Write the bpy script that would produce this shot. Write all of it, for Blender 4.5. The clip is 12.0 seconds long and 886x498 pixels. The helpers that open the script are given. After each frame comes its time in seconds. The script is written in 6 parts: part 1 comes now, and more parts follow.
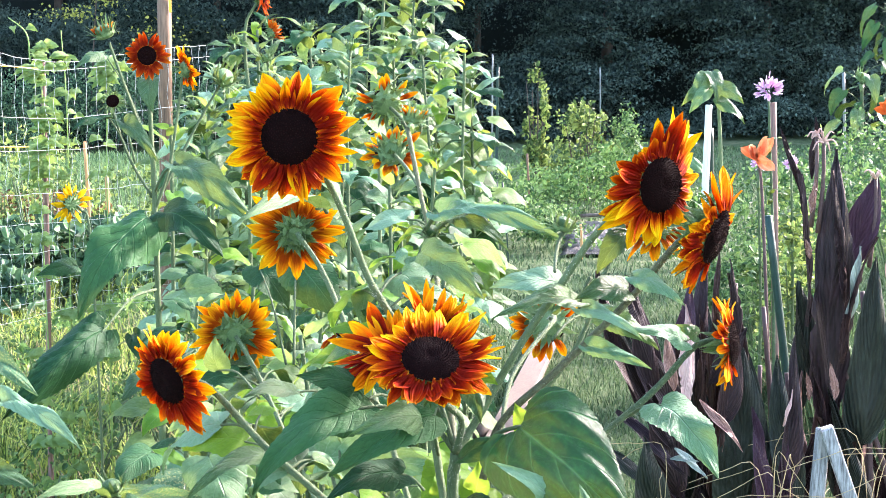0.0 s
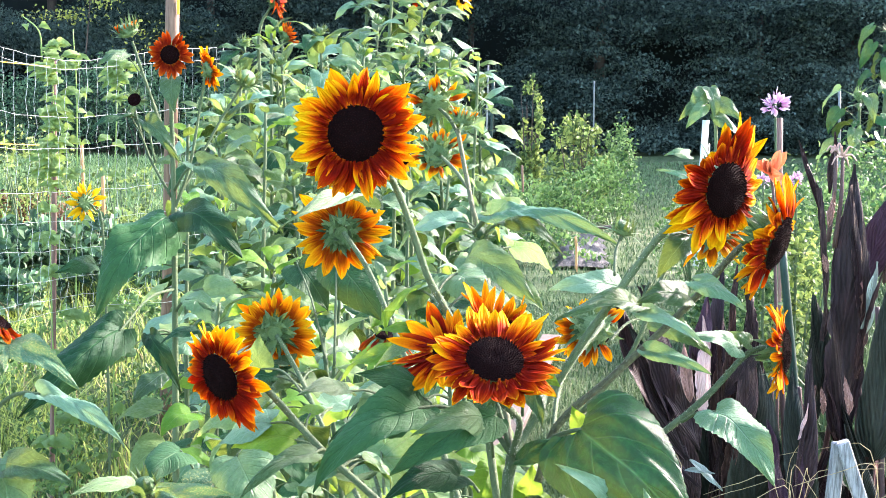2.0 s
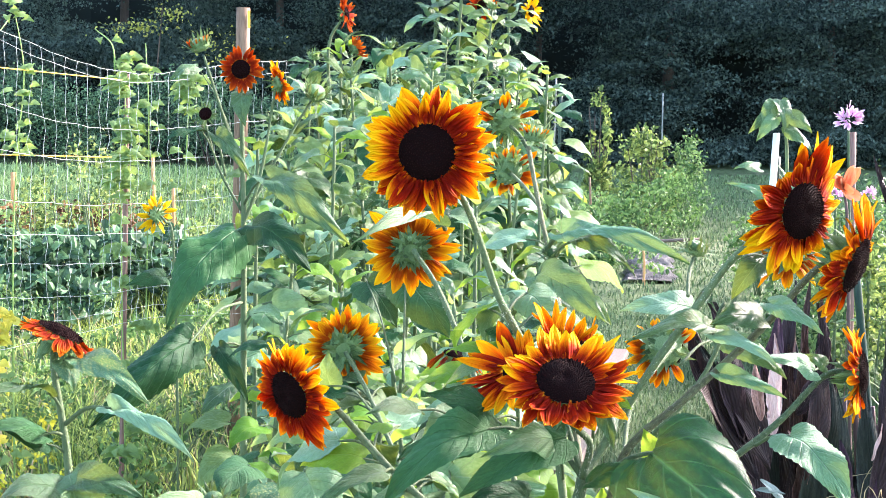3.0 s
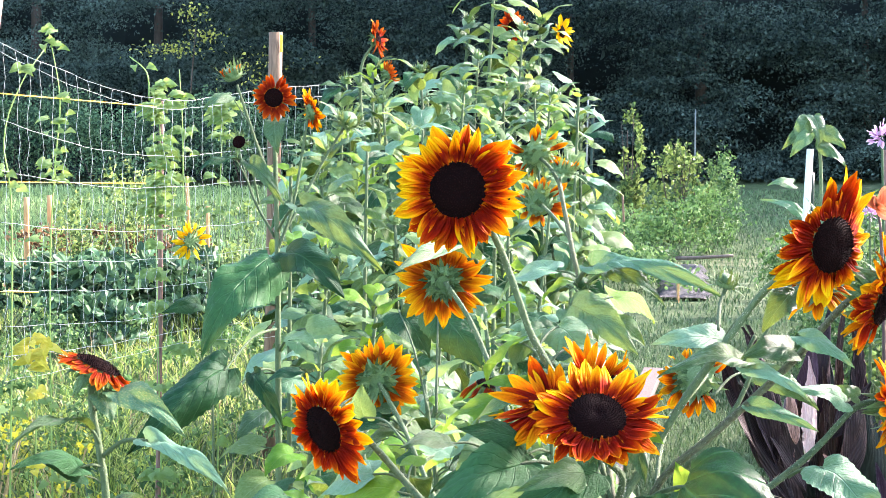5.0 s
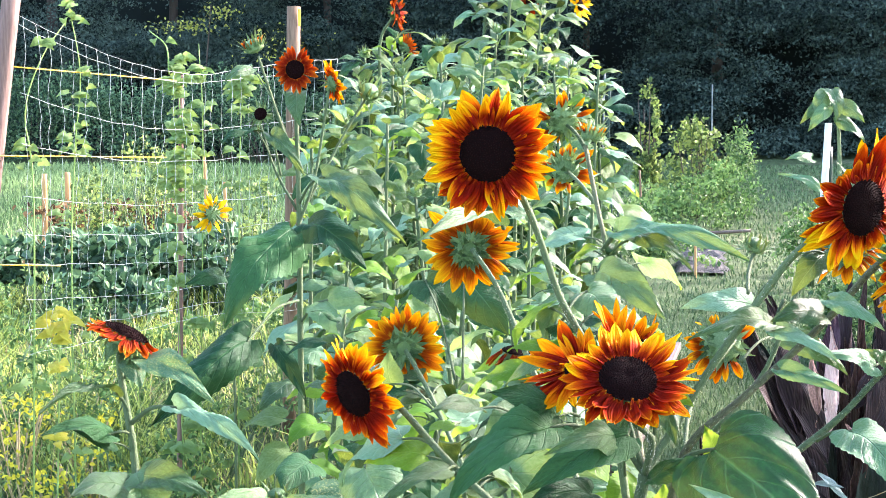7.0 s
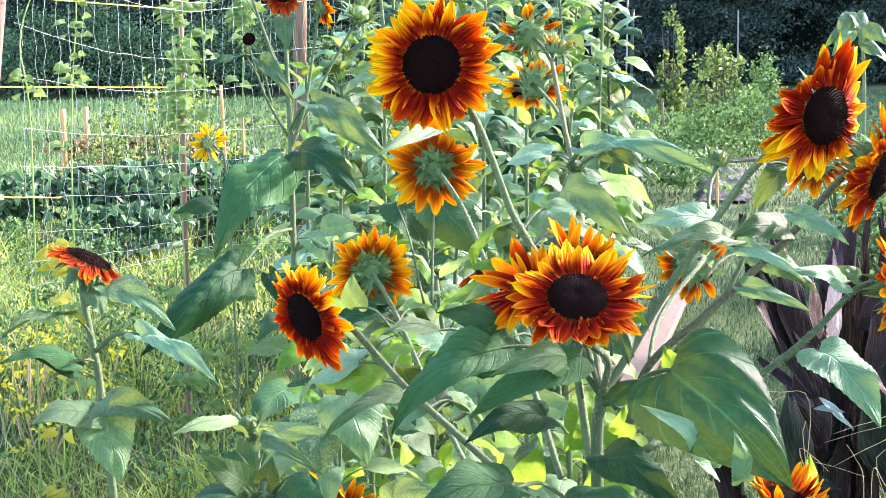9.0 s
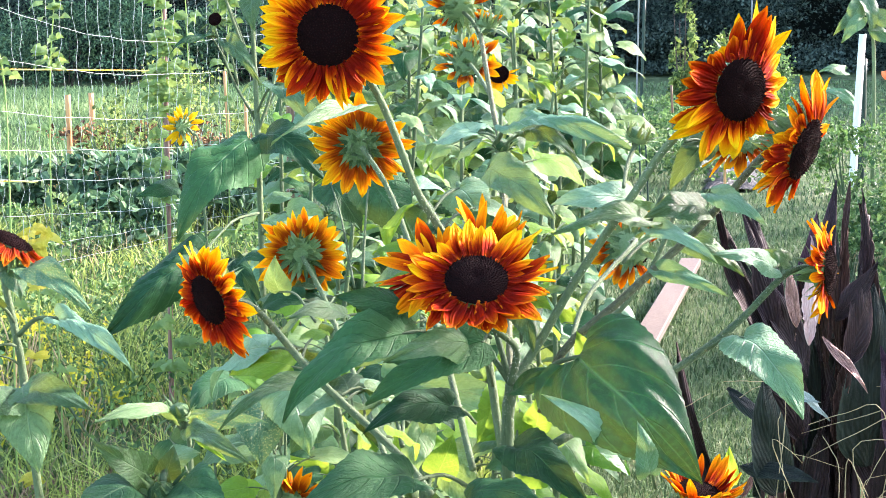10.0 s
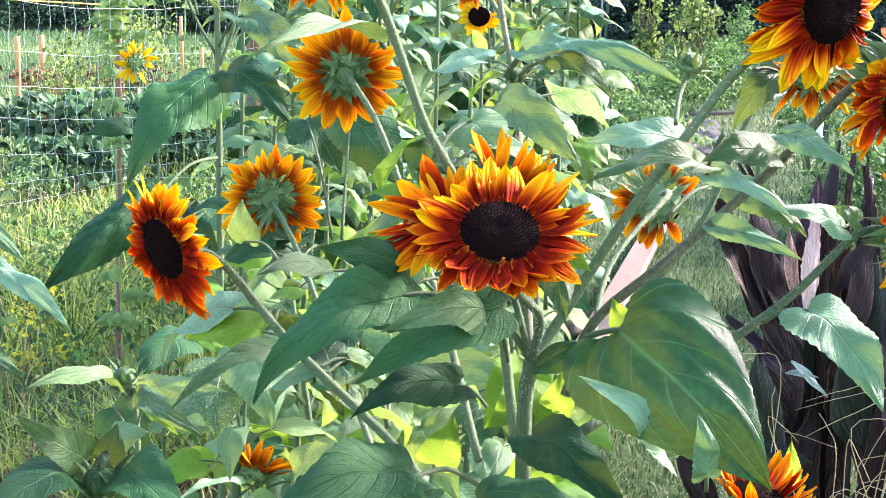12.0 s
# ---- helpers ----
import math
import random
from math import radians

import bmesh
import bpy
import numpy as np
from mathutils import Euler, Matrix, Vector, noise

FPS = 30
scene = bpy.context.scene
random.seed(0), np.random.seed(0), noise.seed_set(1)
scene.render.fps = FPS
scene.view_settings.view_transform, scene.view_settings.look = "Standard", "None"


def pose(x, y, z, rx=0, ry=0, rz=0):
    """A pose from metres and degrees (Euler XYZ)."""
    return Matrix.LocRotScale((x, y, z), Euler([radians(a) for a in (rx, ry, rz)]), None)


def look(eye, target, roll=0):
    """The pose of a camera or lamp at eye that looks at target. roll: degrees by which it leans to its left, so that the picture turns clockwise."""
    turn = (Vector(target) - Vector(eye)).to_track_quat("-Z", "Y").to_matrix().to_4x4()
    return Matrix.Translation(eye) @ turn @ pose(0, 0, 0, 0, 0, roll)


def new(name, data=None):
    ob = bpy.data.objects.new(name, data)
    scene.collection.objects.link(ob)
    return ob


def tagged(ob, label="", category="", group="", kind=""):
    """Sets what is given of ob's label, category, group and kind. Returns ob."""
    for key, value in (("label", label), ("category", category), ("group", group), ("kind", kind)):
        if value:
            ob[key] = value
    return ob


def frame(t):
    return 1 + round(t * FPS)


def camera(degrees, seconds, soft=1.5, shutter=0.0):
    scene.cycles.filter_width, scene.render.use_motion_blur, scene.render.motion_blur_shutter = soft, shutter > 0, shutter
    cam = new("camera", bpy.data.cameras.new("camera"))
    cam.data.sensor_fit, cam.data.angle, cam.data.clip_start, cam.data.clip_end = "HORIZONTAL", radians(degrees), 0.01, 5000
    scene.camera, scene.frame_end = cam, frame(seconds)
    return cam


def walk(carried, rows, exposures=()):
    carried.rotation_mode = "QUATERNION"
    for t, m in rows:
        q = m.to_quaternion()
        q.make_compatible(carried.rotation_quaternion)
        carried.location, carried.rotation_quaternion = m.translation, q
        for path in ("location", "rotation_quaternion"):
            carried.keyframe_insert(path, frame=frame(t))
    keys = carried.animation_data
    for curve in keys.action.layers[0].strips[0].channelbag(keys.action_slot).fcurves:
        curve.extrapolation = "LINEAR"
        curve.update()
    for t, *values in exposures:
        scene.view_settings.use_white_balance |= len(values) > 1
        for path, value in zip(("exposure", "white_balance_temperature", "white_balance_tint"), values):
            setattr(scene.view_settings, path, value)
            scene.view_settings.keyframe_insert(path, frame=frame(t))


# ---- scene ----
cam = camera(35.2, 12.0, soft=0.8)
EXPOSURE, SKY_STRENGTH, SUN_STRENGTH, SUN_ANGLE = 3.27, 0.114, 2.6, 5.0
WHITE = (6500.0, 16.0)   # white balance: temperature and tint
PATH = [
    (0, (0.107, 0.296, 1.464), (0.184, 2.281, 1.238), -0.7),
    (0.5, (0.053, 0.306, 1.45), (0.185, 2.288, 1.214), -0.2),
    (1, (0.044, 0.304, 1.45), (0.199, 2.284, 1.216), 0.2),
    (1.5, (0.038, 0.301, 1.455), (0.179, 2.283, 1.23), 0.4),
    (2, (0.032, 0.304, 1.453), (0.129, 2.29, 1.242), 0.6),
    (2.5, (0.026, 0.307, 1.459), (0.072, 2.297, 1.258), 0.6),
    (3, (0.028, 0.314, 1.46), (0.03, 2.304, 1.264), 0.7),
    (5, (0.03, 0.302, 1.48), (-0.016, 2.294, 1.308), 0.1),
    (5.5, (0.033, 0.295, 1.481), (-0.013, 2.288, 1.313), -0.0),
    (6, (0.029, 0.292, 1.475), (-0.02, 2.285, 1.304), -0.0),
    (6.5, (0.023, 0.292, 1.472), (-0.035, 2.283, 1.288), -0.1),
    (7, (0.016, 0.297, 1.468), (-0.052, 2.285, 1.263), -0.1),
    (9, (0.093, 0.349, 1.446), (-0.017, 2.323, 1.146), -0.9),
    (9.5, (0.154, 0.394, 1.433), (0.026, 2.366, 1.122), -1.0),
    (10, (0.196, 0.416, 1.428), (0.061, 2.386, 1.112), -0.8),
    (10.5, (0.192, 0.472, 1.42), (0.072, 2.442, 1.1), -0.5),
    (11, (0.156, 0.56, 1.401), (0.068, 2.53, 1.069), -0.2),
    (11.5, (0.124, 0.604, 1.394), (0.066, 2.572, 1.041), 0.5),
    (12, (0.137, 0.643, 1.38), (0.071, 2.607, 1.006), 1.1),
]
walk(cam, [(t, look(eye, target, roll)) for t, eye, target, roll in PATH], exposures=((0, EXPOSURE + 0.12, WHITE[0], WHITE[1]), (7, EXPOSURE + 0.08, WHITE[0], WHITE[1]), (9, EXPOSURE + 0.03, WHITE[0], WHITE[1]), (12, EXPOSURE + 0.03, WHITE[0], WHITE[1])))

# ---- light: a clear morning sky, the low sun beyond the woods ----
SUN_ELEVATION, SUN_AZIMUTH = 27.0, 58.0   # degrees; azimuth clockwise from +y
world = bpy.data.worlds.new("sky")
scene.world = world
world.use_nodes = True
wn = world.node_tree.nodes
sky = wn.new("ShaderNodeTexSky")
sky.sky_type, sky.sun_disc = "NISHITA", False
sky.sun_elevation, sky.sun_rotation = radians(SUN_ELEVATION), radians(SUN_AZIMUTH)
sky.air_density, sky.dust_density, sky.ozone_density = 1.0, 1.5, 1.0
wn["Background"].inputs["Strength"].default_value = SKY_STRENGTH
world.node_tree.links.new(sky.outputs["Color"], wn["Background"].inputs["Color"])
sun_data = bpy.data.lights.new("sun", "SUN")
sun_data.energy, sun_data.angle, sun_data.color = SUN_STRENGTH, radians(SUN_ANGLE), (1.0, 0.86, 0.82)
sun = new("sun", sun_data)
se, sa = radians(SUN_ELEVATION), radians(SUN_AZIMUTH)
sun_from = Vector((math.sin(sa) * math.cos(se), math.cos(sa) * math.cos(se), math.sin(se)))
sun.matrix_world = look(sun_from * 60, (0, 0, 0))


# ---- material helpers ----
class Nodes:
    """A short way to wire a node material."""

    def __init__(self, name):
        self.mat = bpy.data.materials.new(name)
        self.mat.use_nodes = True
        self.t = self.mat.node_tree
        self.bsdf = self.t.nodes["Principled BSDF"]
        self.out = self.t.nodes["Material Output"]

    def add(self, kind, **props):
        n = self.t.nodes.new(kind)
        for k, v in props.items():
            n.inputs[k].default_value = v
        return n

    def link(self, a, b):
        self.t.links.new(a, b)

    def set(self, socket, v):
        if hasattr(v, "is_output"):
            self.link(v, socket)
        else:
            socket.default_value = v

    def math(self, op, a, b=0.0, c=0.0):
        n = self.t.nodes.new("ShaderNodeMath")
        n.operation = op
        for i, v in enumerate((a, b, c)):
            self.set(n.inputs[i], v)
        return n.outputs[0]

    def noise(self, scale, detail=3.0, rough=0.6, vector=None):
        n = self.t.nodes.new("ShaderNodeTexNoise")
        n.inputs["Scale"].default_value, n.inputs["Detail"].default_value = scale, detail
        n.inputs["Roughness"].default_value = rough
        if vector is not None:
            self.link(vector, n.inputs["Vector"])
        return n.outputs["Fac"]

    def ramp(self, fac, stops):
        n = self.t.nodes.new("ShaderNodeValToRGB")
        e = n.color_ramp.elements
        while len(e) < len(stops):
            e.new(0.5)
        for s, (p, c) in zip(e, stops):
            s.position, s.color = p, (*c, 1)
        self.link(fac, n.inputs[0])
        return n.outputs[0]

    def mix(self, fac, a, b, blend="MIX"):
        n = self.t.nodes.new("ShaderNodeMix")
        n.data_type, n.blend_type = "RGBA", blend
        for s, v in ((n.inputs[0], fac), (n.inputs[6], a), (n.inputs[7], b)):
            if isinstance(v, tuple) and len(v) == 3:
                v = (*v, 1)
            self.set(s, v)
        return n.outputs[2]

    def bump(self, height, strength=0.3, distance=0.01):
        n = self.t.nodes.new("ShaderNodeBump")
        n.inputs["Strength"].default_value, n.inputs["Distance"].default_value = strength, distance
        self.link(height, n.inputs["Height"])
        return n.outputs[0]

    def coords(self, which="Object"):
        return self.t.nodes.new("ShaderNodeTexCoord").outputs[which]

    def uv(self):
        n = self.t.nodes.new("ShaderNodeSeparateXYZ")
        self.link(self.coords("UV"), n.inputs[0])
        return n.outputs[0], n.outputs[1]

    def random(self):
        return self.t.nodes.new("ShaderNodeObjectInfo").outputs["Random"]

    def island(self):
        return self.t.nodes.new("ShaderNodeNewGeometry").outputs["Random Per Island"]

    def finish(self, color, rough=0.6, normal=None, translucent=0.0, specular=0.4, sheen=0.0, tcolor=None):
        b = self.bsdf
        self.set(b.inputs["Base Color"], color if not isinstance(color, tuple) else (*color, 1))
        self.set(b.inputs["Roughness"], rough)
        b.inputs["Specular IOR Level"].default_value = specular
        b.inputs["Sheen Weight"].default_value = sheen
        if normal is not None:
            self.link(normal, b.inputs["Normal"])
        if translucent:
            tr = self.add("ShaderNodeBsdfTranslucent")
            tcolor = color if tcolor is None else tcolor
            self.set(tr.inputs["Color"], tcolor if not isinstance(tcolor, tuple) else (*tcolor, 1))
            mx = self.add("ShaderNodeMixShader")
            mx.inputs[0].default_value = translucent
            self.link(b.outputs[0], mx.inputs[1]), self.link(tr.outputs[0], mx.inputs[2])
            self.link(mx.outputs[0], self.out.inputs[0])
        return self.mat


def leaf_material(name, dark, light, vein, translucent=0.3, veins=7.0, spots=0.0, spot_color=(0.45, 0.42, 0.16), rough=0.42, wrinkle=0.32, gloss=0.23, relief=1.0):
    """A veined leaf: u runs across the blade, v from base to tip."""
    n = Nodes(name)
    u, v = n.uv()
    a = n.math("ABSOLUTE", n.math("MULTIPLY_ADD", u, 2.0, -1.0))
    lane = n.math("FRACT", n.math("SUBTRACT", n.math("MULTIPLY", v, veins), n.math("MULTIPLY", a, 2.2)))
    d = n.math("ABSOLUTE", n.math("SUBTRACT", lane, 0.5))
    side = n.math("SMOOTH_MAX", n.math("SUBTRACT", 1.0, n.math("MULTIPLY", d, 17.0)), 0.0, 0.1)
    mid = n.math("MAXIMUM", n.math("SUBTRACT", 1.0, n.math("MULTIPLY", a, 22.0)), 0.0)
    ribs = n.math("MINIMUM", n.math("MAXIMUM", n.math("MULTIPLY", side, 0.55), mid), 1.0)
    big, fine = n.noise(18.0, 3.0), n.noise(140.0, 3.0)
    tone = n.math("ADD", n.math("MULTIPLY", big, 0.7), n.math("MULTIPLY_ADD", n.random(), 0.5, -0.1))
    color = n.ramp(tone, [(0.25, dark), (0.8, light)])
    color = n.mix(n.math("MULTIPLY", fine, 0.35), color, (dark[0] * 0.7, dark[1] * 0.7, dark[2] * 0.7))
    if spots:
        blot = n.ramp(n.noise(30.0, 5.0, 0.7), [(0.52, (0, 0, 0)), (0.66, (1, 1, 1))])
        color = n.mix(n.math("MULTIPLY", blot, spots), color, spot_color)
    color = n.mix(n.math("MULTIPLY", ribs, 0.34), color, vein)
    lane2 = n.math("FRACT", n.math("ADD", n.math("SUBTRACT", n.math("MULTIPLY", v, veins * 2.3), n.math("MULTIPLY", a, 4.6)), n.math("MULTIPLY", big, 1.6)))
    fold = n.math("ABSOLUTE", n.math("SUBTRACT", lane2, 0.5))
    crumple = n.noise(26.0, 3.0, 0.55)
    pillow = n.math("ADD", n.math("MULTIPLY", ribs, -relief), n.math("MULTIPLY", fine, 0.25))
    pillow = n.math("ADD", pillow, n.math("ADD", n.math("MULTIPLY", fold, wrinkle), n.math("MULTIPLY", crumple, wrinkle * 1.6)))
    glow = n.mix(0.5, color, (0.44, 0.55, 0.06))
    return n.finish(color, rough, n.bump(pillow, 0.7, 0.004), translucent, gloss, 0.0, glow)


def petal_material(name, stops, spread=0.24, translucent=0.35):
    """A ray floret: the colours run from base to tip, the edges like the tip."""
    n = Nodes(name)
    u, v = n.uv()
    a = n.math("ABSOLUTE", n.math("MULTIPLY_ADD", u, 2.0, -1.0))
    stretched = n.t.nodes.new("ShaderNodeMapping")
    stretched.inputs["Scale"].default_value = (9.0, 1.2, 1.0)
    n.link(n.coords("UV"), stretched.inputs["Vector"])
    streak = n.noise(2.2, 3.0, 0.6, stretched.outputs[0])
    f = n.math("ADD", v, n.math("MULTIPLY", n.math("MULTIPLY", a, a), spread))
    f = n.math("ADD", f, n.math("MULTIPLY_ADD", streak, 0.34, -0.17))
    f = n.math("ADD", f, n.math("MULTIPLY_ADD", n.random(), 0.26, -0.13))
    color = n.ramp(f, stops)
    wave = n.math("SINE", n.math("MULTIPLY", u, 26.0))
    return n.finish(color, 0.65, n.bump(n.math("ADD", wave, streak), 0.6, 0.0012), translucent, 0.05, 0.0)


def plain_material(name, dark, light, scale=20.0, rough=0.7, bump=0.3, distance=0.004, translucent=0.0, island=0.0, fine=6.0, specular=0.35):
    n = Nodes(name)
    big, small = n.noise(scale, 4.0), n.noise(scale * fine, 3.0)
    tone = n.math("ADD", n.math("MULTIPLY", big, 0.65), n.math("MULTIPLY", small, 0.35))
    if island:
        tone = n.math("ADD", tone, n.math("MULTIPLY_ADD", n.island(), island, -island / 2))
    else:
        tone = n.math("ADD", tone, n.math("MULTIPLY_ADD", n.random(), 0.16, -0.08))
    return n.finish(n.ramp(tone, [(0.3, dark), (0.72, light)]), rough, n.bump(small, bump, distance), translucent, specular)


def wood_material(name, dark, light, scale=6.0, rough=0.75):
    """Grain along the local z axis."""
    n = Nodes(name)
    m = n.t.nodes.new("ShaderNodeMapping")
    m.inputs["Scale"].default_value = (9.0, 9.0, 0.7)
    n.link(n.coords("Object"), m.inputs["Vector"])
    grain, blot = n.noise(scale * 3, 5.0, 0.65, m.outputs[0]), n.noise(scale, 3.0)
    tone = n.math("ADD", n.math("MULTIPLY", grain, 0.7), n.math("MULTIPLY", blot, 0.3))
    return n.finish(n.ramp(tone, [(0.32, dark), (0.68, light)]), rough, n.bump(grain, 0.5, 0.003))


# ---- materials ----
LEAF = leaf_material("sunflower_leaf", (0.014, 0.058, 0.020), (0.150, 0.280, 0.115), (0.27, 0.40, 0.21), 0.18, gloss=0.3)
# dark green leaf; low in the plants its colour also stands for shade
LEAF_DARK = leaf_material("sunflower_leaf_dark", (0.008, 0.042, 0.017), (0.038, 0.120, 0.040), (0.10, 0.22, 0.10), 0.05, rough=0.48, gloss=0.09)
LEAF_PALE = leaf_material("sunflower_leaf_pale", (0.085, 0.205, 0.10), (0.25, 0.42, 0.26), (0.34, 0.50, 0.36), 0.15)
LEAF_BROAD = leaf_material("sunflower_leaf_broad", (0.008, 0.055, 0.012), (0.048, 0.205, 0.040), (0.16, 0.36, 0.13), 0.05, veins=4.0, rough=0.33, gloss=0.24, wrinkle=0.16, relief=0.7)
# yellow-green leaves: sun shining through them is put into the colour
LEAF_LIME_BACKLIT = leaf_material("sunflower_leaf_lime_backlit", (0.06, 0.20, 0.014), (0.25, 0.43, 0.035), (0.36, 0.48, 0.12), 0.42)
LEAF_SICK = leaf_material("sunflower_leaf_mottled", (0.03, 0.11, 0.055), (0.12, 0.27, 0.14), (0.28, 0.40, 0.24), 0.2, spots=0.8)
# brighter, yellower leaves of the stand: light from behind is put into the colour
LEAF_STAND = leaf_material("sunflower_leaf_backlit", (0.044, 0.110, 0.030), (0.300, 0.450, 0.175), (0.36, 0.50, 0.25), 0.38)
STEM = plain_material("sunflower_stem", (0.036, 0.072, 0.032), (0.145, 0.205, 0.095), 40.0, 0.7, 0.7, 0.003)
STEM_RED = plain_material("sunflower_stem_brown", (0.05, 0.05, 0.03), (0.20, 0.22, 0.11), 45.0, 0.7, 0.6, 0.003)
HAIR = plain_material("stem_hair", (0.40, 0.43, 0.34), (0.66, 0.68, 0.58), 60.0, 0.6, 0.0, translucent=0.3)
BRACT = leaf_material("bract", (0.022, 0.080, 0.026), (0.25, 0.40, 0.17), (0.50, 0.62, 0.38), 0.10, 3.0)
RECEPTACLE = plain_material("receptacle", (0.08, 0.17, 0.06), (0.26, 0.38, 0.17), 60.0, 0.7, 0.6)
DISC = plain_material("disc_florets", (0.002, 0.0008, 0.0010), (0.018, 0.005, 0.005), 260.0, 0.85, 0.8, 0.002, island=0.6, specular=0.06)
PETAL_FIRE = petal_material("petal_fire", [(0.0, (0.80, 0.20, 0.002)), (0.09, (0.40, 0.03, 0.001)), (0.26, (0.20, 0.006, 0.002)), (0.43, (0.42, 0.026, 0.001)), (0.58, (0.82, 0.16, 0.001)), (0.72, (0.94, 0.40, 0.002)), (1.0, (0.97, 0.66, 0.004))], 0.18)
# deep red for fire and gold blooms; shade on their lower petals is in it
PETAL_SHADED_RED = petal_material("petal_shaded_red", [(0.0, (0.45, 0.06, 0.002)), (0.10, (0.22, 0.010, 0.002)), (0.36, (0.17, 0.005, 0.002)), (0.62, (0.33, 0.014, 0.001)), (0.84, (0.56, 0.07, 0.001)), (1.0, (0.84, 0.26, 0.003))], 0.12)
PETAL_GOLD = petal_material("petal_gold", [(0.0, (0.80, 0.20, 0.002)), (0.09, (0.34, 0.03, 0.001)), (0.20, (0.24, 0.009, 0.002)), (0.36, (0.62, 0.06, 0.002)), (0.55, (0.86, 0.20, 0.002)), (0.8, (0.94, 0.36, 0.003)), (1.0, (0.95, 0.50, 0.004))], 0.22)
PETAL_RED = petal_material("petal_red", [(0.0, (0.55, 0.16, 0.006)), (0.14, (0.24, 0.02, 0.004)), (0.35, (0.20, 0.012, 0.004)), (0.65, (0.40, 0.040, 0.005)), (0.88, (0.58, 0.10, 0.006)), (1.0, (0.72, 0.20, 0.01))])
PETAL_YELLOW = petal_material("petal_yellow", [(0.0, (0.85, 0.36, 0.004)), (0.5, (0.94, 0.58, 0.006)), (1.0, (0.96, 0.68, 0.015))])
PETAL_BACK = petal_material("petal_back", [(0.0, (0.70, 0.34, 0.02)), (0.20, (0.36, 0.05, 0.003)), (0.44, (0.42, 0.06, 0.002)), (0.62, (0.72, 0.20, 0.002)), (0.80, (0.86, 0.37, 0.003)), (1.0, (0.92, 0.54, 0.006))], 0.3)
PETAL_BACK_RED = petal_material("petal_back_red", [(0.0, (0.5, 0.16, 0.02)), (0.5, (0.50, 0.08, 0.008)), (1.0, (0.8, 0.26, 0.012))], 0.4)


# ---- mesh helpers ----
def mesh_np(name, verts, faces, mats, uvs=None, smooth=True, slots=None):
    """A mesh from arrays; faces is (n, 3) or (n, 4); uvs per vertex."""
    me = bpy.data.meshes.new(name)
    verts, faces = np.asarray(verts, np.float32), np.asarray(faces, np.int32)
    k = faces.shape[1]
    me.vertices.add(len(verts)), me.loops.add(faces.size), me.polygons.add(len(faces))
    me.vertices.foreach_set("co", verts.ravel())
    me.loops.foreach_set("vertex_index", faces.ravel())
    me.polygons.foreach_set("loop_start", np.arange(0, faces.size, k, dtype=np.int32))
    me.polygons.foreach_set("use_smooth", np.full(len(faces), smooth))
    if slots is not None:
        me.polygons.foreach_set("material_index", np.asarray(slots, np.int32))
    for m in mats if isinstance(mats, (list, tuple)) else [mats]:
        me.materials.append(m)
    if uvs is not None:
        me.uv_layers.new(name="UVMap").data.foreach_set("uv", np.asarray(uvs, np.float32)[faces.ravel()].ravel())
    me.update(calc_edges=True)
    return me


def grid_faces(rows, cols, start=0, wrap=False):
    out = []
    for i in range(rows - 1):
        for j in range(cols if wrap else cols - 1):
            j2 = (j + 1) % cols
            a = start + i * cols
            out.append((a + j, a + j2, a + cols + j2, a + cols + j))
    return out


def child(name, me, parent, m=None, label=""):
    ob = new(name, me)
    ob.parent = parent
    if m is not None:
        ob.matrix_basis = m
    return tagged(ob, label)


def part(name, bm, material, parent, label=""):
    me = bpy.data.meshes.new(name)
    bm.to_mesh(me)
    bm.free()
    me.materials.append(material)
    return child(name, me, parent, None, label)


def thing(name, base, label, category, group="", kind=""):
    ob = new(name)
    ob.matrix_world = Matrix.Translation(base)
    ob.empty_display_size = 0.05
    return tagged(ob, label, category, group, kind)


def smooth_line(points, steps=6):
    """Catmull-Rom through the points."""
    p = [np.array(q, float) for q in points]
    if len(p) == 2:
        return np.array([p[0] + (p[1] - p[0]) * k / steps for k in range(steps + 1)])
    p = [2 * p[0] - p[1], *p, 2 * p[-1] - p[-2]]
    out = []
    for i in range(1, len(p) - 2):
        for k in range(steps):
            t = k / steps
            out.append(0.5 * (2 * p[i] + (p[i + 1] - p[i - 1]) * t + (2 * p[i - 1] - 5 * p[i] + 4 * p[i + 1] - p[i + 2]) * t * t
                              + (3 * p[i] - p[i - 1] - 3 * p[i + 1] + p[i + 2]) * t ** 3))
    out.append(p[-2])
    return np.array(out)


def tube_arrays(points, r0, r1, sides=7, steps=6, rough=0.0, seed=0):
    line = smooth_line(points, steps)
    n = len(line)
    ahead = np.gradient(line, axis=0)
    ahead /= np.linalg.norm(ahead, axis=1)[:, None] + 1e-9
    ref = np.array([0.31, 0.9, 0.2]) if abs(ahead[0][1]) < 0.8 else np.array([1.0, 0.1, 0.2])
    rng = np.random.RandomState(seed)
    verts = []
    for i in range(n):
        a = np.cross(ahead[i], ref)
        a /= np.linalg.norm(a) + 1e-9
        b = np.cross(ahead[i], a)
        r = r0 + (r1 - r0) * i / (n - 1)
        for k in range(sides):
            w = 2 * math.pi * k / sides
            verts.append(line[i] + (a * math.cos(w) + b * math.sin(w)) * r * (1 + rough * rng.uniform(-1, 1)))
    verts += [line[0], line[-1]]
    faces = grid_faces(n, sides, 0, True)
    e = n * sides
    for k in range(sides):
        k2 = (k + 1) % sides
        faces += [(e, k2, k, k), (e + 1, (n - 1) * sides + k, (n - 1) * sides + k2, (n - 1) * sides + k2)]
    return np.array(verts), faces


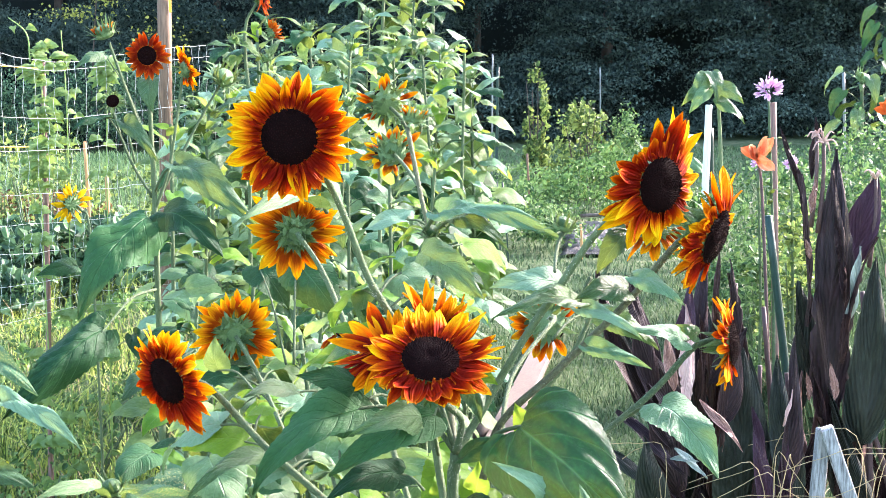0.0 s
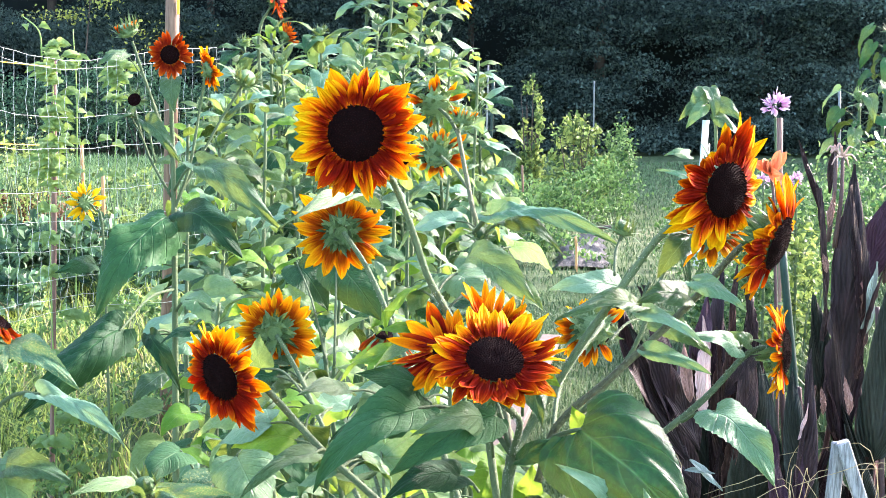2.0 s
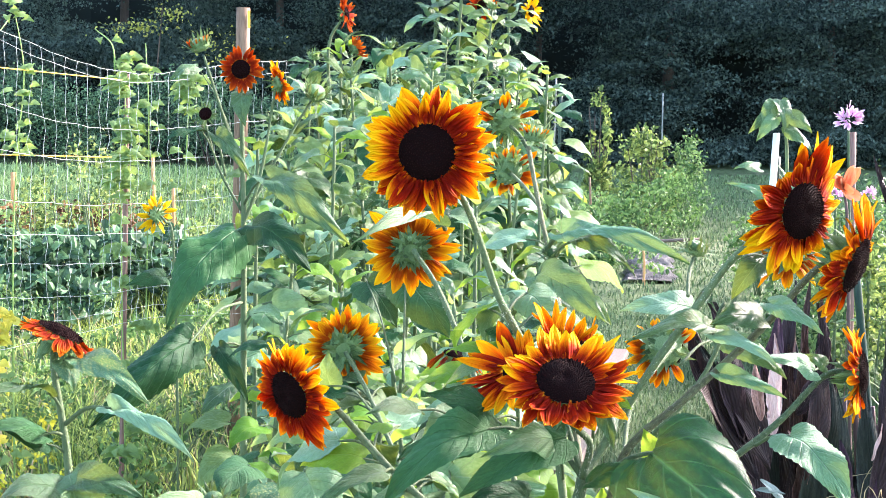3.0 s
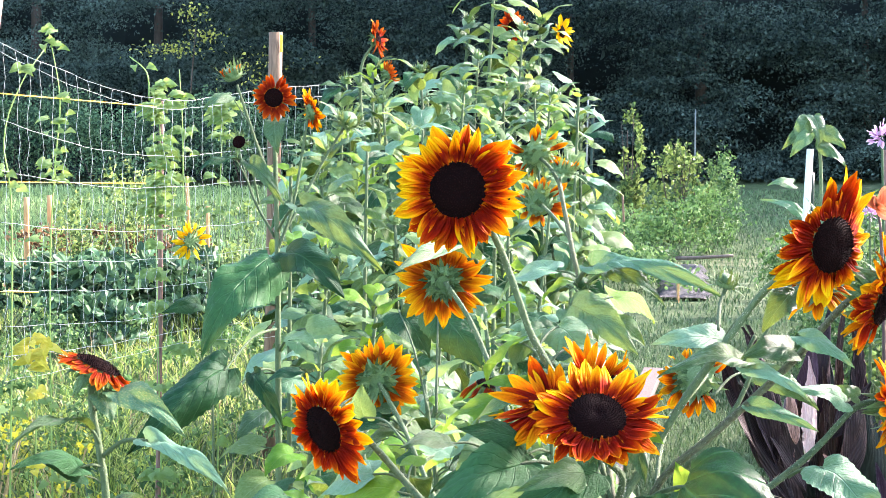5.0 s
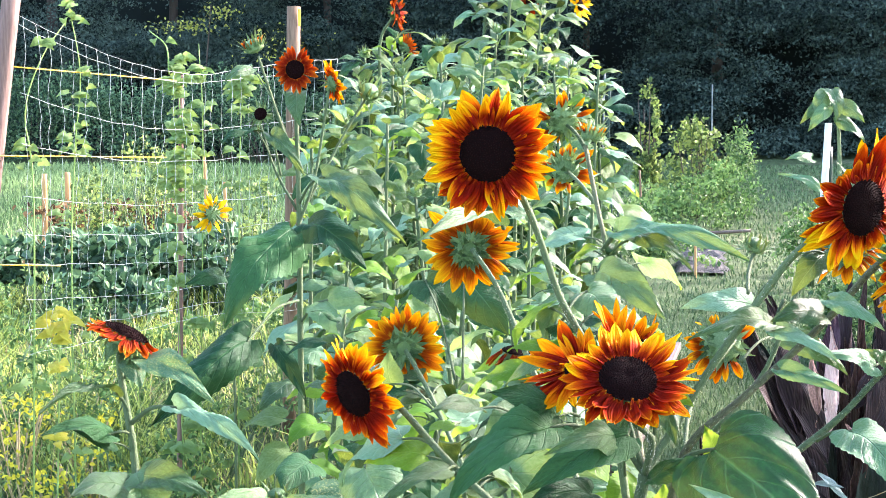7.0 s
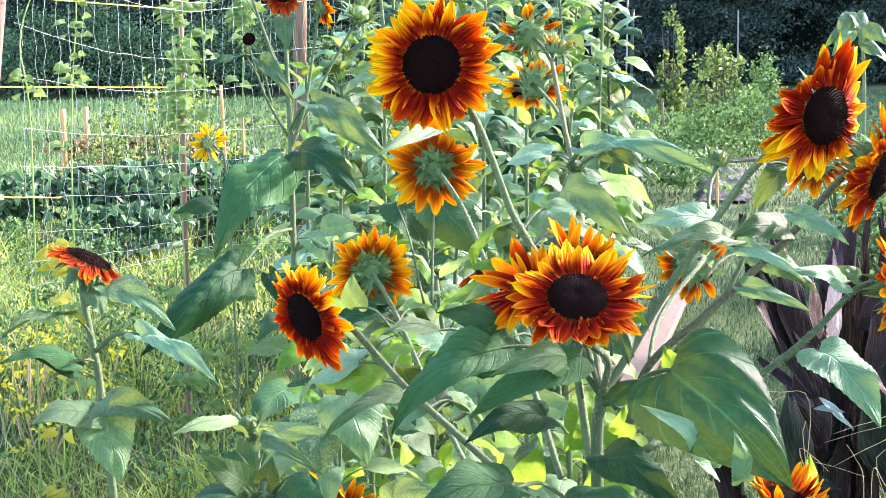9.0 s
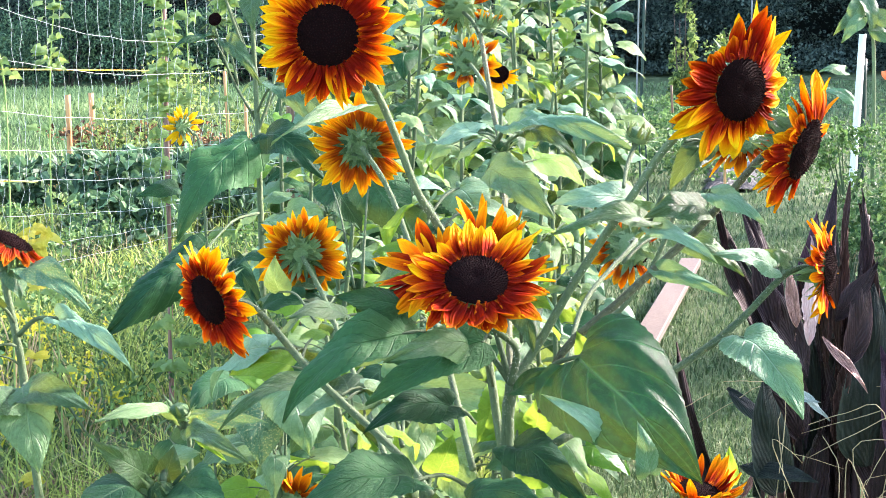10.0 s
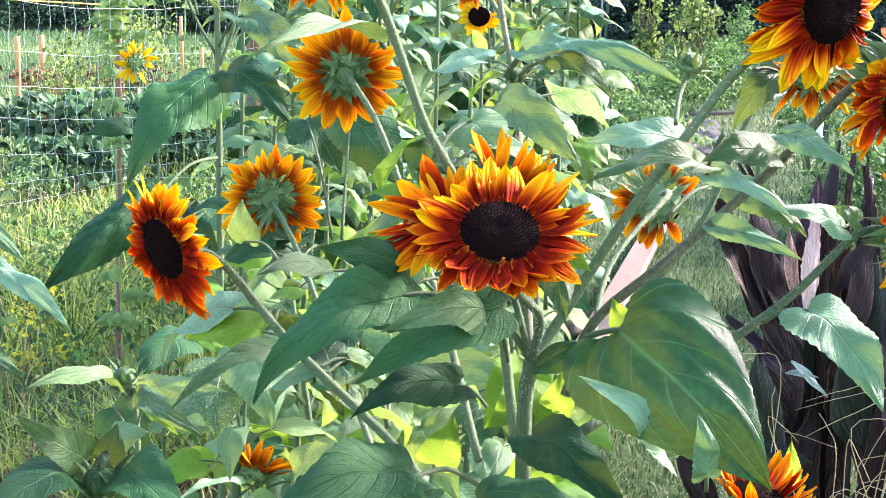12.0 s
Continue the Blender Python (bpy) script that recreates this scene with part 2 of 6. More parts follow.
def tube(name, parent, points, r0, r1, material, sides=7, steps=6, rough=0.0, label="", local=True):
    """A tapered round part through points of the world."""
    base = np.array(parent.matrix_world.translation) if local else np.zeros(3)
    verts, faces = tube_arrays(np.array(points, float) - base, r0, r1, sides, steps, rough)
    me = bpy.data.meshes.new(name)
    me.from_pydata([tuple(v) for v in verts], [], [tuple(dict.fromkeys(f)) for f in faces])
    for p in me.polygons:
        p.use_smooth = True
    me.materials.append(material)
    return child(name, me, parent, None, label)


def box_bm(sx, sy, sz, bevel=0.003, centre=(0, 0, 0)):
    bm = bmesh.new()
    bmesh.ops.create_cube(bm, size=1.0)
    bmesh.ops.scale(bm, vec=(sx, sy, sz), verts=bm.verts)
    bmesh.ops.translate(bm, vec=centre, verts=bm.verts)
    bmesh.ops.bevel(bm, geom=bm.edges, offset=bevel, segments=1, affect="EDGES")
    return bm


def frame_matrix(origin, ahead, up):
    """Origin with local y along ahead and local z near up."""
    y = Vector(ahead).normalized()
    x = y.cross(Vector(up))
    if x.length < 1e-4:
        x = y.cross(Vector((0.3, 0.5, 0.8)))
    x.normalize()
    z = x.cross(y)
    m = Matrix((x, y, z)).transposed().to_4x4()
    m.translation = origin
    return m


# ---- sunflower pieces ----
def blade_arrays(length, width, arch=0.11, droop=0.18, fold=0.15, wave=0.045, lobe=0.14, seed=0, rows=30, cols=11, tooth=0.03, peak=0.55, curl=None, folds=0.011, lanes=7, twist=None, rag=0.0):
    rng = np.random.RandomState(seed)
    ph = rng.uniform(0, 6.28, 4)
    curl = curl if curl is not None else rng.uniform(0.0, 0.9)
    twist = twist if twist is not None else rng.uniform(-0.45, 0.45)
    if rows <= 20:
        lanes, folds = 3, folds * 1.3
    verts, uvs = [], []
    for i in range(rows):
        v = i / (rows - 1)
        shape = max(math.sin(math.pi * min(max(v, 0.012), 0.995) ** peak), 0.0) ** 0.85
        half = width / 2 * shape
        for j in range(cols):
            u = 2 * j / (cols - 1) - 1
            w = half * (1 + (tooth * (1 if i % 2 else -1) - rag * rng.uniform(0, 1) ** 2 if abs(u) > 0.99 else 0.0))
            x = u * w
            y = v * length - lobe * length * abs(u) ** 1.6 * (1 - v) ** 3 * shape * 1.6
            z = length * (arch * 4 * v * (1 - v) - droop * v * v * v)
            z += fold * abs(x) * (1 - 0.5 * v) - curl * x * x / max(width, 1e-3)
            z += wave * length * abs(u) ** 1.5 * math.sin(v * 10 + ph[0] + (2.4 if u > 0 else 0)) * shape
            z += 0.016 * length * math.sin(7 * v + 3 * u + ph[1]) + 0.010 * length * math.sin(13 * v - 5 * abs(u) + ph[3])
            z += folds * length * math.cos(6.283 * (lanes * v - 2.2 * abs(u))) * min(1.0, 2.5 * abs(u)) * (1 - abs(u) ** 4) * shape
            ca, sa = math.cos(twist * v), math.sin(twist * v)
            x, z = x * ca - z * sa * 0.6, z * ca + x * sa
            x += 0.05 * length * math.sin(2.6 * v + ph[2]) * v
            verts.append((x, y, z))
            uvs.append((u / 2 + 0.5, v))
    return np.array(verts), grid_faces(rows, cols), np.array(uvs)


LEAF_COUNT = [0]


def leaf(plant, stalk, base, tip, width, up=(0.0, -0.35, 1.0), material=None, name="leaf", stem=None, **shape):
    """One leaf of a plant: its blade from base to tip, and its stalk from the stem to the base."""
    LEAF_COUNT[0] += 1
    length = (Vector(tip) - Vector(base)).length
    v, f, uv = blade_arrays(length, width, seed=LEAF_COUNT[0], **shape)
    origin = plant.matrix_world.translation
    m = frame_matrix(Vector(base) - origin, Vector(tip) - Vector(base), up)
    mats, slots, far_leaf = [material or LEAF], None, shape.get("rows", 30) <= 20
    if stalk is not None:
        s, b = np.array(stalk), np.array(base)
        bow = (s + b) / 2 + np.array([0, 0, 0.10 * np.linalg.norm(b - s)])
        inner = b + (np.array(tip) - b) * 0.04
        line = [m.inverted() @ (Vector(p) - origin) for p in (s, bow, b, inner)]
        r = max(0.0014, min(0.0030, length * 0.016))
        vv, ff = tube_arrays(np.array([tuple(p) for p in line]), r * 1.25, r * 0.6, 4 if far_leaf else 6, 3 if far_leaf else 4)
        if far_leaf:
            sides = [q for q in ff if len(set(q)) == 4]
            slots = [0] * len(f) + [1] * len(sides)
            f = list(f) + [tuple(i + len(v) for i in q) for q in sides]
            v, uv = np.concatenate([v, vv]), np.concatenate([uv, np.zeros((len(vv), 2))])
            mats.append(stem or STEM)
    ob = child(name, mesh_np(name, v, f, mats, uv, True, slots), plant, m)
    if stalk is not None and not far_leaf:
        me = bpy.data.meshes.new("leaf_stalk")
        me.from_pydata([tuple(p) for p in vv], [], [tuple(dict.fromkeys(q)) for q in ff])
        for p in me.polygons:
            p.use_smooth = True
        me.materials.append(stem or STEM)
        child("leaf_stalk", me, ob)
    return ob


def petal_mesh(name, length, width, front, back, seed, curl=0.1, twist=0.0):
    rng = np.random.RandomState(seed)
    rows, cols = 8, 5
    sheets, uvs, faces, slots = [], [], [], []
    lean, ripple = rng.uniform(-0.12, 0.12), rng.uniform(0, 6.28)
    for side in (0, 1):
        for i in range(rows):
            v = i / (rows - 1)
            half = width / 2 * (0.48 + 0.52 * math.sin(math.pi * min(v * 0.80 + 0.07, 1.0))) * (1 - v ** 5) ** 0.68
            half = max(half, 0.0003)
            for j in range(cols):
                u = 2 * j / (cols - 1) - 1
                x = u * half + lean * length * v * v
                y = v * length
                z = length * (curl * (v * v) + 0.03 * math.sin(5 * v + ripple)) + width * (0.20 * u * u * (1 - 0.5 * v)) - 0.06 * width * math.cos(u * 6.0)
                z += twist * u * half * v
                if side:
                    z -= 0.0004 if 0 < i < rows - 1 and abs(u) < 0.9 else 0.0
                sheets.append((x, y, z))
                uvs.append((u / 2 + 0.5, v))
        g = grid_faces(rows, cols, side * rows * cols)
        faces += g if not side else [f[::-1] for f in g]
        slots += [side] * len(g)
    return mesh_np(name, sheets, faces, [front, back], uvs, True, slots)


def bract_mesh(name, length, width, seed, curl=0.35):
    rng = np.random.RandomState(seed)
    rows, cols = 7, 5
    verts, uvs = [], []
    bend = curl * rng.uniform(0.6, 1.3)
    for i in range(rows):
        v = i / (rows - 1)
        half = width / 2 * max((1 - v ** 1.5) * (0.8 + 0.5 * math.sin(math.pi * v)), 0.01)
        for j in range(cols):
            u = 2 * j / (cols - 1) - 1
            verts.append((u * half, v * length, length * bend * v * v - 0.25 * half * u * u))
            uvs.append((u / 2 + 0.5, v))
    return mesh_np(name, verts, grid_faces(rows, cols), BRACT, uvs)


def disc_mesh(name, r, seed, dome=0.28, bowl=0.25, florets=420):
    """The dark middle: a low dome, set with florets in spirals."""
    rng = np.random.RandomState(seed)
    verts, faces = [], []
    rings, sides = 7, 20

    def height(q):
        return r * (dome * (1 - q * q) - bowl * max(0.0, 1 - q / 0.55) ** 2 * 0.6)

    for i in range(rings):
        q = i / (rings - 1)
        for k in range(sides):
            a = 2 * math.pi * k / sides
            verts.append((r * q * math.cos(a), r * q * math.sin(a), height(q)))
    faces += grid_faces(rings, sides, 0, True)
    for k in range(florets):
        q = math.sqrt((k + 0.5) / florets)
        a = k * 2.39996
        h = r * rng.uniform(0.02, 0.07) * (0.6 + 0.7 * q)
        c = np.array((r * q * math.cos(a), r * q * math.sin(a), height(q) - 0.01 * r))
        out = np.array((math.cos(a) * q * 0.6, math.sin(a) * q * 0.6, 1.0))
        s = len(verts)
        w = r * 0.036
        for b in range(4):
            verts.append(c + np.array((w * math.cos(b * 1.571 + a), w * math.sin(b * 1.571 + a), 0)))
        for b in range(4):
            verts.append(c + out * h + 0.45 * np.array((w * math.cos(b * 1.571 + a), w * math.sin(b * 1.571 + a), 0)))
        faces += [(s, s + 1, s + 5, s + 4), (s + 1, s + 2, s + 6, s + 5), (s + 2, s + 3, s + 7, s + 6), (s + 3, s, s + 4, s + 7), (s + 4, s + 5, s + 6, s + 7)]
    return mesh_np(name, verts, faces, DISC, None, False)


def dome_mesh(name, r, depth, material, neck=0.22):
    """The green back of a head, from its rim down to the neck of the stalk."""
    verts, sides, rings = [], 16, 7
    for i in range(rings):
        q = i / (rings - 1)
        rr = r * (math.cos(q * math.pi / 2) * (1 - neck) + neck)
        for k in range(sides):
            a = 2 * math.pi * k / sides
            verts.append((rr * math.cos(a), rr * math.sin(a), -depth * math.sin(q * math.pi / 2) ** 0.8))
    verts += [(v[0] * 0.02, v[1] * 0.02, -depth * 1.04) for v in verts[-sides:]]
    rings += 1
    return mesh_np(name, verts, grid_faces(rings, sides, 0, True), material)


KITS = {}


def head_kit(style, r, reach):
    """The shared meshes of heads of one style and size."""
    key = (style, round(r, 3), round(reach, 3))
    if key not in KITS:
        front, back = {"fire": (PETAL_FIRE, PETAL_BACK), "gold": (PETAL_GOLD, PETAL_BACK), "red": (PETAL_RED, PETAL_BACK_RED), "yellow": (PETAL_YELLOW, PETAL_YELLOW)}[style]
        n = len(KITS)
        long = reach - r * 0.92
        KITS[key] = dict(
            petals=[petal_mesh("petal", long * (0.86 + 0.06 * k), reach * (0.185 + 0.026 * (k % 3)), front, back, 40 * n + k, (0.14, 0.0, -0.20, 0.22, 0.06, -0.10)[k], (0, 0.4, -0.5, 0.3, -0.8, 0.7)[k]) for k in range(6)],
            ember=[petal_mesh("petal", long * (0.88 + 0.07 * k), reach * (0.190 + 0.025 * k), PETAL_SHADED_RED if style in ("fire", "gold") else front, back, 40 * n + 20 + k, (0.05, -0.15, 0.2)[k], (0.4, -0.6, 0.2)[k]) for k in range(3)],
            bracts=[bract_mesh("bract", r * (0.62 + 0.16 * k), r * 0.27, 40 * n + k, (0.25, -0.45, -0.8)[k]) for k in range(3)],
            disc=disc_mesh("disc", r, n), back=dome_mesh("flower_head", r * 0.96, r * 0.6, RECEPTACLE))
    return KITS[key]


HEAD_COUNT = [0]


def flower_head(plant, pos, facing, r, reach, style="fire", cup=8.0, count=34, spread=10.0, label="", gap=None, bracts=36, roll=0.0, bract_tilt=-25.0, longer=None, bract_scale=1.0, ember=(180, 0.14), shape=None):
    """A sunflower head on its plant: green back, dark disc, ray petals and bracts. cup: degrees by which the petals lean forward."""
    HEAD_COUNT[0] += 1
    rng = random.Random(HEAD_COUNT[0] * 7)
    kit = head_kit(style, r, reach)
    z = Vector(facing).normalized()
    m = z.to_track_quat("Z", "Y").to_matrix().to_4x4() @ Matrix.Rotation(radians(roll), 4, "Z")
    m.translation = Vector(pos) - plant.matrix_world.translation
    head = child("flower_head", kit["back"], plant, m, label)
    child("disc", kit["disc"], head, Matrix.Translation((0, 0, 0.0015)))
    for k in range(count):
        a = 360 * (k + rng.uniform(-0.45, 0.45)) / count
        if gap and gap[0] < a % 360 < gap[1]:
            continue
        row = k % 2
        tilt = cup + rng.uniform(-spread, spread) + (6 if row else -4)
        p = Matrix.Rotation(radians(a), 4, "Z") @ Matrix.Translation((0, r * (0.93 + 0.04 * row), -0.0006 - 0.0024 * row)) @ Matrix.Rotation(radians(tilt), 4, "X") @ Matrix.Rotation(radians(rng.uniform(-26, 26)), 4, "Y") @ Matrix.Rotation(radians(rng.gauss(0, 5)), 4, "Z")
        s = rng.uniform(0.80, 1.06)
        if longer:
            s *= 1 + longer[1] * max(0.0, math.cos(radians(a - longer[0]))) ** 2
        if shape:
            q = a % 360
            for (a0, s0), (a1, s1) in zip(shape, shape[1:] + [(shape[0][0] + 360, shape[0][1])]):
                for w in (q, q + 360):
                    if a0 <= w < a1:
                        s *= s0 + (s1 - s0) * (w - a0) / (a1 - a0)
            if s < 0.42:
                continue
        # more of the deep-red petals towards the given side, which reads as shaded
        hot = rng.random() < ember[1] * (0.5 + 0.5 * math.cos(radians(a - ember[0]))) * 2
        child("petal", kit["ember"][rng.randrange(3)] if hot else kit["petals"][rng.randrange(6)], head, p @ Matrix.Diagonal((rng.uniform(0.9, 1.15) * (0.9 if cup > 30 else 1.0), s, 1, 1)))
    for k in range(bracts):
        a = 360 * (k + rng.uniform(-0.3, 0.3)) / max(bracts, 1)
        row = k % 3
        p = Matrix.Rotation(radians(a), 4, "Z") @ Matrix.Translation((0, r * (0.84 - 0.22 * row), -r * (0.22 + 0.16 * row))) @ Matrix.Rotation(radians(bract_tilt - 14 * row + rng.uniform(-24, 24)), 4, "X") @ Matrix.Rotation(radians(rng.uniform(-26, 26)), 4, "Z") @ Matrix.Diagonal((1, bract_scale * rng.uniform(0.75, 1.2), 1, 1))
        child("bract", kit["bracts"][rng.randrange(3)], head, p)
    return head


KIT_CORE = dome_mesh("core", 0.017, -0.014, BRACT, 0.1)


def bud(plant, pos, facing, r, tip_material=None, count=26, close=0.0):
    """A closed flower bud, wrapped in pointed bracts."""
    HEAD_COUNT[0] += 1
    rng = random.Random(HEAD_COUNT[0] * 11)
    kit = head_kit("red" if tip_material == PETAL_RED else "fire", 0.02, 0.045)
    z = Vector(facing).normalized()
    m = z.to_track_quat("Z", "Y").to_matrix().to_4x4()
    m.translation = Vector(pos) - plant.matrix_world.translation
    s = r / 0.02
    head = child("bud", kit["back"], plant, m @ Matrix.Diagonal((s, s, s, 1)))
    child("core", KIT_CORE, head)
    for k in range(count):
        ring = k % 3
        a = 360 * k / count * 1.0 + rng.uniform(-8, 8)
        p = Matrix.Rotation(radians(a), 4, "Z") @ Matrix.Translation((0, 0.02 * (0.95 - 0.12 * ring), -0.004 * ring)) @ Matrix.Rotation(radians((92, 58, 18)[ring] + close * (1 - 0.3 * ring) + rng.uniform(-14, 14)), 4, "X")
        child("bract", kit["bracts"][rng.randrange(3)], head, p @ Matrix.Diagonal((1.1, 1.75, 1.2, 1)))
    if tip_material:
        for k in range(14):
            p = Matrix.Rotation(radians(360 * k / 14), 4, "Z") @ Matrix.Translation((0, 0.016, 0)) @ Matrix.Rotation(radians(78 + rng.uniform(-8, 8)), 4, "X") @ Matrix.Diagonal((0.6, 0.55, 1, 1))
            child("petal", kit["petals"][rng.randrange(6)], head, p)
    return head


def hairs(plant, points, r0, r1, count, length=0.0024):
    """The short bristles along a stem, too many to count."""
    origin = np.array(plant.matrix_world.translation)
    line = smooth_line(points, 8) - origin
    rng = np.random.RandomState(len(bpy.data.objects))
    verts, faces = [], []
    for k in range(count):
        t = rng.uniform(0, len(line) - 1.001)
        i = int(t)
        c = line[i] + (line[i + 1] - line[i]) * (t - i)
        d = rng.normal(size=3)
        ax = line[i + 1] - line[i]
        ax /= np.linalg.norm(ax) + 1e-9
        d -= ax * d.dot(ax)
        d /= np.linalg.norm(d) + 1e-9
        r = r0 + (r1 - r0) * t / (len(line) - 1)
        tip = c + d * (r + length * rng.uniform(0.4, 1.2)) + ax * rng.uniform(-0.4, 0.4) * length
        side = np.cross(d, ax) * 0.00035
        s = len(verts)
        verts += [c + d * r * 0.9 - side, c + d * r * 0.9 + side, tip]
        faces.append((s, s + 1, s + 2))
    return tagged(child("stem_hairs", mesh_np("stem_hairs", verts, faces, HAIR, None, False), plant), kind="stuff")


def branch(plant, points, r0, r1, material=None, hair=0):
    ob = tube("stem", plant, points, r0, r1, material or STEM, 9, 6, 0.04)
    if hair:
        hairs(plant, points, r0, r1, hair)
    return ob

# ---- materials of the setting ----
def ground_material():
    n = Nodes("meadow_soil")
    p = n.coords("Object")
    big, mid, fine = n.noise(0.35, 4.0, 0.6, p), n.noise(4.0, 4.0, 0.6, p), n.noise(45.0, 4.0, 0.7, p)
    grass = n.ramp(mid, [(0.3, (0.035, 0.062, 0.022)), (0.7, (0.10, 0.14, 0.058))])
    straw = n.ramp(fine, [(0.3, (0.20, 0.17, 0.10)), (0.7, (0.42, 0.37, 0.24))])
    mask = n.ramp(n.math("ADD", n.math("MULTIPLY", big, 0.6), n.math("MULTIPLY", mid, 0.4)), [(0.52, (0, 0, 0)), (0.64, (1, 1, 1))])
    color = n.mix(n.math("MULTIPLY", mask, 0.4), grass, straw)
    return n.finish(color, 0.9, n.bump(n.math("ADD", fine, mid), 0.8, 0.03), specular=0.2)


GROUND = ground_material()
GRASS = plain_material("grass_blade", (0.042, 0.100, 0.022), (0.46, 0.56, 0.13), 3.0, 0.6, 0.0, translucent=0.3, island=0.6)
GRASS_LAWN = plain_material("lawn_blade", (0.034, 0.074, 0.029), (0.145, 0.225, 0.098), 1.0, 0.6, 0.0, translucent=0.25, island=0.5)
WITHERED = plain_material("withered_leaf", (0.07, 0.032, 0.015), (0.34, 0.19, 0.08), 4.0, 0.7, 0.0, translucent=0.15, island=0.6)
HEDGE = plain_material("hedge_leaf", (0.03, 0.085, 0.04), (0.17, 0.29, 0.14), 2.0, 0.55, 0.1, translucent=0.2, island=0.7)
# paler blades: the sunlight on the left meadow is put into this colour
GRASS_PALE = plain_material("meadow_blade", (0.10, 0.19, 0.06), (0.38, 0.50, 0.20), 1.2, 0.6, 0.0, translucent=0.25, island=0.5)
STRAW = plain_material("straw_blade", (0.24, 0.18, 0.09), (0.55, 0.45, 0.26), 4.0, 0.7, 0.0, translucent=0.2, island=0.5)
MULCH = plain_material("straw_mulch", (0.10, 0.055, 0.035), (0.34, 0.22, 0.15), 4.0, 0.8, 0.0, translucent=0.1, island=0.6)
WEED = plain_material("weed_leaf", (0.035, 0.095, 0.03), (0.20, 0.32, 0.10), 3.0, 0.55, 0.1, translucent=0.3, island=0.6)
WEED_YELLOW = plain_material("weed_leaf_yellow", (0.42, 0.42, 0.03), (0.85, 0.74, 0.07), 6.0, 0.55, 0.1, translucent=0.5, island=0.4)
VINE = plain_material("vine_leaf", (0.15, 0.30, 0.08), (0.40, 0.55, 0.20), 8.0, 0.5, 0.2, translucent=0.4, island=0.4)
BUSH = plain_material("shrub_leaf", (0.022, 0.062, 0.028), (0.15, 0.27, 0.125), 2.0, 0.55, 0.1, translucent=0.2, island=0.7)
TOMATO = plain_material("trellis_leaf", (0.06, 0.11, 0.03), (0.36, 0.45, 0.12), 2.5, 0.55, 0.1, translucent=0.35, island=0.7)
# near-black to grey-green in metre-wide clumps: shaded hollows and lit boughs in the colour
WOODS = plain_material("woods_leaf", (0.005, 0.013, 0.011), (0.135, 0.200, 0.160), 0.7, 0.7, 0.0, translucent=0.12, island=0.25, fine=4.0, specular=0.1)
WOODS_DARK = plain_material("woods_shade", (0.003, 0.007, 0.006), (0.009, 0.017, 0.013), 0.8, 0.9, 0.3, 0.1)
BARK = wood_material("bark", (0.035, 0.026, 0.02), (0.11, 0.085, 0.065), 3.0)
WIRE = plain_material("fence_wire", (0.36, 0.40, 0.38), (0.66, 0.69, 0.65), 30.0, 0.45, 0.1)
STRING = plain_material("yellow_string", (0.75, 0.42, 0.03), (0.9, 0.62, 0.08), 40.0, 0.6, 0.2)
POST = wood_material("fence_post_wood", (0.08, 0.05, 0.03), (0.27, 0.165, 0.10))
POST_PINK = wood_material("fence_post_pink", (0.12, 0.07, 0.058), (0.30, 0.185, 0.155))
STAKE = wood_material("stake_wood", (0.36, 0.17, 0.06), (0.62, 0.36, 0.16))
BOARD = wood_material("weathered_board", (0.035, 0.035, 0.035), (0.50, 0.52, 0.53), 9.0)
PLANK = wood_material("bed_plank", (0.07, 0.052, 0.042), (0.19, 0.145, 0.118), 4.0)
PLASTIC = plain_material("black_mulch_film", (0.006, 0.007, 0.012), (0.026, 0.030, 0.046), 8.0, 0.38, 0.8, 0.03, specular=0.35)
WHITE_PIPE = plain_material("white_pipe", (0.68, 0.72, 0.74), (0.82, 0.85, 0.86), 12.0, 0.4, 0.1)
GREEN_METAL = plain_material("green_metal", (0.008, 0.026, 0.02), (0.018, 0.055, 0.042), 20.0, 0.45, 0.2)
GREY_METAL = plain_material("grey_metal", (0.10, 0.12, 0.12), (0.26, 0.28, 0.27), 25.0, 0.45, 0.2)


def leaf_cloud(centres, sizes, rng, flat=0.5, aspect=0.55, fine=False):
    """Many small leaves: rounded ones folded along the midrib, or plain fine slivers."""
    n = len(centres)
    d = rng.normal(size=(n, 3))
    d[:, 2] -= 0.35
    d /= np.linalg.norm(d, axis=1)[:, None]
    nrm = rng.normal(size=(n, 3)) + np.array((0, -flat, flat * 1.5))
    side = np.cross(d, nrm)
    side /= np.linalg.norm(side, axis=1)[:, None] + 1e-9
    up = np.cross(side, d)
    s = sizes[:, None]
    if fine:
        verts = np.stack([centres - d * s * 0.5, centres + side * s * aspect * 0.5, centres + d * s * 0.5, centres - side * s * aspect * 0.5], 1).reshape(-1, 3)
        return verts, np.arange(n)[:, None] * 4 + np.array([[0, 1, 2, 3]])
    w = s * aspect * rng.uniform(0.8, 1.2, (n, 1))
    outline = ((-0.5, 0.0, 0.0), (-0.28, 0.44, 0.07), (0.08, 0.42, 0.09), (0.5, 0.0, -0.14), (0.08, -0.42, 0.09), (-0.28, -0.44, 0.07))
    verts = np.stack([centres + d * s * a + side * w * b + up * s * c for a, b, c in outline], 1).reshape(-1, 3)
    k = np.arange(n)[:, None] * 6
    faces = np.concatenate([k + np.array([[0, 1, 2, 3]]), k + np.array([[0, 3, 4, 5]])])
    return verts, faces


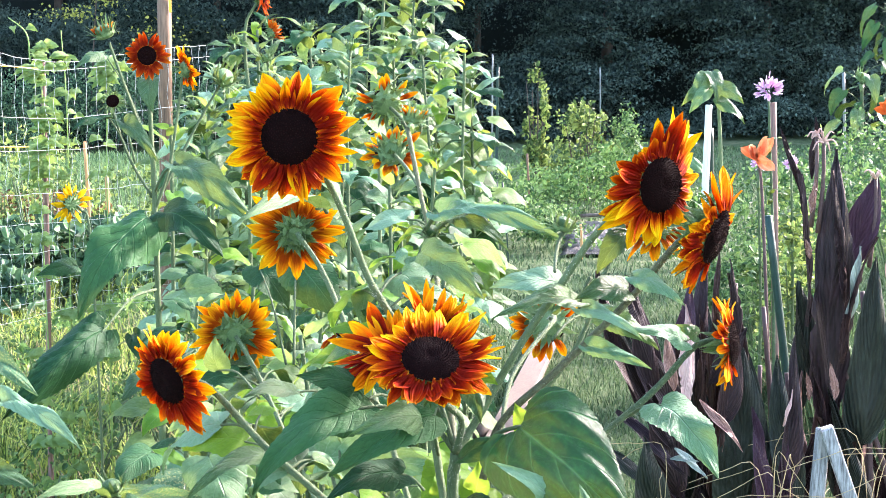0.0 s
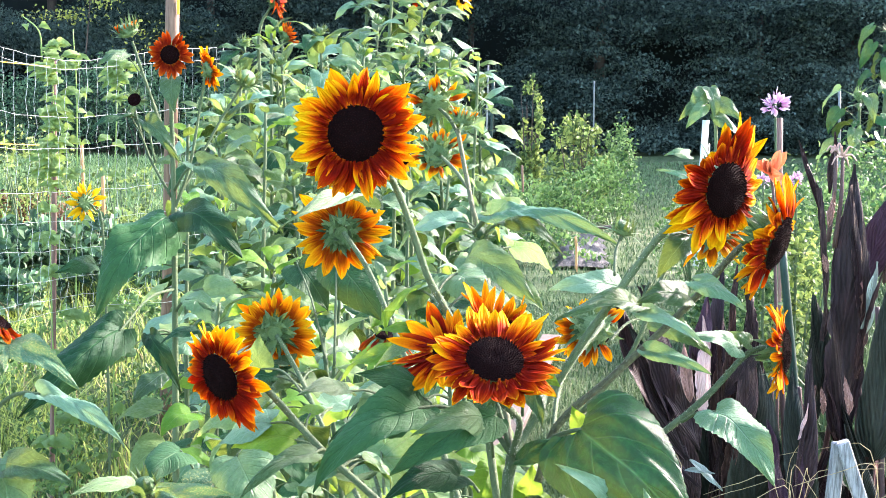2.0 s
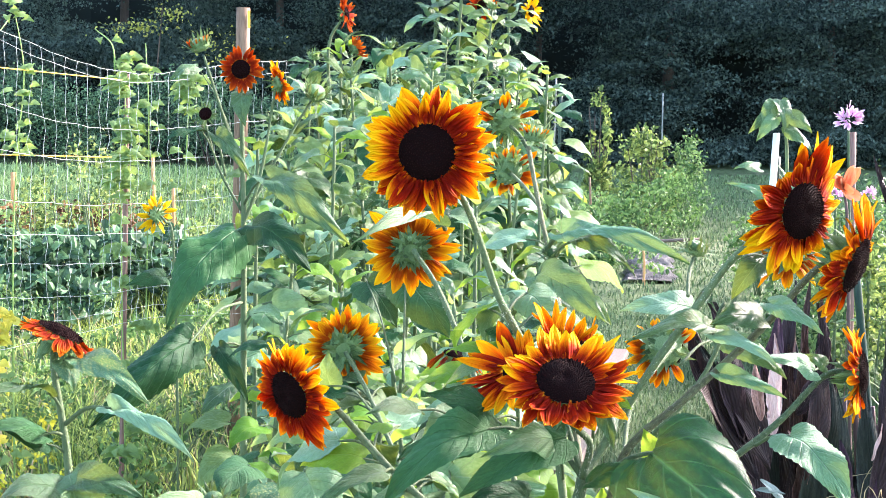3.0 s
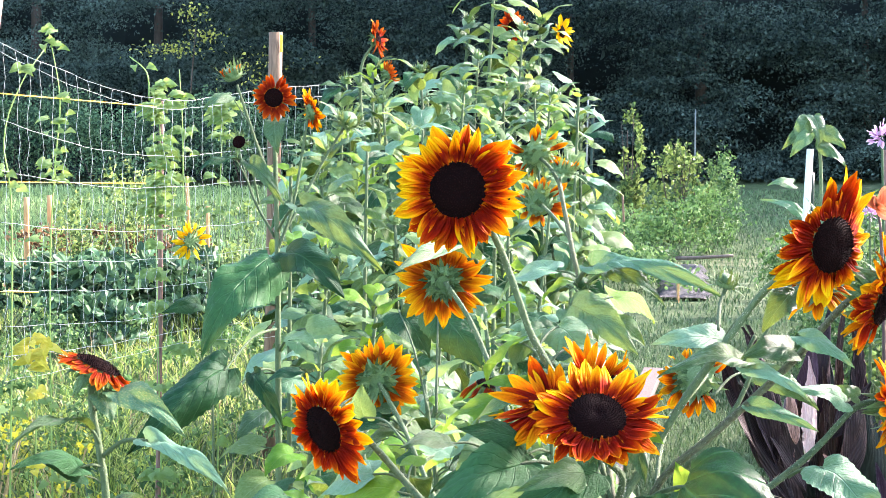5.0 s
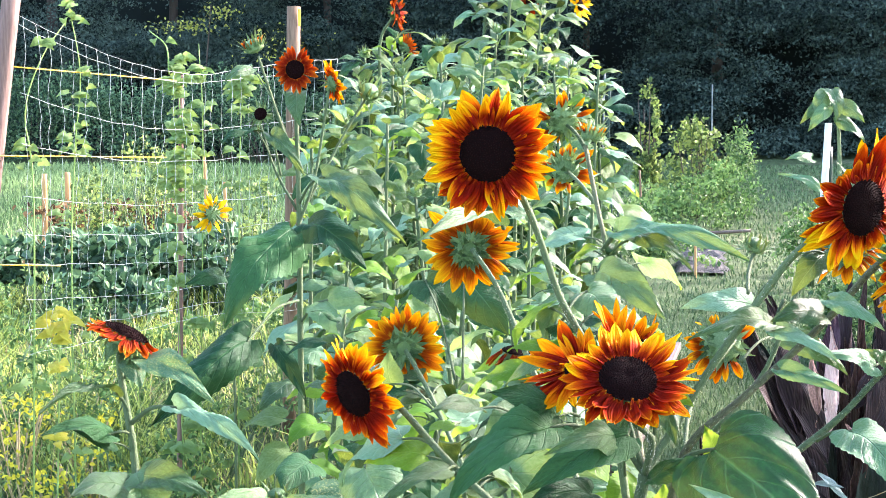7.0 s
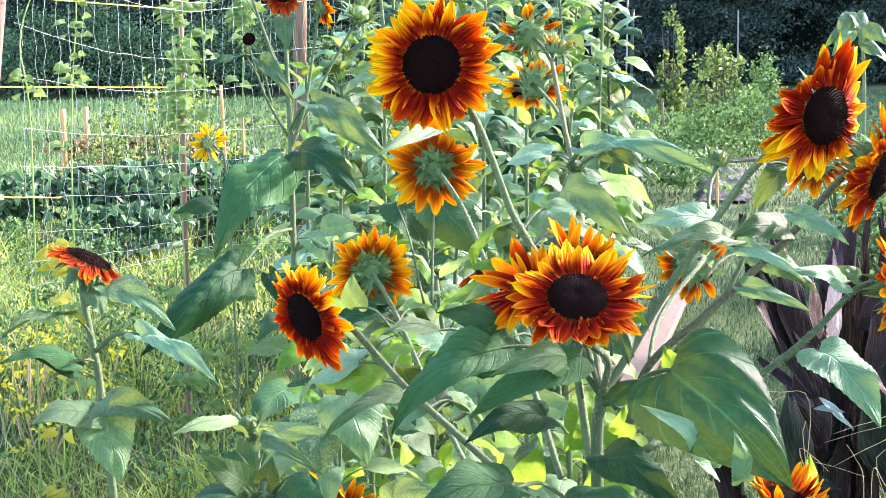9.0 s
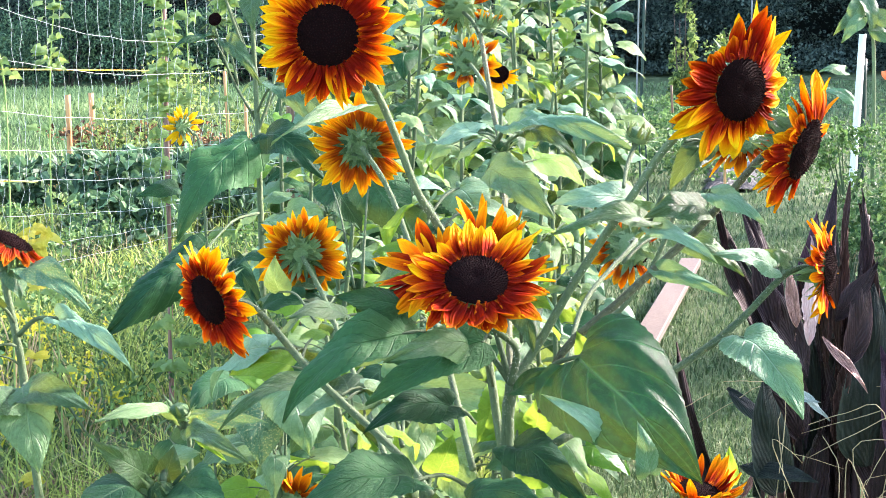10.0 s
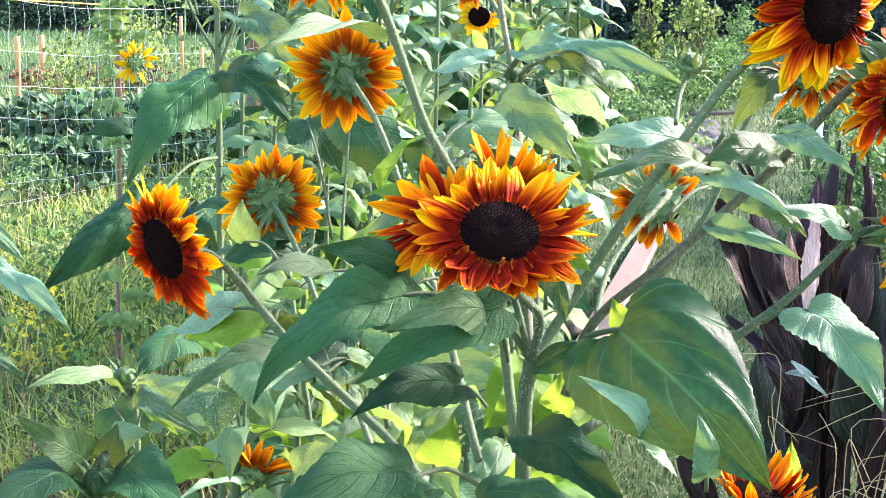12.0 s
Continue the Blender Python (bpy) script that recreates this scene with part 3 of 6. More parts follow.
def blades(xy, height, width, rng, lean=0.45):
    """Grass: each blade a bent strip of three triangles."""
    n = len(xy)
    a = rng.uniform(0, 2 * np.pi, n)
    h = height * rng.uniform(0.55, 1.25, n)
    w = width * rng.uniform(0.7, 1.3, n)
    bend = h * rng.uniform(0.1, lean * 2, n)
    dx, dy = np.cos(a), np.sin(a)
    b = rng.uniform(0, 2 * np.pi, n)
    sx, sy = np.cos(b) * w / 2, np.sin(b) * w / 2
    z = np.zeros(n)
    p0 = np.stack([xy[:, 0] - sx, xy[:, 1] - sy, z - 0.01], 1)
    p1 = np.stack([xy[:, 0] + sx, xy[:, 1] + sy, z - 0.01], 1)
    mx, my = xy[:, 0] + dx * bend * 0.3, xy[:, 1] + dy * bend * 0.3
    p2 = np.stack([mx - sx * 0.8, my - sy * 0.8, h * 0.6], 1)
    p3 = np.stack([mx + sx * 0.8, my + sy * 0.8, h * 0.6], 1)
    p4 = np.stack([xy[:, 0] + dx * bend, xy[:, 1] + dy * bend, h], 1)
    verts = np.stack([p0, p1, p2, p3, p4], 1).reshape(-1, 3)
    k = np.arange(n)[:, None] * 5
    faces = np.concatenate([k + np.array([[0, 1, 3]]), k + np.array([[0, 3, 2]]), k + np.array([[2, 3, 4]])])
    return verts, faces


def stuff(name, verts, faces, material, label, category, kind="stuff"):
    return tagged(new(name, mesh_np(name, verts, faces, material, None, False)), label, category, "", kind)


# ---- ground ----
def ground():
    n = 90
    s = np.linspace(-1, 1, n)
    axis = np.sign(s) * np.abs(s) ** 3 * 900
    xs, ys = np.meshgrid(axis, axis + 20)
    z = np.zeros_like(xs)
    for i in range(n):
        for j in range(n):
            if abs(xs[i, j]) < 40 and -10 < ys[i, j] < 60:
                z[i, j] = -0.02 + 0.03 * noise.noise((xs[i, j] * 0.4, ys[i, j] * 0.4, 0))
    me = mesh_np("ground", np.stack([xs, ys, z], -1).reshape(-1, 3), grid_faces(n, n), GROUND)
    tagged(new("ground", me), "grassy garden ground with worn straw-coloured patches", "ground", "", "structure")


ground()


def scatter(n, rng, y0, y1, power=1.6, wide=0.42, side=1.0):
    """Places in the wedge of ground between two distances, denser near."""
    y = y0 + (y1 - y0) * rng.uniform(0, 1, n) ** power
    x = rng.uniform(-1, 1, n) * (wide * y + side)
    return np.stack([x, y], 1)


def meadow():
    rng = np.random.RandomState(5)
    lawn = scatter(130000, rng, 4.0, 34.0, 1.7)
    far_left = (lawn[:, 1] > 11.5) & (lawn[:, 0] < -0.02 * lawn[:, 1])
    pale = lawn[far_left]
    v, f = blades(pale, 0.05 + 0.003 * pale[:, 1], 0.003 + 0.0006 * pale[:, 1], rng)
    stuff("meadow", v, f, GRASS_PALE, "pale sunlit meadow grass beyond the fence", "grass")
    lawn = lawn[~far_left]
    v, f = blades(lawn, 0.020 + 0.0013 * lawn[:, 1], 0.0028 + 0.0006 * lawn[:, 1], rng, 0.9)
    stuff("lawn", v, f, GRASS_LAWN, "short green lawn grass between the garden beds", "grass")
    near = scatter(135000, rng, 3.6, 11.0, 1.2)
    near = near[(near[:, 0] > -0.02 * near[:, 1]) & (near[:, 0] < 0.40 * near[:, 1] + 0.3)]
    v, f = blades(near, 0.026, 0.0036, rng, 1.1)
    stuff("lawn", v, f, GRASS_LAWN, "short mown grass beside the canna bed", "grass")
    rough = scatter(95000, rng, 3.0, 12.0, 1.5)
    keep = (rough[:, 0] < 0.05 * rough[:, 1] - 0.1 + 0.25 * np.sin(rough[:, 1] * 2.1)) & (rng.uniform(0, 1, len(rough)) < 0.9)
    patch = np.array([noise.noise((p[0] * 1.7, p[1] * 1.7, 5.0)) for p in rough])
    keep &= patch > rng.uniform(-0.32, 0.30, len(rough))
    rough = rough[keep]
    tall = 0.16 + 0.07 * np.sin(rough[:, 0] * 3 + rough[:, 1] * 2) + 0.10 * patch[keep]
    v, f = blades(rough, tall, 0.0040 + 0.0006 * rough[:, 1], rng, 0.8)
    stuff("tall_grass", v, f, GRASS, "tall unmown green grass in front of the wire fence", "grass")
    dry = scatter(3500, rng, 3.2, 9.0, 1.3)
    dry = dry[(dry[:, 0] < 0.02 * dry[:, 1]) | (dry[:, 0] > 0.22 * dry[:, 1] + 0.1)]
    v, f = blades(dry, 0.20, 0.005, rng, 0.9)
    stuff("dry_grass", v, f, STRAW, "dry straw-coloured grass stalks among the green", "grass")
    heap = np.concatenate([rng.normal(size=(1800, 2)) * np.array((0.22, 0.16)) + np.array(c) for c in ((-1.15, 4.35), (-0.62, 4.2))])
    v, f = blades(heap, 0.05, 0.006, rng, 3.0)
    stuff("straw_mulch", v, f, MULCH, "brown straw mulch lying between the plants", "straw")


meadow()


# ---- the woods behind the garden ----
def woods():
    rng = np.random.RandomState(11)
    centres = []
    for k in range(3500):
        x = rng.uniform(-17, 20) if k % 6 else rng.uniform(-40, 45)
        cz = rng.uniform(0.1, 6.0) if k % 6 else rng.uniform(5, 14)
        if noise.noise((x * 0.42, cz * 0.55, 3.0)) < rng.uniform(-0.34, 0.12):
            continue
        cy = 40 + rng.uniform(-1.6, 3.2) + 0.12 * cz + 1.6 * noise.noise((x * 0.5, cz * 0.5, 8.0))
        r = np.array((rng.uniform(0.45, 1.15), rng.uniform(0.4, 0.9), rng.uniform(0.10, 0.26)))
        m = int((165 if k % 6 else 70) * r[0] * r[1] / 0.5) + 30
        d = rng.normal(size=(m, 3)) * 0.55
        q = d * r
        q[:, 2] -= 0.28 * (q[:, 0] ** 2 + q[:, 1] ** 2) + rng.uniform(-0.25, 0.25) * q[:, 0]
        q += np.array((x, cy, cz))
        centres.append(q[q[:, 2] > 0.05])
    centres = np.concatenate(centres)
    sizes = rng.uniform(0.05, 0.13, len(centres))
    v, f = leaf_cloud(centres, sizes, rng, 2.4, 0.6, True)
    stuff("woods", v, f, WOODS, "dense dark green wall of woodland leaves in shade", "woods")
    # near-black sheet: its colour stands for the shade inside the woods
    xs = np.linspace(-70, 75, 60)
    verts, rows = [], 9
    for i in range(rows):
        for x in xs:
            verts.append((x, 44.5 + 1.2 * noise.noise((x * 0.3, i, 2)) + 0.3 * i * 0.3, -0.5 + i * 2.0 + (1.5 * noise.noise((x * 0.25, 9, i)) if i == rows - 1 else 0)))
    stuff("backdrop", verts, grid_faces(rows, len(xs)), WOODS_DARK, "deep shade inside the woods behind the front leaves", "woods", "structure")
    for k in range(22):
        x = -26 + k * 4.1 + rng.uniform(-1.2, 1.2)
        tree = thing("tree", (x, 43.2 + rng.uniform(0, 0.6), 0), "dark forest tree trunk half hidden by leaves; rightmost ones unseen, added for shade", "tree", "trees of the woods")
        b = np.array(tree.location)
        # from k 13 on: unseen taller trees, added to shade the far lawn
        top = b + np.array((rng.uniform(-0.6, 0.6), 0, rng.uniform(11, 15) + (4 if k > 12 else 0)))
        tube("trunk", tree, [b, b * 0.6 + top * 0.4 + np.array((rng.uniform(-0.3, 0.3), 0, 0)), top], rng.uniform(0.12, 0.25), 0.05, BARK, 8, 5)
        cr = top + rng.normal(size=(1500, 3)) * (np.array((2.4, 1.6, 2.6)) if k > 12 else np.array((1.6, 1.2, 2.2)))
        v, f = leaf_cloud(cr - b, rng.uniform(0.18, 0.4, 1500) * (2.2 if k > 12 else 1.0), rng, 0.5, 0.6)
        child("crown", mesh_np("crown", v, f, WOODS, None, False), tree)


woods()


def bush(name, base, size, count, leaf_size, material, label, category, seed, stems=6, stem_material=None, shape=0.8, group="", dome=False):
    """A leafy plant: thin stems from the ground and a ragged crown of small leaves."""
    rng = np.random.RandomState(seed)
    ob = thing(name, base, label, category, group)
    b = np.array(base, float)
    size = np.array(size, float)
    for k in range(stems):
        a = rng.uniform(0, 6.28)
        end = b + np.array((math.cos(a) * size[0] * 0.35, math.sin(a) * size[1] * 0.35, size[2] * rng.uniform(0.6, 0.95)))
        tube("stem", ob, [b + (end - b) * np.array((0.2, 0.2, 0)), b + (end - b) * np.array((0.6, 0.6, 0.5)), end], (0.012 if size[2] > 0.5 else 0.006) * size[2] ** 0.5, 0.003, stem_material or STEM, 5, 3)
    k = max(5, count // 60)
    knots = rng.uniform(-1, 1, (k, 3)) * np.array((0.5, 0.5, 0.5))
    knots[:, 2] = rng.uniform(0.08, 1.0, k) ** shape
    knots[:, :2] *= (1.15 - knots[:, 2:3] * 0.5)
    if dome:
        k = count // 22
        d = rng.normal(size=(k, 3))
        d /= np.linalg.norm(d, axis=1)[:, None]
        hang = rng.uniform(0.0, 0.45, k) * (1 - np.abs(d[:, 2]))
        knots = np.stack([d[:, 0] * 0.5, d[:, 1] * 0.5, 0.38 + 0.60 * d[:, 2] * (d[:, 2] > 0) - hang], 1) * rng.uniform(0.78, 1.06, (k, 1))
    pick = rng.randint(0, k, count)
    pts = knots[pick] * size + rng.normal(size=(count, 3)) * size * (np.array((0.055, 0.055, 0.045)) if dome else np.array((0.11, 0.11, 0.07)))
    pts[:, 2] = np.abs(pts[:, 2]) + leaf_size * 0.3
    v, f = leaf_cloud(pts, leaf_size * rng.uniform(0.5, 1.3, count), rng, 0.8, 0.62)
    child("foliage", mesh_np("foliage", v, f, material, None, False), ob)
    return ob


# ---- the wire fence ----
FENCE_A, FENCE_B = Vector((-1.339, 4.3, 0)), Vector((-0.952, 5.0, 0))
LEFT_ROWS = (1.727, 1.697, 1.504, 1.358, 1.211, 1.099, 1.008, 0.902, 0.811, 0.74)
RIGHT_ROWS = (1.574, 1.544, 1.384, 1.279, 1.139, 1.044, 0.954, 0.859, 0.794, 0.749)


def fence_at(s, z=0.0):
    """A place along the fence: s is 0 at the thick post and 1 at the vine pole."""
    p = FENCE_A.lerp(FENCE_B, s)
    return (p.x, p.y, z)


def wire_fence():
    rng = np.random.RandomState(3)
    ob = thing("wire_fence", fence_at(0.5), "sagging white trellis netting with crooked strands", "fence")

    def row_z(s, k):
        q = min(max(s, 0.0), 1.0)
        q = math.sin(q * math.pi / 2) ** 0.9
        up = 0.015 * max(0.0, s - 1.0) * (5 - k)
        return LEFT_ROWS[k] + (RIGHT_ROWS[k] - LEFT_ROWS[k]) * q + 0.003 * math.sin(5 * s + k) + up

    for k in range(10):
        for a, b in ((0.0, 1.0), (1.0, 2.1)):
            steps = 14
            pts = [fence_at(a + (b - a) * i / steps, row_z(a + (b - a) * i / steps, k) + rng.uniform(-0.003, 0.003)) for i in range(steps + 1)]
            tube("wire", ob, pts, 0.0007, 0.0007, WIRE, 4, 3)
    count = 34
    for i in range(count):
        s = 0.02 + 2.08 * i / count + rng.uniform(-0.008, 0.008)
        lean = rng.uniform(-0.03, 0.03)
        pts = []
        for k in range(10):
            at = s + lean * k / 10 + rng.uniform(-0.007, 0.007)
            x, y, z = fence_at(at, row_z(s, k))
            pts.append((x, y, z))
            if k < 9:
                gap = row_z(s, k) - row_z(s, k + 1)
                if gap > 0.05:
                    for q, way in ((0.35, 1), (0.7, -1)):
                        x, y, z = fence_at(at + way * rng.uniform(0.0, 0.012), row_z(s, k) - gap * q)
                        pts.append((x, y, z))
        tube("wire", ob, pts, 0.0006, 0.0006, WIRE, 4, 2)
    for a, b in (((-1.347, 4.277, 1.579), (-1.028, 4.954, 1.55)), ((-1.426, 4.16, 1.33), (-1.061, 4.907, 1.297)), ((-1.436, 4.16, 1.024), (-1.28, 4.44, 0.988))):
        tube("string", ob, [a, Vector(a).lerp(Vector(b), 0.5), b], 0.0018, 0.0018, STRING, 5, 3, label="taut yellow string")
    return ob


wire_fence()


def round_post(name, base, top, r, material, label, category, notch=True, group=""):
    ob = thing(name, base, label, category, group)
    b, t = Vector(base), Vector(top)
    tube("shaft", ob, [b - Vector((0, 0, 0.1)), (b + t) / 2 + Vector((0.004, 0, 0)), t], r * 1.06, r, material, 12, 4, 0.03)
    return ob


round_post("fence_post", (-1.611, 4.3, 0.0), (-1.336, 4.3, 1.915), 0.026, POST_PINK, "leaning pinkish wooden post at the end of the fence", "post")
tall_post = round_post("fence_post", (-0.901, 6.5, 0), (-0.853, 6.5, 1.901), 0.030, POST, "tall round wooden fence post with a yellow strap", "post")
strap_at = Vector((-0.824, 6.47, 1.85))
part("strap", box_bm(0.011, 0.005, 0.075, 0.002, tuple(strap_at - tall_post.location)), STRING, tall_post, "yellow plastic strap")
round_post("fence_post", (-1.074, 5.024, 0), (-1.032, 5.024, 1.572), 0.0085, POST_PINK, "slim pinkish wooden pole overgrown by bean vines", "post")
for k, (top, foot) in enumerate((((-3.987, 12.700, 0.861), (-4.007, 12.700, 0.174)), ((-3.839, 12.900, 0.867), (-3.850, 12.900, 0.257)), ((-2.314, 11.600, 1.090), (-2.296, 11.600, 0.290)), ((-2.109, 11.400, 0.857), (-2.118, 11.400, 0.311)))):
    round_post("stake", (foot[0], foot[1], 0), top, 0.024 if k < 2 else 0.014, STAKE, "short bare wooden garden stake in a vegetable bed", "stake", group="garden stakes")

# ---- the large branching sunflower in front ----
plant = thing("sunflower_plant", (0.19, 1.72, 0), "large branching sunflower with fiery red and yellow blooms", "sunflower")
crown = (0.171, 1.680, 1.097)
main_stem = [(0.19, 1.72, -0.03), (0.185, 1.71, 0.4), (0.168, 1.690, 0.993), crown]
branch(plant, main_stem, 0.0074, 0.0058, STEM, 500)
# low bloom
branch(plant, [crown, (0.176, 1.660, 1.137), (0.154, 1.630, 1.166), (0.147, 1.605, 1.207)], 0.0036, 0.0033, STEM, 260)
flower_head(plant, (0.144, 1.585, 1.213), (0.05, -0.62, 0.78), 0.0272, 0.068, "fire", 0, 50, 11, "low wide bloom tilted to the sky", ember=(180, 0.62), shape=[(0, 0.95), (40, 0.85), (90, 1.0), (140, 0.85), (180, 0.82), (220, 0.88), (270, 1.12), (315, 1.1)])
# two blooms crowded behind the low one
flower_head(plant, (0.152, 1.690, 1.234), (0.22, 0.0, 1.0), 0.018, 0.054, "gold", 58, 11, 10, ember=(90, 0.1))
flower_head(plant, (0.104, 1.662, 1.208), (-0.34, -0.66, 0.62), 0.015, 0.062, "gold", 0, 30, 12, ember=(180, 0.3), shape=[(0, 0.6), (60, 1.0), (100, 1.2), (150, 0.9), (200, 0.3), (300, 0.3)])
branch(plant, [crown, (0.148, 1.700, 1.181), (0.148, 1.685, 1.227)], 0.0028, 0.0028)
branch(plant, [crown, (0.130, 1.700, 1.157), (0.102, 1.662, 1.204)], 0.0028, 0.0028)
# the largest bloom
branch(plant, [(0.163, 1.700, 1.017), (0.137, 1.720, 1.177), (0.103, 1.710, 1.243), (0.084, 1.695, 1.280), (0.055, 1.680, 1.361), (0.025, 1.665, 1.414)], 0.0042, 0.0033, STEM, 520)
flower_head(plant, (0.013, 1.648, 1.421), (0.06, -1.0, 0.02), 0.0272, 0.0635, "fire", 2, 56, 8, "largest bloom with a dark maroon middle", ember=(225, 0.30))
# bloom seen from behind, below the largest
branch(plant, [(0.133, 1.720, 1.002), (0.098, 1.840, 1.092), (0.062, 1.940, 1.165), (0.026, 2.000, 1.242), (-0.007, 2.025, 1.290)], 0.0036, 0.0031, STEM, 380)
flower_head(plant, (-0.011, 2.045, 1.289), (-0.09, 0.98, 0.06), 0.0200, 0.060, "fire", -6, 38, 16, "bloom turned away showing its green bracts", bract_tilt=-8, bract_scale=1.0, bracts=54)
# second bloom seen from behind
branch(plant, [(0.057, 1.780, 0.950), (-0.009, 1.980, 1.009), (-0.063, 2.080, 1.097), (-0.096, 2.115, 1.146)], 0.0032, 0.0028, STEM, 240)
flower_head(plant, (-0.100, 2.130, 1.148), (-0.10, 0.97, 0.02), 0.0215, 0.056, "fire", 0, 40, 14, "bloom turned away showing its green bracts", bract_tilt=-10, bract_scale=1.05, bracts=54)
# bloom at the lower left
branch(plant, [(0.094, 1.700, 0.982), (0.061, 1.720, 1.016), (-0.024, 1.750, 1.087), (-0.089, 1.785, 1.148), (-0.120, 1.775, 1.157)], 0.0042, 0.0034, STEM, 420)
flower_head(plant, (-0.129, 1.760, 1.162), (-0.66, -0.70, -0.26), 0.0265, 0.058, "fire", 0, 46, 10, "narrow bloom turned to one side", ember=(150, 0.8), shape=[(0, 1.0), (45, 0.95), (90, 0.8), (135, 0.8), (180, 1.0), (215, 1.3), (270, 1.15), (320, 1.0)])
# the branches that reach to the right
fork = (0.199, 1.690, 1.067)
branch(plant, [crown, (0.195, 1.695, 1.130), (0.239, 1.690, 1.207), (0.281, 1.680, 1.272), (0.309, 1.670, 1.316), (0.340, 1.652, 1.350), (0.363, 1.645, 1.365)], 0.0043, 0.0034, STEM, 620)
flower_head(plant, (0.370, 1.638, 1.370), (0.54, -0.84, -0.08), 0.0272, 0.064, "fire", -8, 44, 12, "bloom with uneven upright petals", ember=(110, 0.35), shape=[(0, 1.12), (12, 0.9), (25, 0.30), (45, 0.35), (62, 1.0), (90, 1.22), (130, 1.12), (180, 0.9), (225, 0.72), (270, 0.75), (310, 1.15), (345, 1.32)])
branch(plant, [fork, (0.219, 1.700, 1.123), (0.276, 1.700, 1.176), (0.349, 1.700, 1.246), (0.400, 1.692, 1.308), (0.424, 1.680, 1.318)], 0.0042, 0.0034, STEM_RED, 620)
flower_head(plant, (0.431, 1.668, 1.316), (0.80, -0.50, -0.30), 0.0280, 0.063, "gold", -24, 36, 14, "bloom turned sideways", ember=(160, 0.45), shape=[(0, 1.2), (40, 0.8), (70, 0.5), (110, 0.75), (140, 1.25), (180, 1.0), (230, 0.7), (300, 1.0), (335, 1.25)])
branch(plant, [(0.209, 1.690, 1.036), (0.301, 1.760, 1.072), (0.361, 1.790, 1.105), (0.400, 1.800, 1.135), (0.446, 1.815, 1.178), (0.479, 1.822, 1.183)], 0.0042, 0.0032, STEM, 560)
flower_head(plant, (0.486, 1.815, 1.181), (0.93, -0.36, 0.04), 0.025, 0.054, "gold", -22, 32, 22, "bloom seen edge-on", bracts=16, ember=(180, 0.3), shape=[(0, 1.25), (60, 0.9), (120, 0.8), (180, 1.1), (240, 0.7), (300, 0.9)])
branch(plant, [(0.248, 1.730, 1.129), (0.305, 1.750, 1.193), (0.354, 1.780, 1.300), (0.394, 1.790, 1.311)], 0.0028, 0.0023, STEM, 200)
flower_head(plant, (0.395, 1.790, 1.312), (0.15, 0.45, -0.75), 0.020, 0.048, "gold", 20, 22, 12, bract_tilt=10)
# nodding bloom beyond the right branches
branch(plant, [(0.220, 1.750, 1.069), (0.243, 1.850, 1.138), (0.300, 1.930, 1.189), (0.300, 1.970, 1.186)], 0.0028, 0.0023, STEM, 160)
flower_head(plant, (0.301, 2.000, 1.174), (0.15, 0.75, -0.55), 0.024, 0.050, "gold", 6, 22, 16, "nodding bloom past its best", gap=(60, 140), bract_tilt=15)
# a bud on the right branch
branch(plant, [(0.275, 1.700, 1.279), (0.281, 1.730, 1.299), (0.291, 1.750, 1.318)], 0.0018, 0.0023)
bud(plant, (0.291, 1.752, 1.322), (0.25, -0.2, 0.95), 0.012)
# stalk with buds behind the largest bloom
branch(plant, [crown, (0.164, 1.820, 1.208), (0.158, 1.950, 1.282), (0.147, 1.980, 1.334), (0.132, 2.020, 1.418)], 0.0034, 0.0028, STEM_RED, 420)
flower_head(plant, (0.106, 2.060, 1.450), (-0.25, 0.80, 0.45), 0.019, 0.042, "fire", 12, 11, 14, "bloom turned away beside green buds", bract_tilt=25)
flower_head(plant, (0.113, 2.120, 1.384), (0.10, 0.80, -0.45), 0.020, 0.040, "fire", 0, 16, 14)
branch(plant, [(0.136, 2.020, 1.407), (0.123, 2.040, 1.431), (0.109, 2.055, 1.445)], 0.0023, 0.0023)
branch(plant, [(0.145, 1.990, 1.347), (0.130, 2.050, 1.368), (0.116, 2.105, 1.382)], 0.0023, 0.0023)
bud(plant, (0.140, 2.020, 1.432), (0.2, -0.1, 0.95), 0.014, PETAL_YELLOW)
bud(plant, (0.157, 1.950, 1.297), (0.2, -0.6, 0.6), 0.010)
# the bloom that rises from below, and a half-open one behind
branch(plant, [(0.30, 1.70, 0.55), (0.325, 1.66, 0.85), (0.341, 1.640, 1.002)], 0.0028, 0.0028)
flower_head(plant, (0.340, 1.635, 1.010), (0.16, -0.12, 0.95), 0.020, 0.052, "gold", 44, 24, 14, "fresh bloom opening upward")

flower_head(plant, (0.052, 2.200, 1.129), (0.1, -0.1, 0.95), 0.020, 0.045, "red", -30, 18, 12)
branch(plant, [(0.099, 1.950, 1.049), (0.061, 2.150, 1.093), (0.052, 2.200, 1.125)], 0.0027, 0.0027)

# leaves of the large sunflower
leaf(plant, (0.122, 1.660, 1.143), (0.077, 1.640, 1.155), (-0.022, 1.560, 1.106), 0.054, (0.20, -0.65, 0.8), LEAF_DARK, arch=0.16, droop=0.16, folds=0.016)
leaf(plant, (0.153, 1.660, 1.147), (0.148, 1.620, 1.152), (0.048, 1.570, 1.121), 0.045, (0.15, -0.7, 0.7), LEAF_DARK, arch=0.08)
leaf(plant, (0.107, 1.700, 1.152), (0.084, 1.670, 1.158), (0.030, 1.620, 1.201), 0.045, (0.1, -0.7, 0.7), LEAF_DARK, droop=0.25)
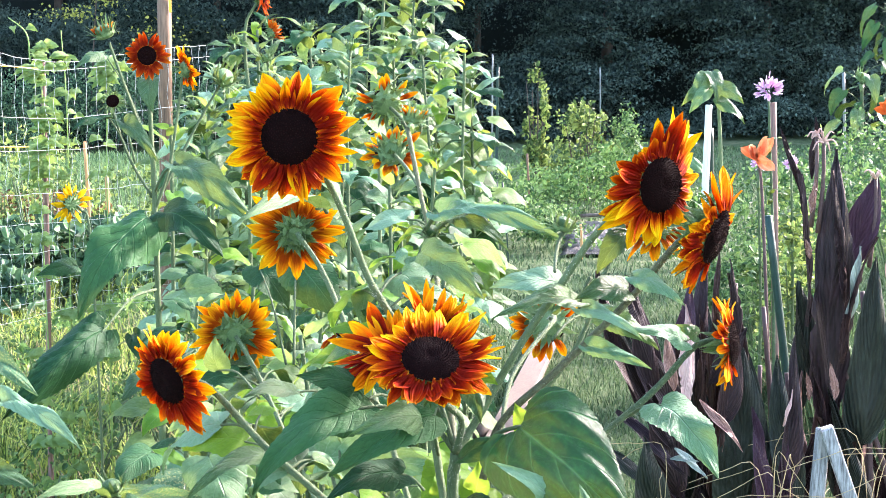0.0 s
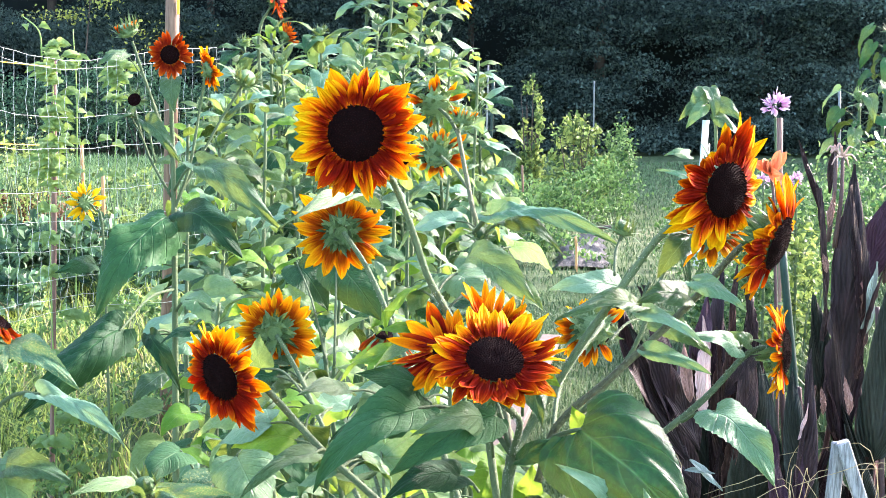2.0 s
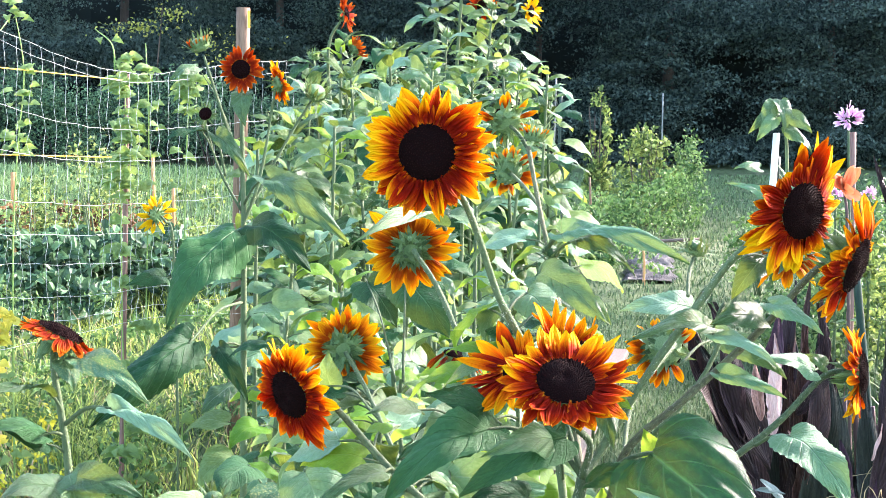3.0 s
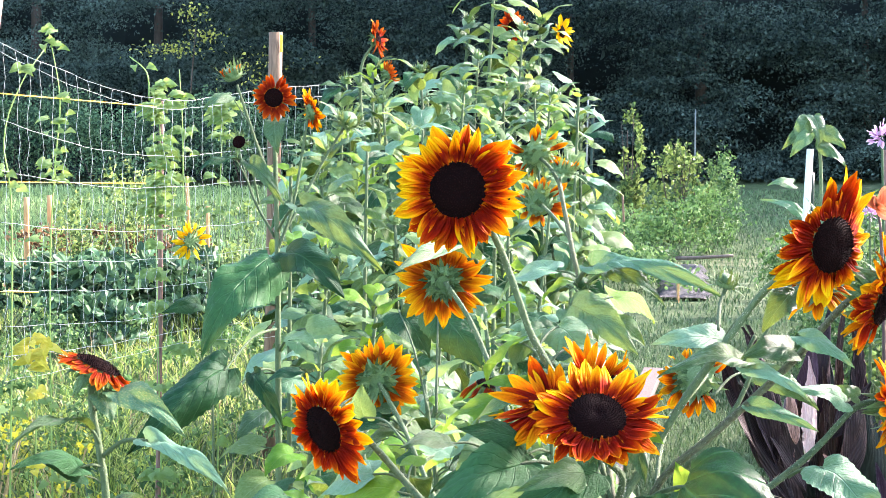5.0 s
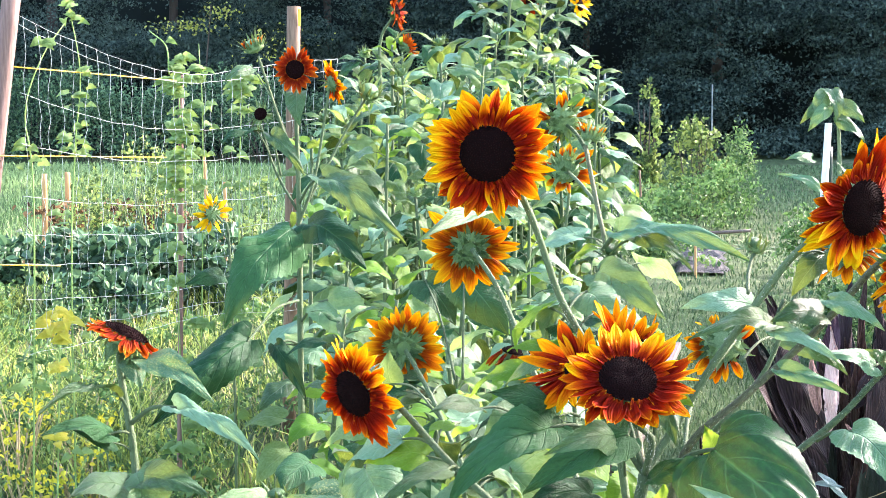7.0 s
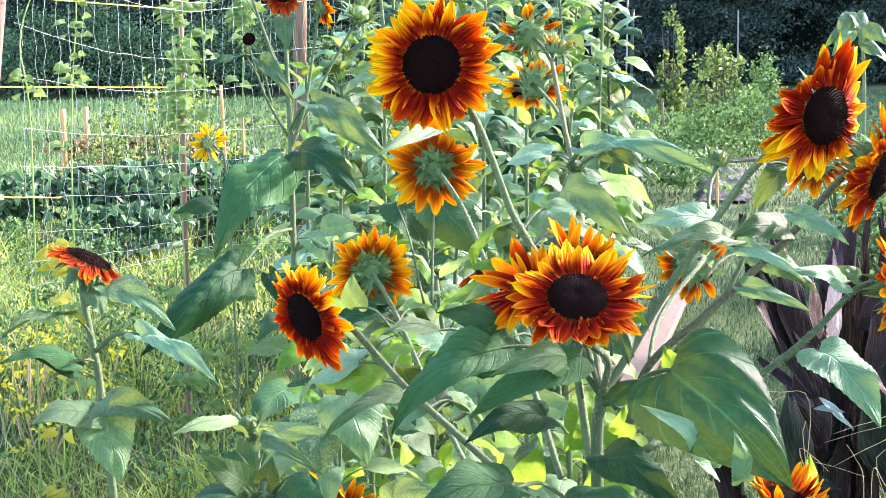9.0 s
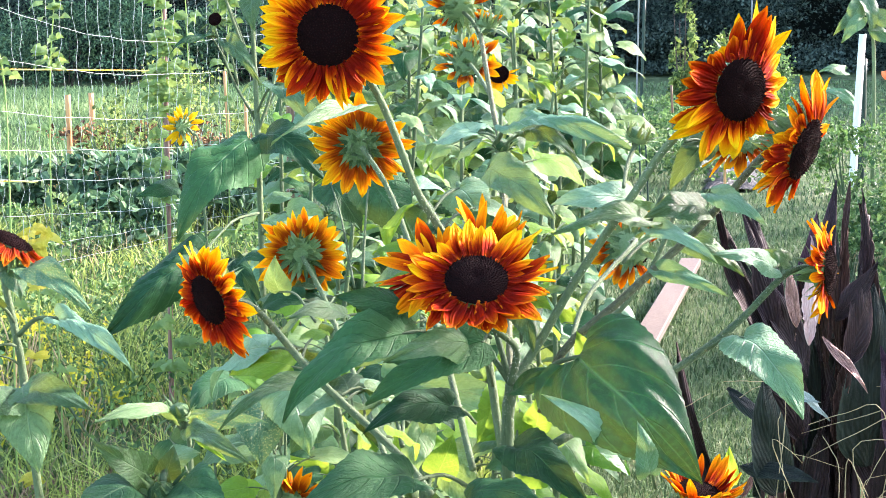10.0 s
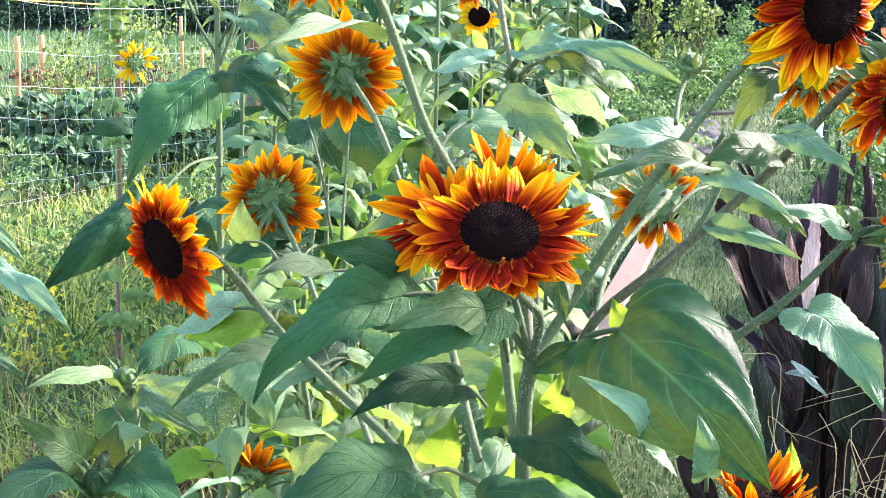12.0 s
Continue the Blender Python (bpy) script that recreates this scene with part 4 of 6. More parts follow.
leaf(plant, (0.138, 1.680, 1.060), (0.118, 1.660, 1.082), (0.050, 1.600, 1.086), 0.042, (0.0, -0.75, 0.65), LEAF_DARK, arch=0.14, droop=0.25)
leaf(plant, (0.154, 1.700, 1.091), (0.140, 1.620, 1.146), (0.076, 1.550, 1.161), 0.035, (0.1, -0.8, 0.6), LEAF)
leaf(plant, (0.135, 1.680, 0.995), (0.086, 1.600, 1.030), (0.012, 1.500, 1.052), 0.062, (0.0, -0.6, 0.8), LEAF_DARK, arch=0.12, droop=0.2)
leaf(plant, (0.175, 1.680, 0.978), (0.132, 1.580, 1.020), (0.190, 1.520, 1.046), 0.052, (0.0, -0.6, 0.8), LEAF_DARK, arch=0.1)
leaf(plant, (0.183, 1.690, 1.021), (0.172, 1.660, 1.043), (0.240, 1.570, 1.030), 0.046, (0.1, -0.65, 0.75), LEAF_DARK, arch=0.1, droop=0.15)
leaf(plant, (0.189, 1.680, 1.093), (0.232, 1.630, 1.136), (0.317, 1.530, 1.064), 0.118, (-0.22, -0.86, 0.46), LEAF_BROAD, arch=0.13, droop=0.26, wave=0.03, curl=0.8, lanes=1.6, folds=0.024, twist=0.0, rows=44, cols=19, peak=0.5, tooth=0.012)
leaf(plant, (0.180, 1.680, 1.097), (0.176, 1.660, 1.097), (0.240, 1.620, 1.126), 0.024, (0.0, -0.6, 0.8), LEAF_DARK)
leaf(plant, (0.364, 1.770, 1.111), (0.391, 1.740, 1.129), (0.434, 1.660, 1.084), 0.058, (0.1, -0.75, 0.65), LEAF_PALE, droop=0.2)
leaf(plant, (0.273, 1.640, 1.026), (0.269, 1.600, 1.050), (0.215, 1.550, 1.125), 0.030, (0.5, -0.8, 0.4), LEAF_PALE, twist=0.1)
leaf(plant, (0.300, 1.620, 1.019), (0.290, 1.560, 1.051), (0.279, 1.530, 1.098), 0.024, (0.1, -0.9, 0.3), LEAF_PALE)
leaf(plant, (0.216, 1.700, 1.088), (0.247, 1.700, 1.111), (0.232, 1.680, 1.143), 0.030, (0.1, -0.9, 0.3), LEAF_LIME_BACKLIT)
leaf(plant, (0.093, 1.740, 0.972), (0.096, 1.750, 0.987), (0.111, 1.740, 1.027), 0.036, (0.1, -0.9, 0.3), LEAF_LIME_BACKLIT)
leaf(plant, (0.170, 1.740, 1.042), (0.177, 1.760, 1.061), (0.138, 1.720, 1.035), 0.065, (-0.1, -0.9, 0.3), LEAF_LIME_BACKLIT)
leaf(plant, (0.202, 1.740, 1.043), (0.209, 1.780, 1.033), (0.190, 1.760, 1.007), 0.05, (0.1, -0.9, 0.3), LEAF_LIME_BACKLIT)
leaf(plant, (0.194, 1.740, 1.004), (0.207, 1.800, 0.989), (0.159, 1.780, 0.964), 0.05, (0.1, -0.9, 0.3), LEAF_LIME_BACKLIT)
leaf(plant, (0.149, 1.950, 1.296), (0.167, 1.920, 1.320), (0.282, 1.800, 1.317), 0.036, (0.0, -0.55, 0.85), LEAF_PALE)
leaf(plant, (0.156, 1.950, 1.289), (0.179, 1.930, 1.311), (0.240, 1.840, 1.303), 0.032, (0.0, -0.7, 0.7), LEAF)
leaf(plant, (0.156, 1.950, 1.289), (0.141, 1.930, 1.271), (0.211, 1.860, 1.240), 0.05, (0.0, -0.7, 0.7), LEAF)
leaf(plant, (0.312, 1.700, 1.273), (0.299, 1.690, 1.247), (0.212, 1.620, 1.263), 0.026, (0.0, -0.7, 0.7), LEAF)
leaf(plant, (0.297, 1.700, 1.291), (0.283, 1.720, 1.264), (0.213, 1.700, 1.268), 0.034, (0.0, -0.7, 0.7), LEAF_PALE)
leaf(plant, (0.335, 1.710, 1.225), (0.299, 1.690, 1.243), (0.353, 1.640, 1.229), 0.020, (0.0, -0.8, 0.6), LEAF_PALE)
leaf(plant, (0.318, 1.710, 1.201), (0.306, 1.690, 1.204), (0.357, 1.640, 1.192), 0.020, (0.0, -0.8, 0.6), LEAF_PALE)
leaf(plant, (0.446, 1.820, 1.184), (0.431, 1.800, 1.186), (0.371, 1.760, 1.210), 0.028, (0.0, -0.8, 0.6), LEAF_PALE)
leaf(plant, (0.448, 1.820, 1.186), (0.447, 1.810, 1.190), (0.423, 1.800, 1.204), 0.018, (0.0, -0.8, 0.6), LEAF)
leaf(plant, (0.376, 1.700, 1.279), (0.353, 1.690, 1.275), (0.393, 1.640, 1.259), 0.024, (0.0, -0.8, 0.6), LEAF_PALE)
leaf(plant, (0.350, 1.700, 1.250), (0.348, 1.690, 1.260), (0.296, 1.660, 1.262), 0.034, (0.0, -0.8, 0.6), LEAF)
leaf(plant, (0.278, 1.750, 1.200), (0.326, 1.800, 1.220), (0.401, 1.780, 1.188), 0.030, (0.0, -0.8, 0.6), LEAF)
leaf(plant, (0.329, 1.690, 1.321), (0.349, 1.700, 1.320), (0.316, 1.680, 1.282), 0.03, (0.0, -0.8, 0.6), LEAF)
leaf(plant, (0.032, 1.990, 1.319), (0.025, 1.950, 1.326), (-0.066, 1.820, 1.338), 0.026, (0.0, -0.3, 0.9), LEAF, fold=0.35)
leaf(plant, (-0.020, 2.100, 1.110), (-0.020, 2.200, 1.235), (0.034, 2.150, 1.165), 0.075, (0.2, -0.9, 0.3), LEAF_DARK)
leaf(plant, (-0.030, 2.100, 1.110), (-0.075, 2.230, 1.225), (-0.030, 2.190, 1.175), 0.06, (0.2, -0.9, 0.3), LEAF_DARK)
leaf(plant, (-0.016, 1.760, 1.079), (-0.029, 1.720, 1.090), (-0.103, 1.660, 1.072), 0.022, (0.1, -0.7, 0.7), LEAF)
leaf(plant, (-0.047, 1.900, 1.110), (-0.108, 2.020, 1.120), (-0.113, 2.000, 1.162), 0.035, (-0.3, -0.9, 0.3), LEAF)
leaf(plant, (0.044, 1.800, 1.131), (0.004, 1.780, 1.142), (-0.042, 1.730, 1.158), 0.026, (0.1, -0.6, 0.8), LEAF)
leaf(plant, (0.091, 1.740, 1.245), (0.118, 1.780, 1.270), (0.150, 1.740, 1.245), 0.05, (0.0, -0.8, 0.6), LEAF)
leaf(plant, (0.181, 1.680, 1.138), (0.179, 1.660, 1.188), (0.194, 1.600, 1.156), 0.036, (0.0, -0.9, 0.5), LEAF)
leaf(plant, (0.187, 1.640, 1.181), (0.185, 1.620, 1.191), (0.207, 1.600, 1.189), 0.022, (0.0, -0.7, 0.7), LEAF_LIME_BACKLIT)
leaf(plant, (0.092, 1.750, 1.135), (0.057, 1.850, 1.120), (0.007, 1.820, 1.082), 0.06, (0.0, -0.8, 0.6), LEAF)
# pale and lime leaves behind the crown, their backlight put into the colour
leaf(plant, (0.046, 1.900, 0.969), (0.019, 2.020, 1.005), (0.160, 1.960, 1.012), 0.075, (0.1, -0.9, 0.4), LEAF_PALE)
leaf(plant, (0.046, 1.900, 0.969), (0.038, 2.060, 1.022), (0.127, 2.000, 1.044), 0.06, (0.1, -0.9, 0.4), LEAF_LIME_BACKLIT)
leaf(plant, (0.175, 1.720, 1.027), (0.178, 1.740, 1.056), (0.145, 1.720, 1.032), 0.045, (0.1, -0.9, 0.4), LEAF_LIME_BACKLIT)
leaf(plant, (0.191, 1.720, 1.027), (0.193, 1.740, 1.037), (0.199, 1.720, 1.073), 0.03, (0.1, -0.9, 0.4), LEAF_LIME_BACKLIT)
leaf(plant, (0.350, 1.700, 0.992), (0.372, 1.680, 1.005), (0.373, 1.670, 1.039), 0.018, (0.1, -0.9, 0.4), LEAF_LIME_BACKLIT)
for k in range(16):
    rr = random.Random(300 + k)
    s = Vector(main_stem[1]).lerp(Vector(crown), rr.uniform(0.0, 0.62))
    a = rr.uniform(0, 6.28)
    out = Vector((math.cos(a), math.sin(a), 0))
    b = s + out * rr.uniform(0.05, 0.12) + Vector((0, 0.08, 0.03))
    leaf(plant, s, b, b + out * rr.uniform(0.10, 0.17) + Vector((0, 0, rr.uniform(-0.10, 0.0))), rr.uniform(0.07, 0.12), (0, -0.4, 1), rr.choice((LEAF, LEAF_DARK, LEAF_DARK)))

# small side leaves along the branches
side_runs = ([(0.133, 1.740, 1.173), (0.085, 1.720, 1.277), (0.044, 1.690, 1.377)], [(0.096, 1.860, 1.088), (0.062, 1.950, 1.163), (0.018, 2.010, 1.255)], [(0.059, 1.750, 1.006), (-0.026, 1.780, 1.080), (-0.084, 1.800, 1.141)], [(0.167, 1.860, 1.201), (0.159, 1.970, 1.280), (0.143, 2.020, 1.387)], [(-0.011, 2.000, 1.004), (-0.064, 2.100, 1.093), (-0.095, 2.130, 1.136)])
for k in range(48):
    rr = random.Random(5200 + k)
    run = side_runs[k % 5]
    q = rr.uniform(0.05, 0.95) * (0.8 if k % 5 < 2 else 1.2 if k % 5 == 4 else 1.7)
    s = Vector(run[int(q)]).lerp(Vector(run[int(q) + 1]), q - int(q))
    a = rr.uniform(0.2, 2.94)
    out = Vector((math.cos(a), math.sin(a), 0))
    b = s + out * rr.uniform(0.015, 0.045) + Vector((0, 0, rr.uniform(-0.01, 0.02)))
    long = rr.uniform(0.045, 0.10)
    leaf(plant, s, b, b + out * long + Vector((0, 0, rr.uniform(-0.05, 0.01))), long * rr.uniform(0.45, 0.7), (0, -0.5, 0.9), rr.choice((LEAF, LEAF_DARK, LEAF, LEAF_PALE, LEAF_LIME_BACKLIT)), rows=22, cols=9)

# ---- young sunflower at the left with a bloom facing the sky ----
left = thing("sunflower_plant", (-0.42, 2.12, 0), "young sunflower with one red bloom facing the sky", "sunflower")
branch(left, [(-0.42, 2.12, -0.03), (-0.425, 2.11, 0.45), (-0.456, 2.110, 0.955), (-0.465, 2.110, 1.047), (-0.475, 2.110, 1.116), (-0.474, 2.105, 1.155)], 0.0058, 0.0043, STEM, 420)
flower_head(left, (-0.463, 2.100, 1.169), (0.44, 0.10, 0.88), 0.030, 0.054, "red", -24, 36, 14, "red bloom seen from the side")
leaf(left, (-0.473, 2.110, 1.123), (-0.435, 2.080, 1.138), (-0.338, 1.980, 1.117), 0.042, (0.1, -0.6, 0.8), LEAF_SICK)
leaf(left, (-0.469, 2.110, 1.108), (-0.457, 2.090, 1.135), (-0.430, 2.050, 1.111), 0.035, (0.3, -0.8, 0.5), LEAF_SICK)
leaf(left, (-0.465, 2.110, 1.062), (-0.473, 2.080, 1.093), (-0.525, 1.960, 1.113), 0.020, (0.0, -0.5, 0.9), LEAF)
leaf(left, (-0.462, 2.110, 1.032), (-0.482, 2.080, 1.039), (-0.526, 1.980, 1.070), 0.036, (0.0, -0.8, 0.5), LEAF_DARK)
leaf(left, (-0.462, 2.110, 1.047), (-0.391, 2.050, 1.082), (-0.268, 1.920, 1.051), 0.034, (0.1, -0.6, 0.8), LEAF_PALE, droop=0.05, twist=0.0)
leaf(left, (-0.456, 2.110, 0.982), (-0.449, 2.080, 0.987), (-0.402, 2.000, 0.916), 0.085, (0.1, -0.8, 0.5), LEAF)
leaf(left, (-0.456, 2.110, 0.982), (-0.442, 2.080, 0.983), (-0.349, 2.000, 0.990), 0.05, (0.1, -0.8, 0.5), LEAF)
leaf(left, (-0.459, 2.110, 1.005), (-0.480, 2.090, 1.025), (-0.517, 2.040, 1.055), 0.03, (0.1, -0.8, 0.5), LEAF_DARK)
leaf(left, (-0.457, 2.110, 0.978), (-0.452, 2.060, 0.969), (-0.501, 1.980, 0.998), 0.06, (0.1, -0.7, 0.7), LEAF)

# ---- low budding sunflower at the lower left ----
low = thing("sunflower_plant", (-0.25, 2.2, 0), "low budding sunflower with pale young leaves", "sunflower")
branch(low, [(-0.25, 2.2, -0.03), (-0.270, 2.200, 0.831), (-0.275, 2.200, 0.886), (-0.281, 2.200, 0.914)], 0.0041, 0.0029, STEM, 200)
bud(low, (-0.283, 2.200, 0.922), (-0.1, -0.4, 0.9), 0.016)
leaf(low, (-0.275, 2.200, 0.890), (-0.292, 2.180, 0.915), (-0.350, 2.080, 0.955), 0.034, (0.0, -0.5, 0.9), LEAF, arch=0.16)
leaf(low, (-0.275, 2.200, 0.890), (-0.266, 2.180, 0.906), (-0.179, 2.080, 0.901), 0.034, (0.0, -0.7, 0.7), LEAF)
leaf(low, (-0.273, 2.200, 0.886), (-0.270, 2.220, 0.901), (-0.170, 2.160, 0.922), 0.036, (0.0, -0.8, 0.5), LEAF_SICK)
leaf(low, (-0.272, 2.200, 0.859), (-0.252, 2.180, 0.899), (-0.213, 2.120, 0.887), 0.020, (0.0, -0.8, 0.5), LEAF_LIME_BACKLIT)
leaf(low, (-0.273, 2.200, 0.831), (-0.315, 2.260, 0.867), (-0.265, 2.220, 0.824), 0.07, (0.0, -0.9, 0.4), LEAF_DARK)

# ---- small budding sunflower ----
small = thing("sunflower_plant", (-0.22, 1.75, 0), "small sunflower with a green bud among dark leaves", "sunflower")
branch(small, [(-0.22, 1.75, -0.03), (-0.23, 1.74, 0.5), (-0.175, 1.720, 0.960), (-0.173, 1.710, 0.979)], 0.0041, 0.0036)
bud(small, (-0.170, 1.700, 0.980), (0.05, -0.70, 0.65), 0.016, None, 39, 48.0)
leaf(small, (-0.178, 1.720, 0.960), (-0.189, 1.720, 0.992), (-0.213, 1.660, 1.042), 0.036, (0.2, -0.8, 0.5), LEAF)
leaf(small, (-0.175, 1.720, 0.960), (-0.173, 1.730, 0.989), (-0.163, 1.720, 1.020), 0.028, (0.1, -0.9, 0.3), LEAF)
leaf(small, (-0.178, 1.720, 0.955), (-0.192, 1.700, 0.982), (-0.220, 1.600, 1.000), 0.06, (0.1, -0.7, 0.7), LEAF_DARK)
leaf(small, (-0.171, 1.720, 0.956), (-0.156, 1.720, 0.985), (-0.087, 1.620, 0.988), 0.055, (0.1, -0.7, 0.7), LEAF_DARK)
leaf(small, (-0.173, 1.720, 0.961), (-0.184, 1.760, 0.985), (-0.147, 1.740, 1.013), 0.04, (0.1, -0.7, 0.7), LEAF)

# ---- half-open bloom low behind the large sunflower ----
half = thing("sunflower_plant", (-0.19, 2.56, 0), "short sunflower with a half-open orange bloom", "sunflower")
branch(half, [(-0.19, 2.56, -0.03), (-0.191, 2.560, 0.641), (-0.193, 2.560, 0.675)], 0.0041, 0.0036)
flower_head(half, (-0.196, 2.560, 0.685), (0.30, 0.35, 0.85), 0.028, 0.082, "gold", 40, 24, 16, gap=(150, 215), bract_tilt=30)
leaf(half, (-0.187, 2.560, 0.658), (-0.128, 2.500, 0.704), (-0.050, 2.400, 0.766), 0.06, (0.0, -0.8, 0.5), LEAF_SICK)
leaf(half, (-0.195, 2.560, 0.649), (-0.201, 2.500, 0.680), (-0.266, 2.400, 0.717), 0.02, (0.0, -0.6, 0.8), LEAF_PALE)
leaf(half, (-0.187, 2.560, 0.650), (-0.115, 2.540, 0.672), (-0.070, 2.460, 0.741), 0.05, (0.0, -0.8, 0.5), LEAF)
leaf(half, (-0.200, 2.500, 0.730), (-0.213, 2.450, 0.874), (-0.211, 2.360, 0.808), 0.10, (0.0, -0.9, 0.3), LEAF_SICK)
leaf(half, (-0.200, 2.500, 0.730), (-0.182, 2.450, 0.899), (-0.138, 2.360, 0.826), 0.10, (0.0, -0.9, 0.3), LEAF)
leaf(half, (-0.200, 2.500, 0.730), (-0.266, 2.450, 0.904), (-0.312, 2.360, 0.889), 0.07, (0.0, -0.7, 0.6), LEAF_DARK)

# ---- tall sunflower with the small rust-red bloom ----
tall = thing("sunflower_plant", (-0.43, 3.5, 0), "tall slender sunflower with a small rust-red bloom", "sunflower")
branch(tall, [(-0.43, 3.5, -0.03), (-0.427, 3.500, 0.697), (-0.426, 3.500, 0.965), (-0.426, 3.500, 1.203), (-0.429, 3.500, 1.411), (-0.430, 3.500, 1.534)], 0.0088, 0.0043, STEM, 500)
flower_head(tall, (-0.429, 3.485, 1.549), (0.02, -1.0, 0.0), 0.0215, 0.052, "red", 4, 32, 8, "small rust-red bloom")
branch(tall, [(-0.429, 3.500, 1.190), (-0.388, 3.500, 1.307), (-0.354, 3.500, 1.502)], 0.0041, 0.0029)
flower_head(tall, (-0.344, 3.500, 1.517), (0.80, 0.38, 0.25), 0.020, 0.052, "fire", 4, 30, 14, bract_tilt=20)
branch(tall, [(-0.431, 3.500, 1.229), (-0.480, 3.500, 1.320), (-0.512, 3.500, 1.424)], 0.0034, 0.0025)
flower_head(tall, (-0.510, 3.490, 1.448), (-0.1, -0.9, 0.3), 0.015, 0.03, "red", 70, 0, 14, "dark spent bloom without petals", bracts=36, bract_tilt=28, bract_scale=2.1)
branch(tall, [(-0.430, 3.500, 1.320), (-0.478, 3.500, 1.463), (-0.515, 3.500, 1.579)], 0.0041, 0.0029)
bud(tall, (-0.525, 3.500, 1.602), (-0.3, -0.2, 0.9), 0.024, PETAL_RED)
branch(tall, [(-0.415, 3.500, 1.229), (-0.328, 3.550, 1.397), (-0.271, 3.550, 1.489)], 0.0034, 0.0029)
bud(tall, (-0.266, 3.550, 1.499), (0.4, -0.5, 0.7), 0.026, None, 39)
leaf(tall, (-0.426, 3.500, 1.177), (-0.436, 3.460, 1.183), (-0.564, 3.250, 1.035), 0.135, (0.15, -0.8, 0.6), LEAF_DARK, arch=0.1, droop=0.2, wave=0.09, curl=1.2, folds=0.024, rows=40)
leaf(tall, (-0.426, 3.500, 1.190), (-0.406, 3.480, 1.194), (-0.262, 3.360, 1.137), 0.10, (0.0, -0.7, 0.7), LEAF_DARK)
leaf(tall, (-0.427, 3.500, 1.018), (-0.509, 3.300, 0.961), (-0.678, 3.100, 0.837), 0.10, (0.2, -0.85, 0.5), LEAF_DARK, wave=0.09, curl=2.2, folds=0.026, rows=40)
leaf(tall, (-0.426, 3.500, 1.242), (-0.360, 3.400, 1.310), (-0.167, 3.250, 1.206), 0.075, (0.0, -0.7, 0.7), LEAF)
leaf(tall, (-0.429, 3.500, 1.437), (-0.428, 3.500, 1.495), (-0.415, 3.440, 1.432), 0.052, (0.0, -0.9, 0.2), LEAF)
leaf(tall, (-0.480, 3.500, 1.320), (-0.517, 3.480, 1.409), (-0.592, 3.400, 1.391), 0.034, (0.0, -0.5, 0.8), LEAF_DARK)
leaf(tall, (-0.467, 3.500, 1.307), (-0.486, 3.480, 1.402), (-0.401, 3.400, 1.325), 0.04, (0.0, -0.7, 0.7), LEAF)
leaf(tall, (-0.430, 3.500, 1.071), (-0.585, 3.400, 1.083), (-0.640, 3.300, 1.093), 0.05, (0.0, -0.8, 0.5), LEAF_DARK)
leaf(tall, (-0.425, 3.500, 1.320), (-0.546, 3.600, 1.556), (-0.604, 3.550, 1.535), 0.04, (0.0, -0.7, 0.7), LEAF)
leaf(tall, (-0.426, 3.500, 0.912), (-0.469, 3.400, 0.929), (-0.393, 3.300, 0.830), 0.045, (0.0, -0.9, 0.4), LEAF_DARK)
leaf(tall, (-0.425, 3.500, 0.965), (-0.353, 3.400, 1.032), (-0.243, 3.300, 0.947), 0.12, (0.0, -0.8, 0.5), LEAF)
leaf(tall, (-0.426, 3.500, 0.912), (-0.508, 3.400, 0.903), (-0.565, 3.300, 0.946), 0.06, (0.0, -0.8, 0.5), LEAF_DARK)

# ---- the small yellow bloom beside the fence ----
yellow = thing("sunflower_plant", (-0.70, 4.08, 0), "thin sunflower with a small yellow bloom turned away", "sunflower")
branch(yellow, [(-0.70, 4.08, -0.03), (-0.69, 4.08, 0.5), (-0.698, 4.080, 1.076), (-0.720, 4.080, 1.154), (-0.739, 4.075, 1.173)], 0.0041, 0.0029)
flower_head(yellow, (-0.744, 4.080, 1.174), (-0.60, 0.75, 0.15), 0.021, 0.056, "yellow", 6, 20, 14, "small yellow bloom from behind", bract_tilt=15)


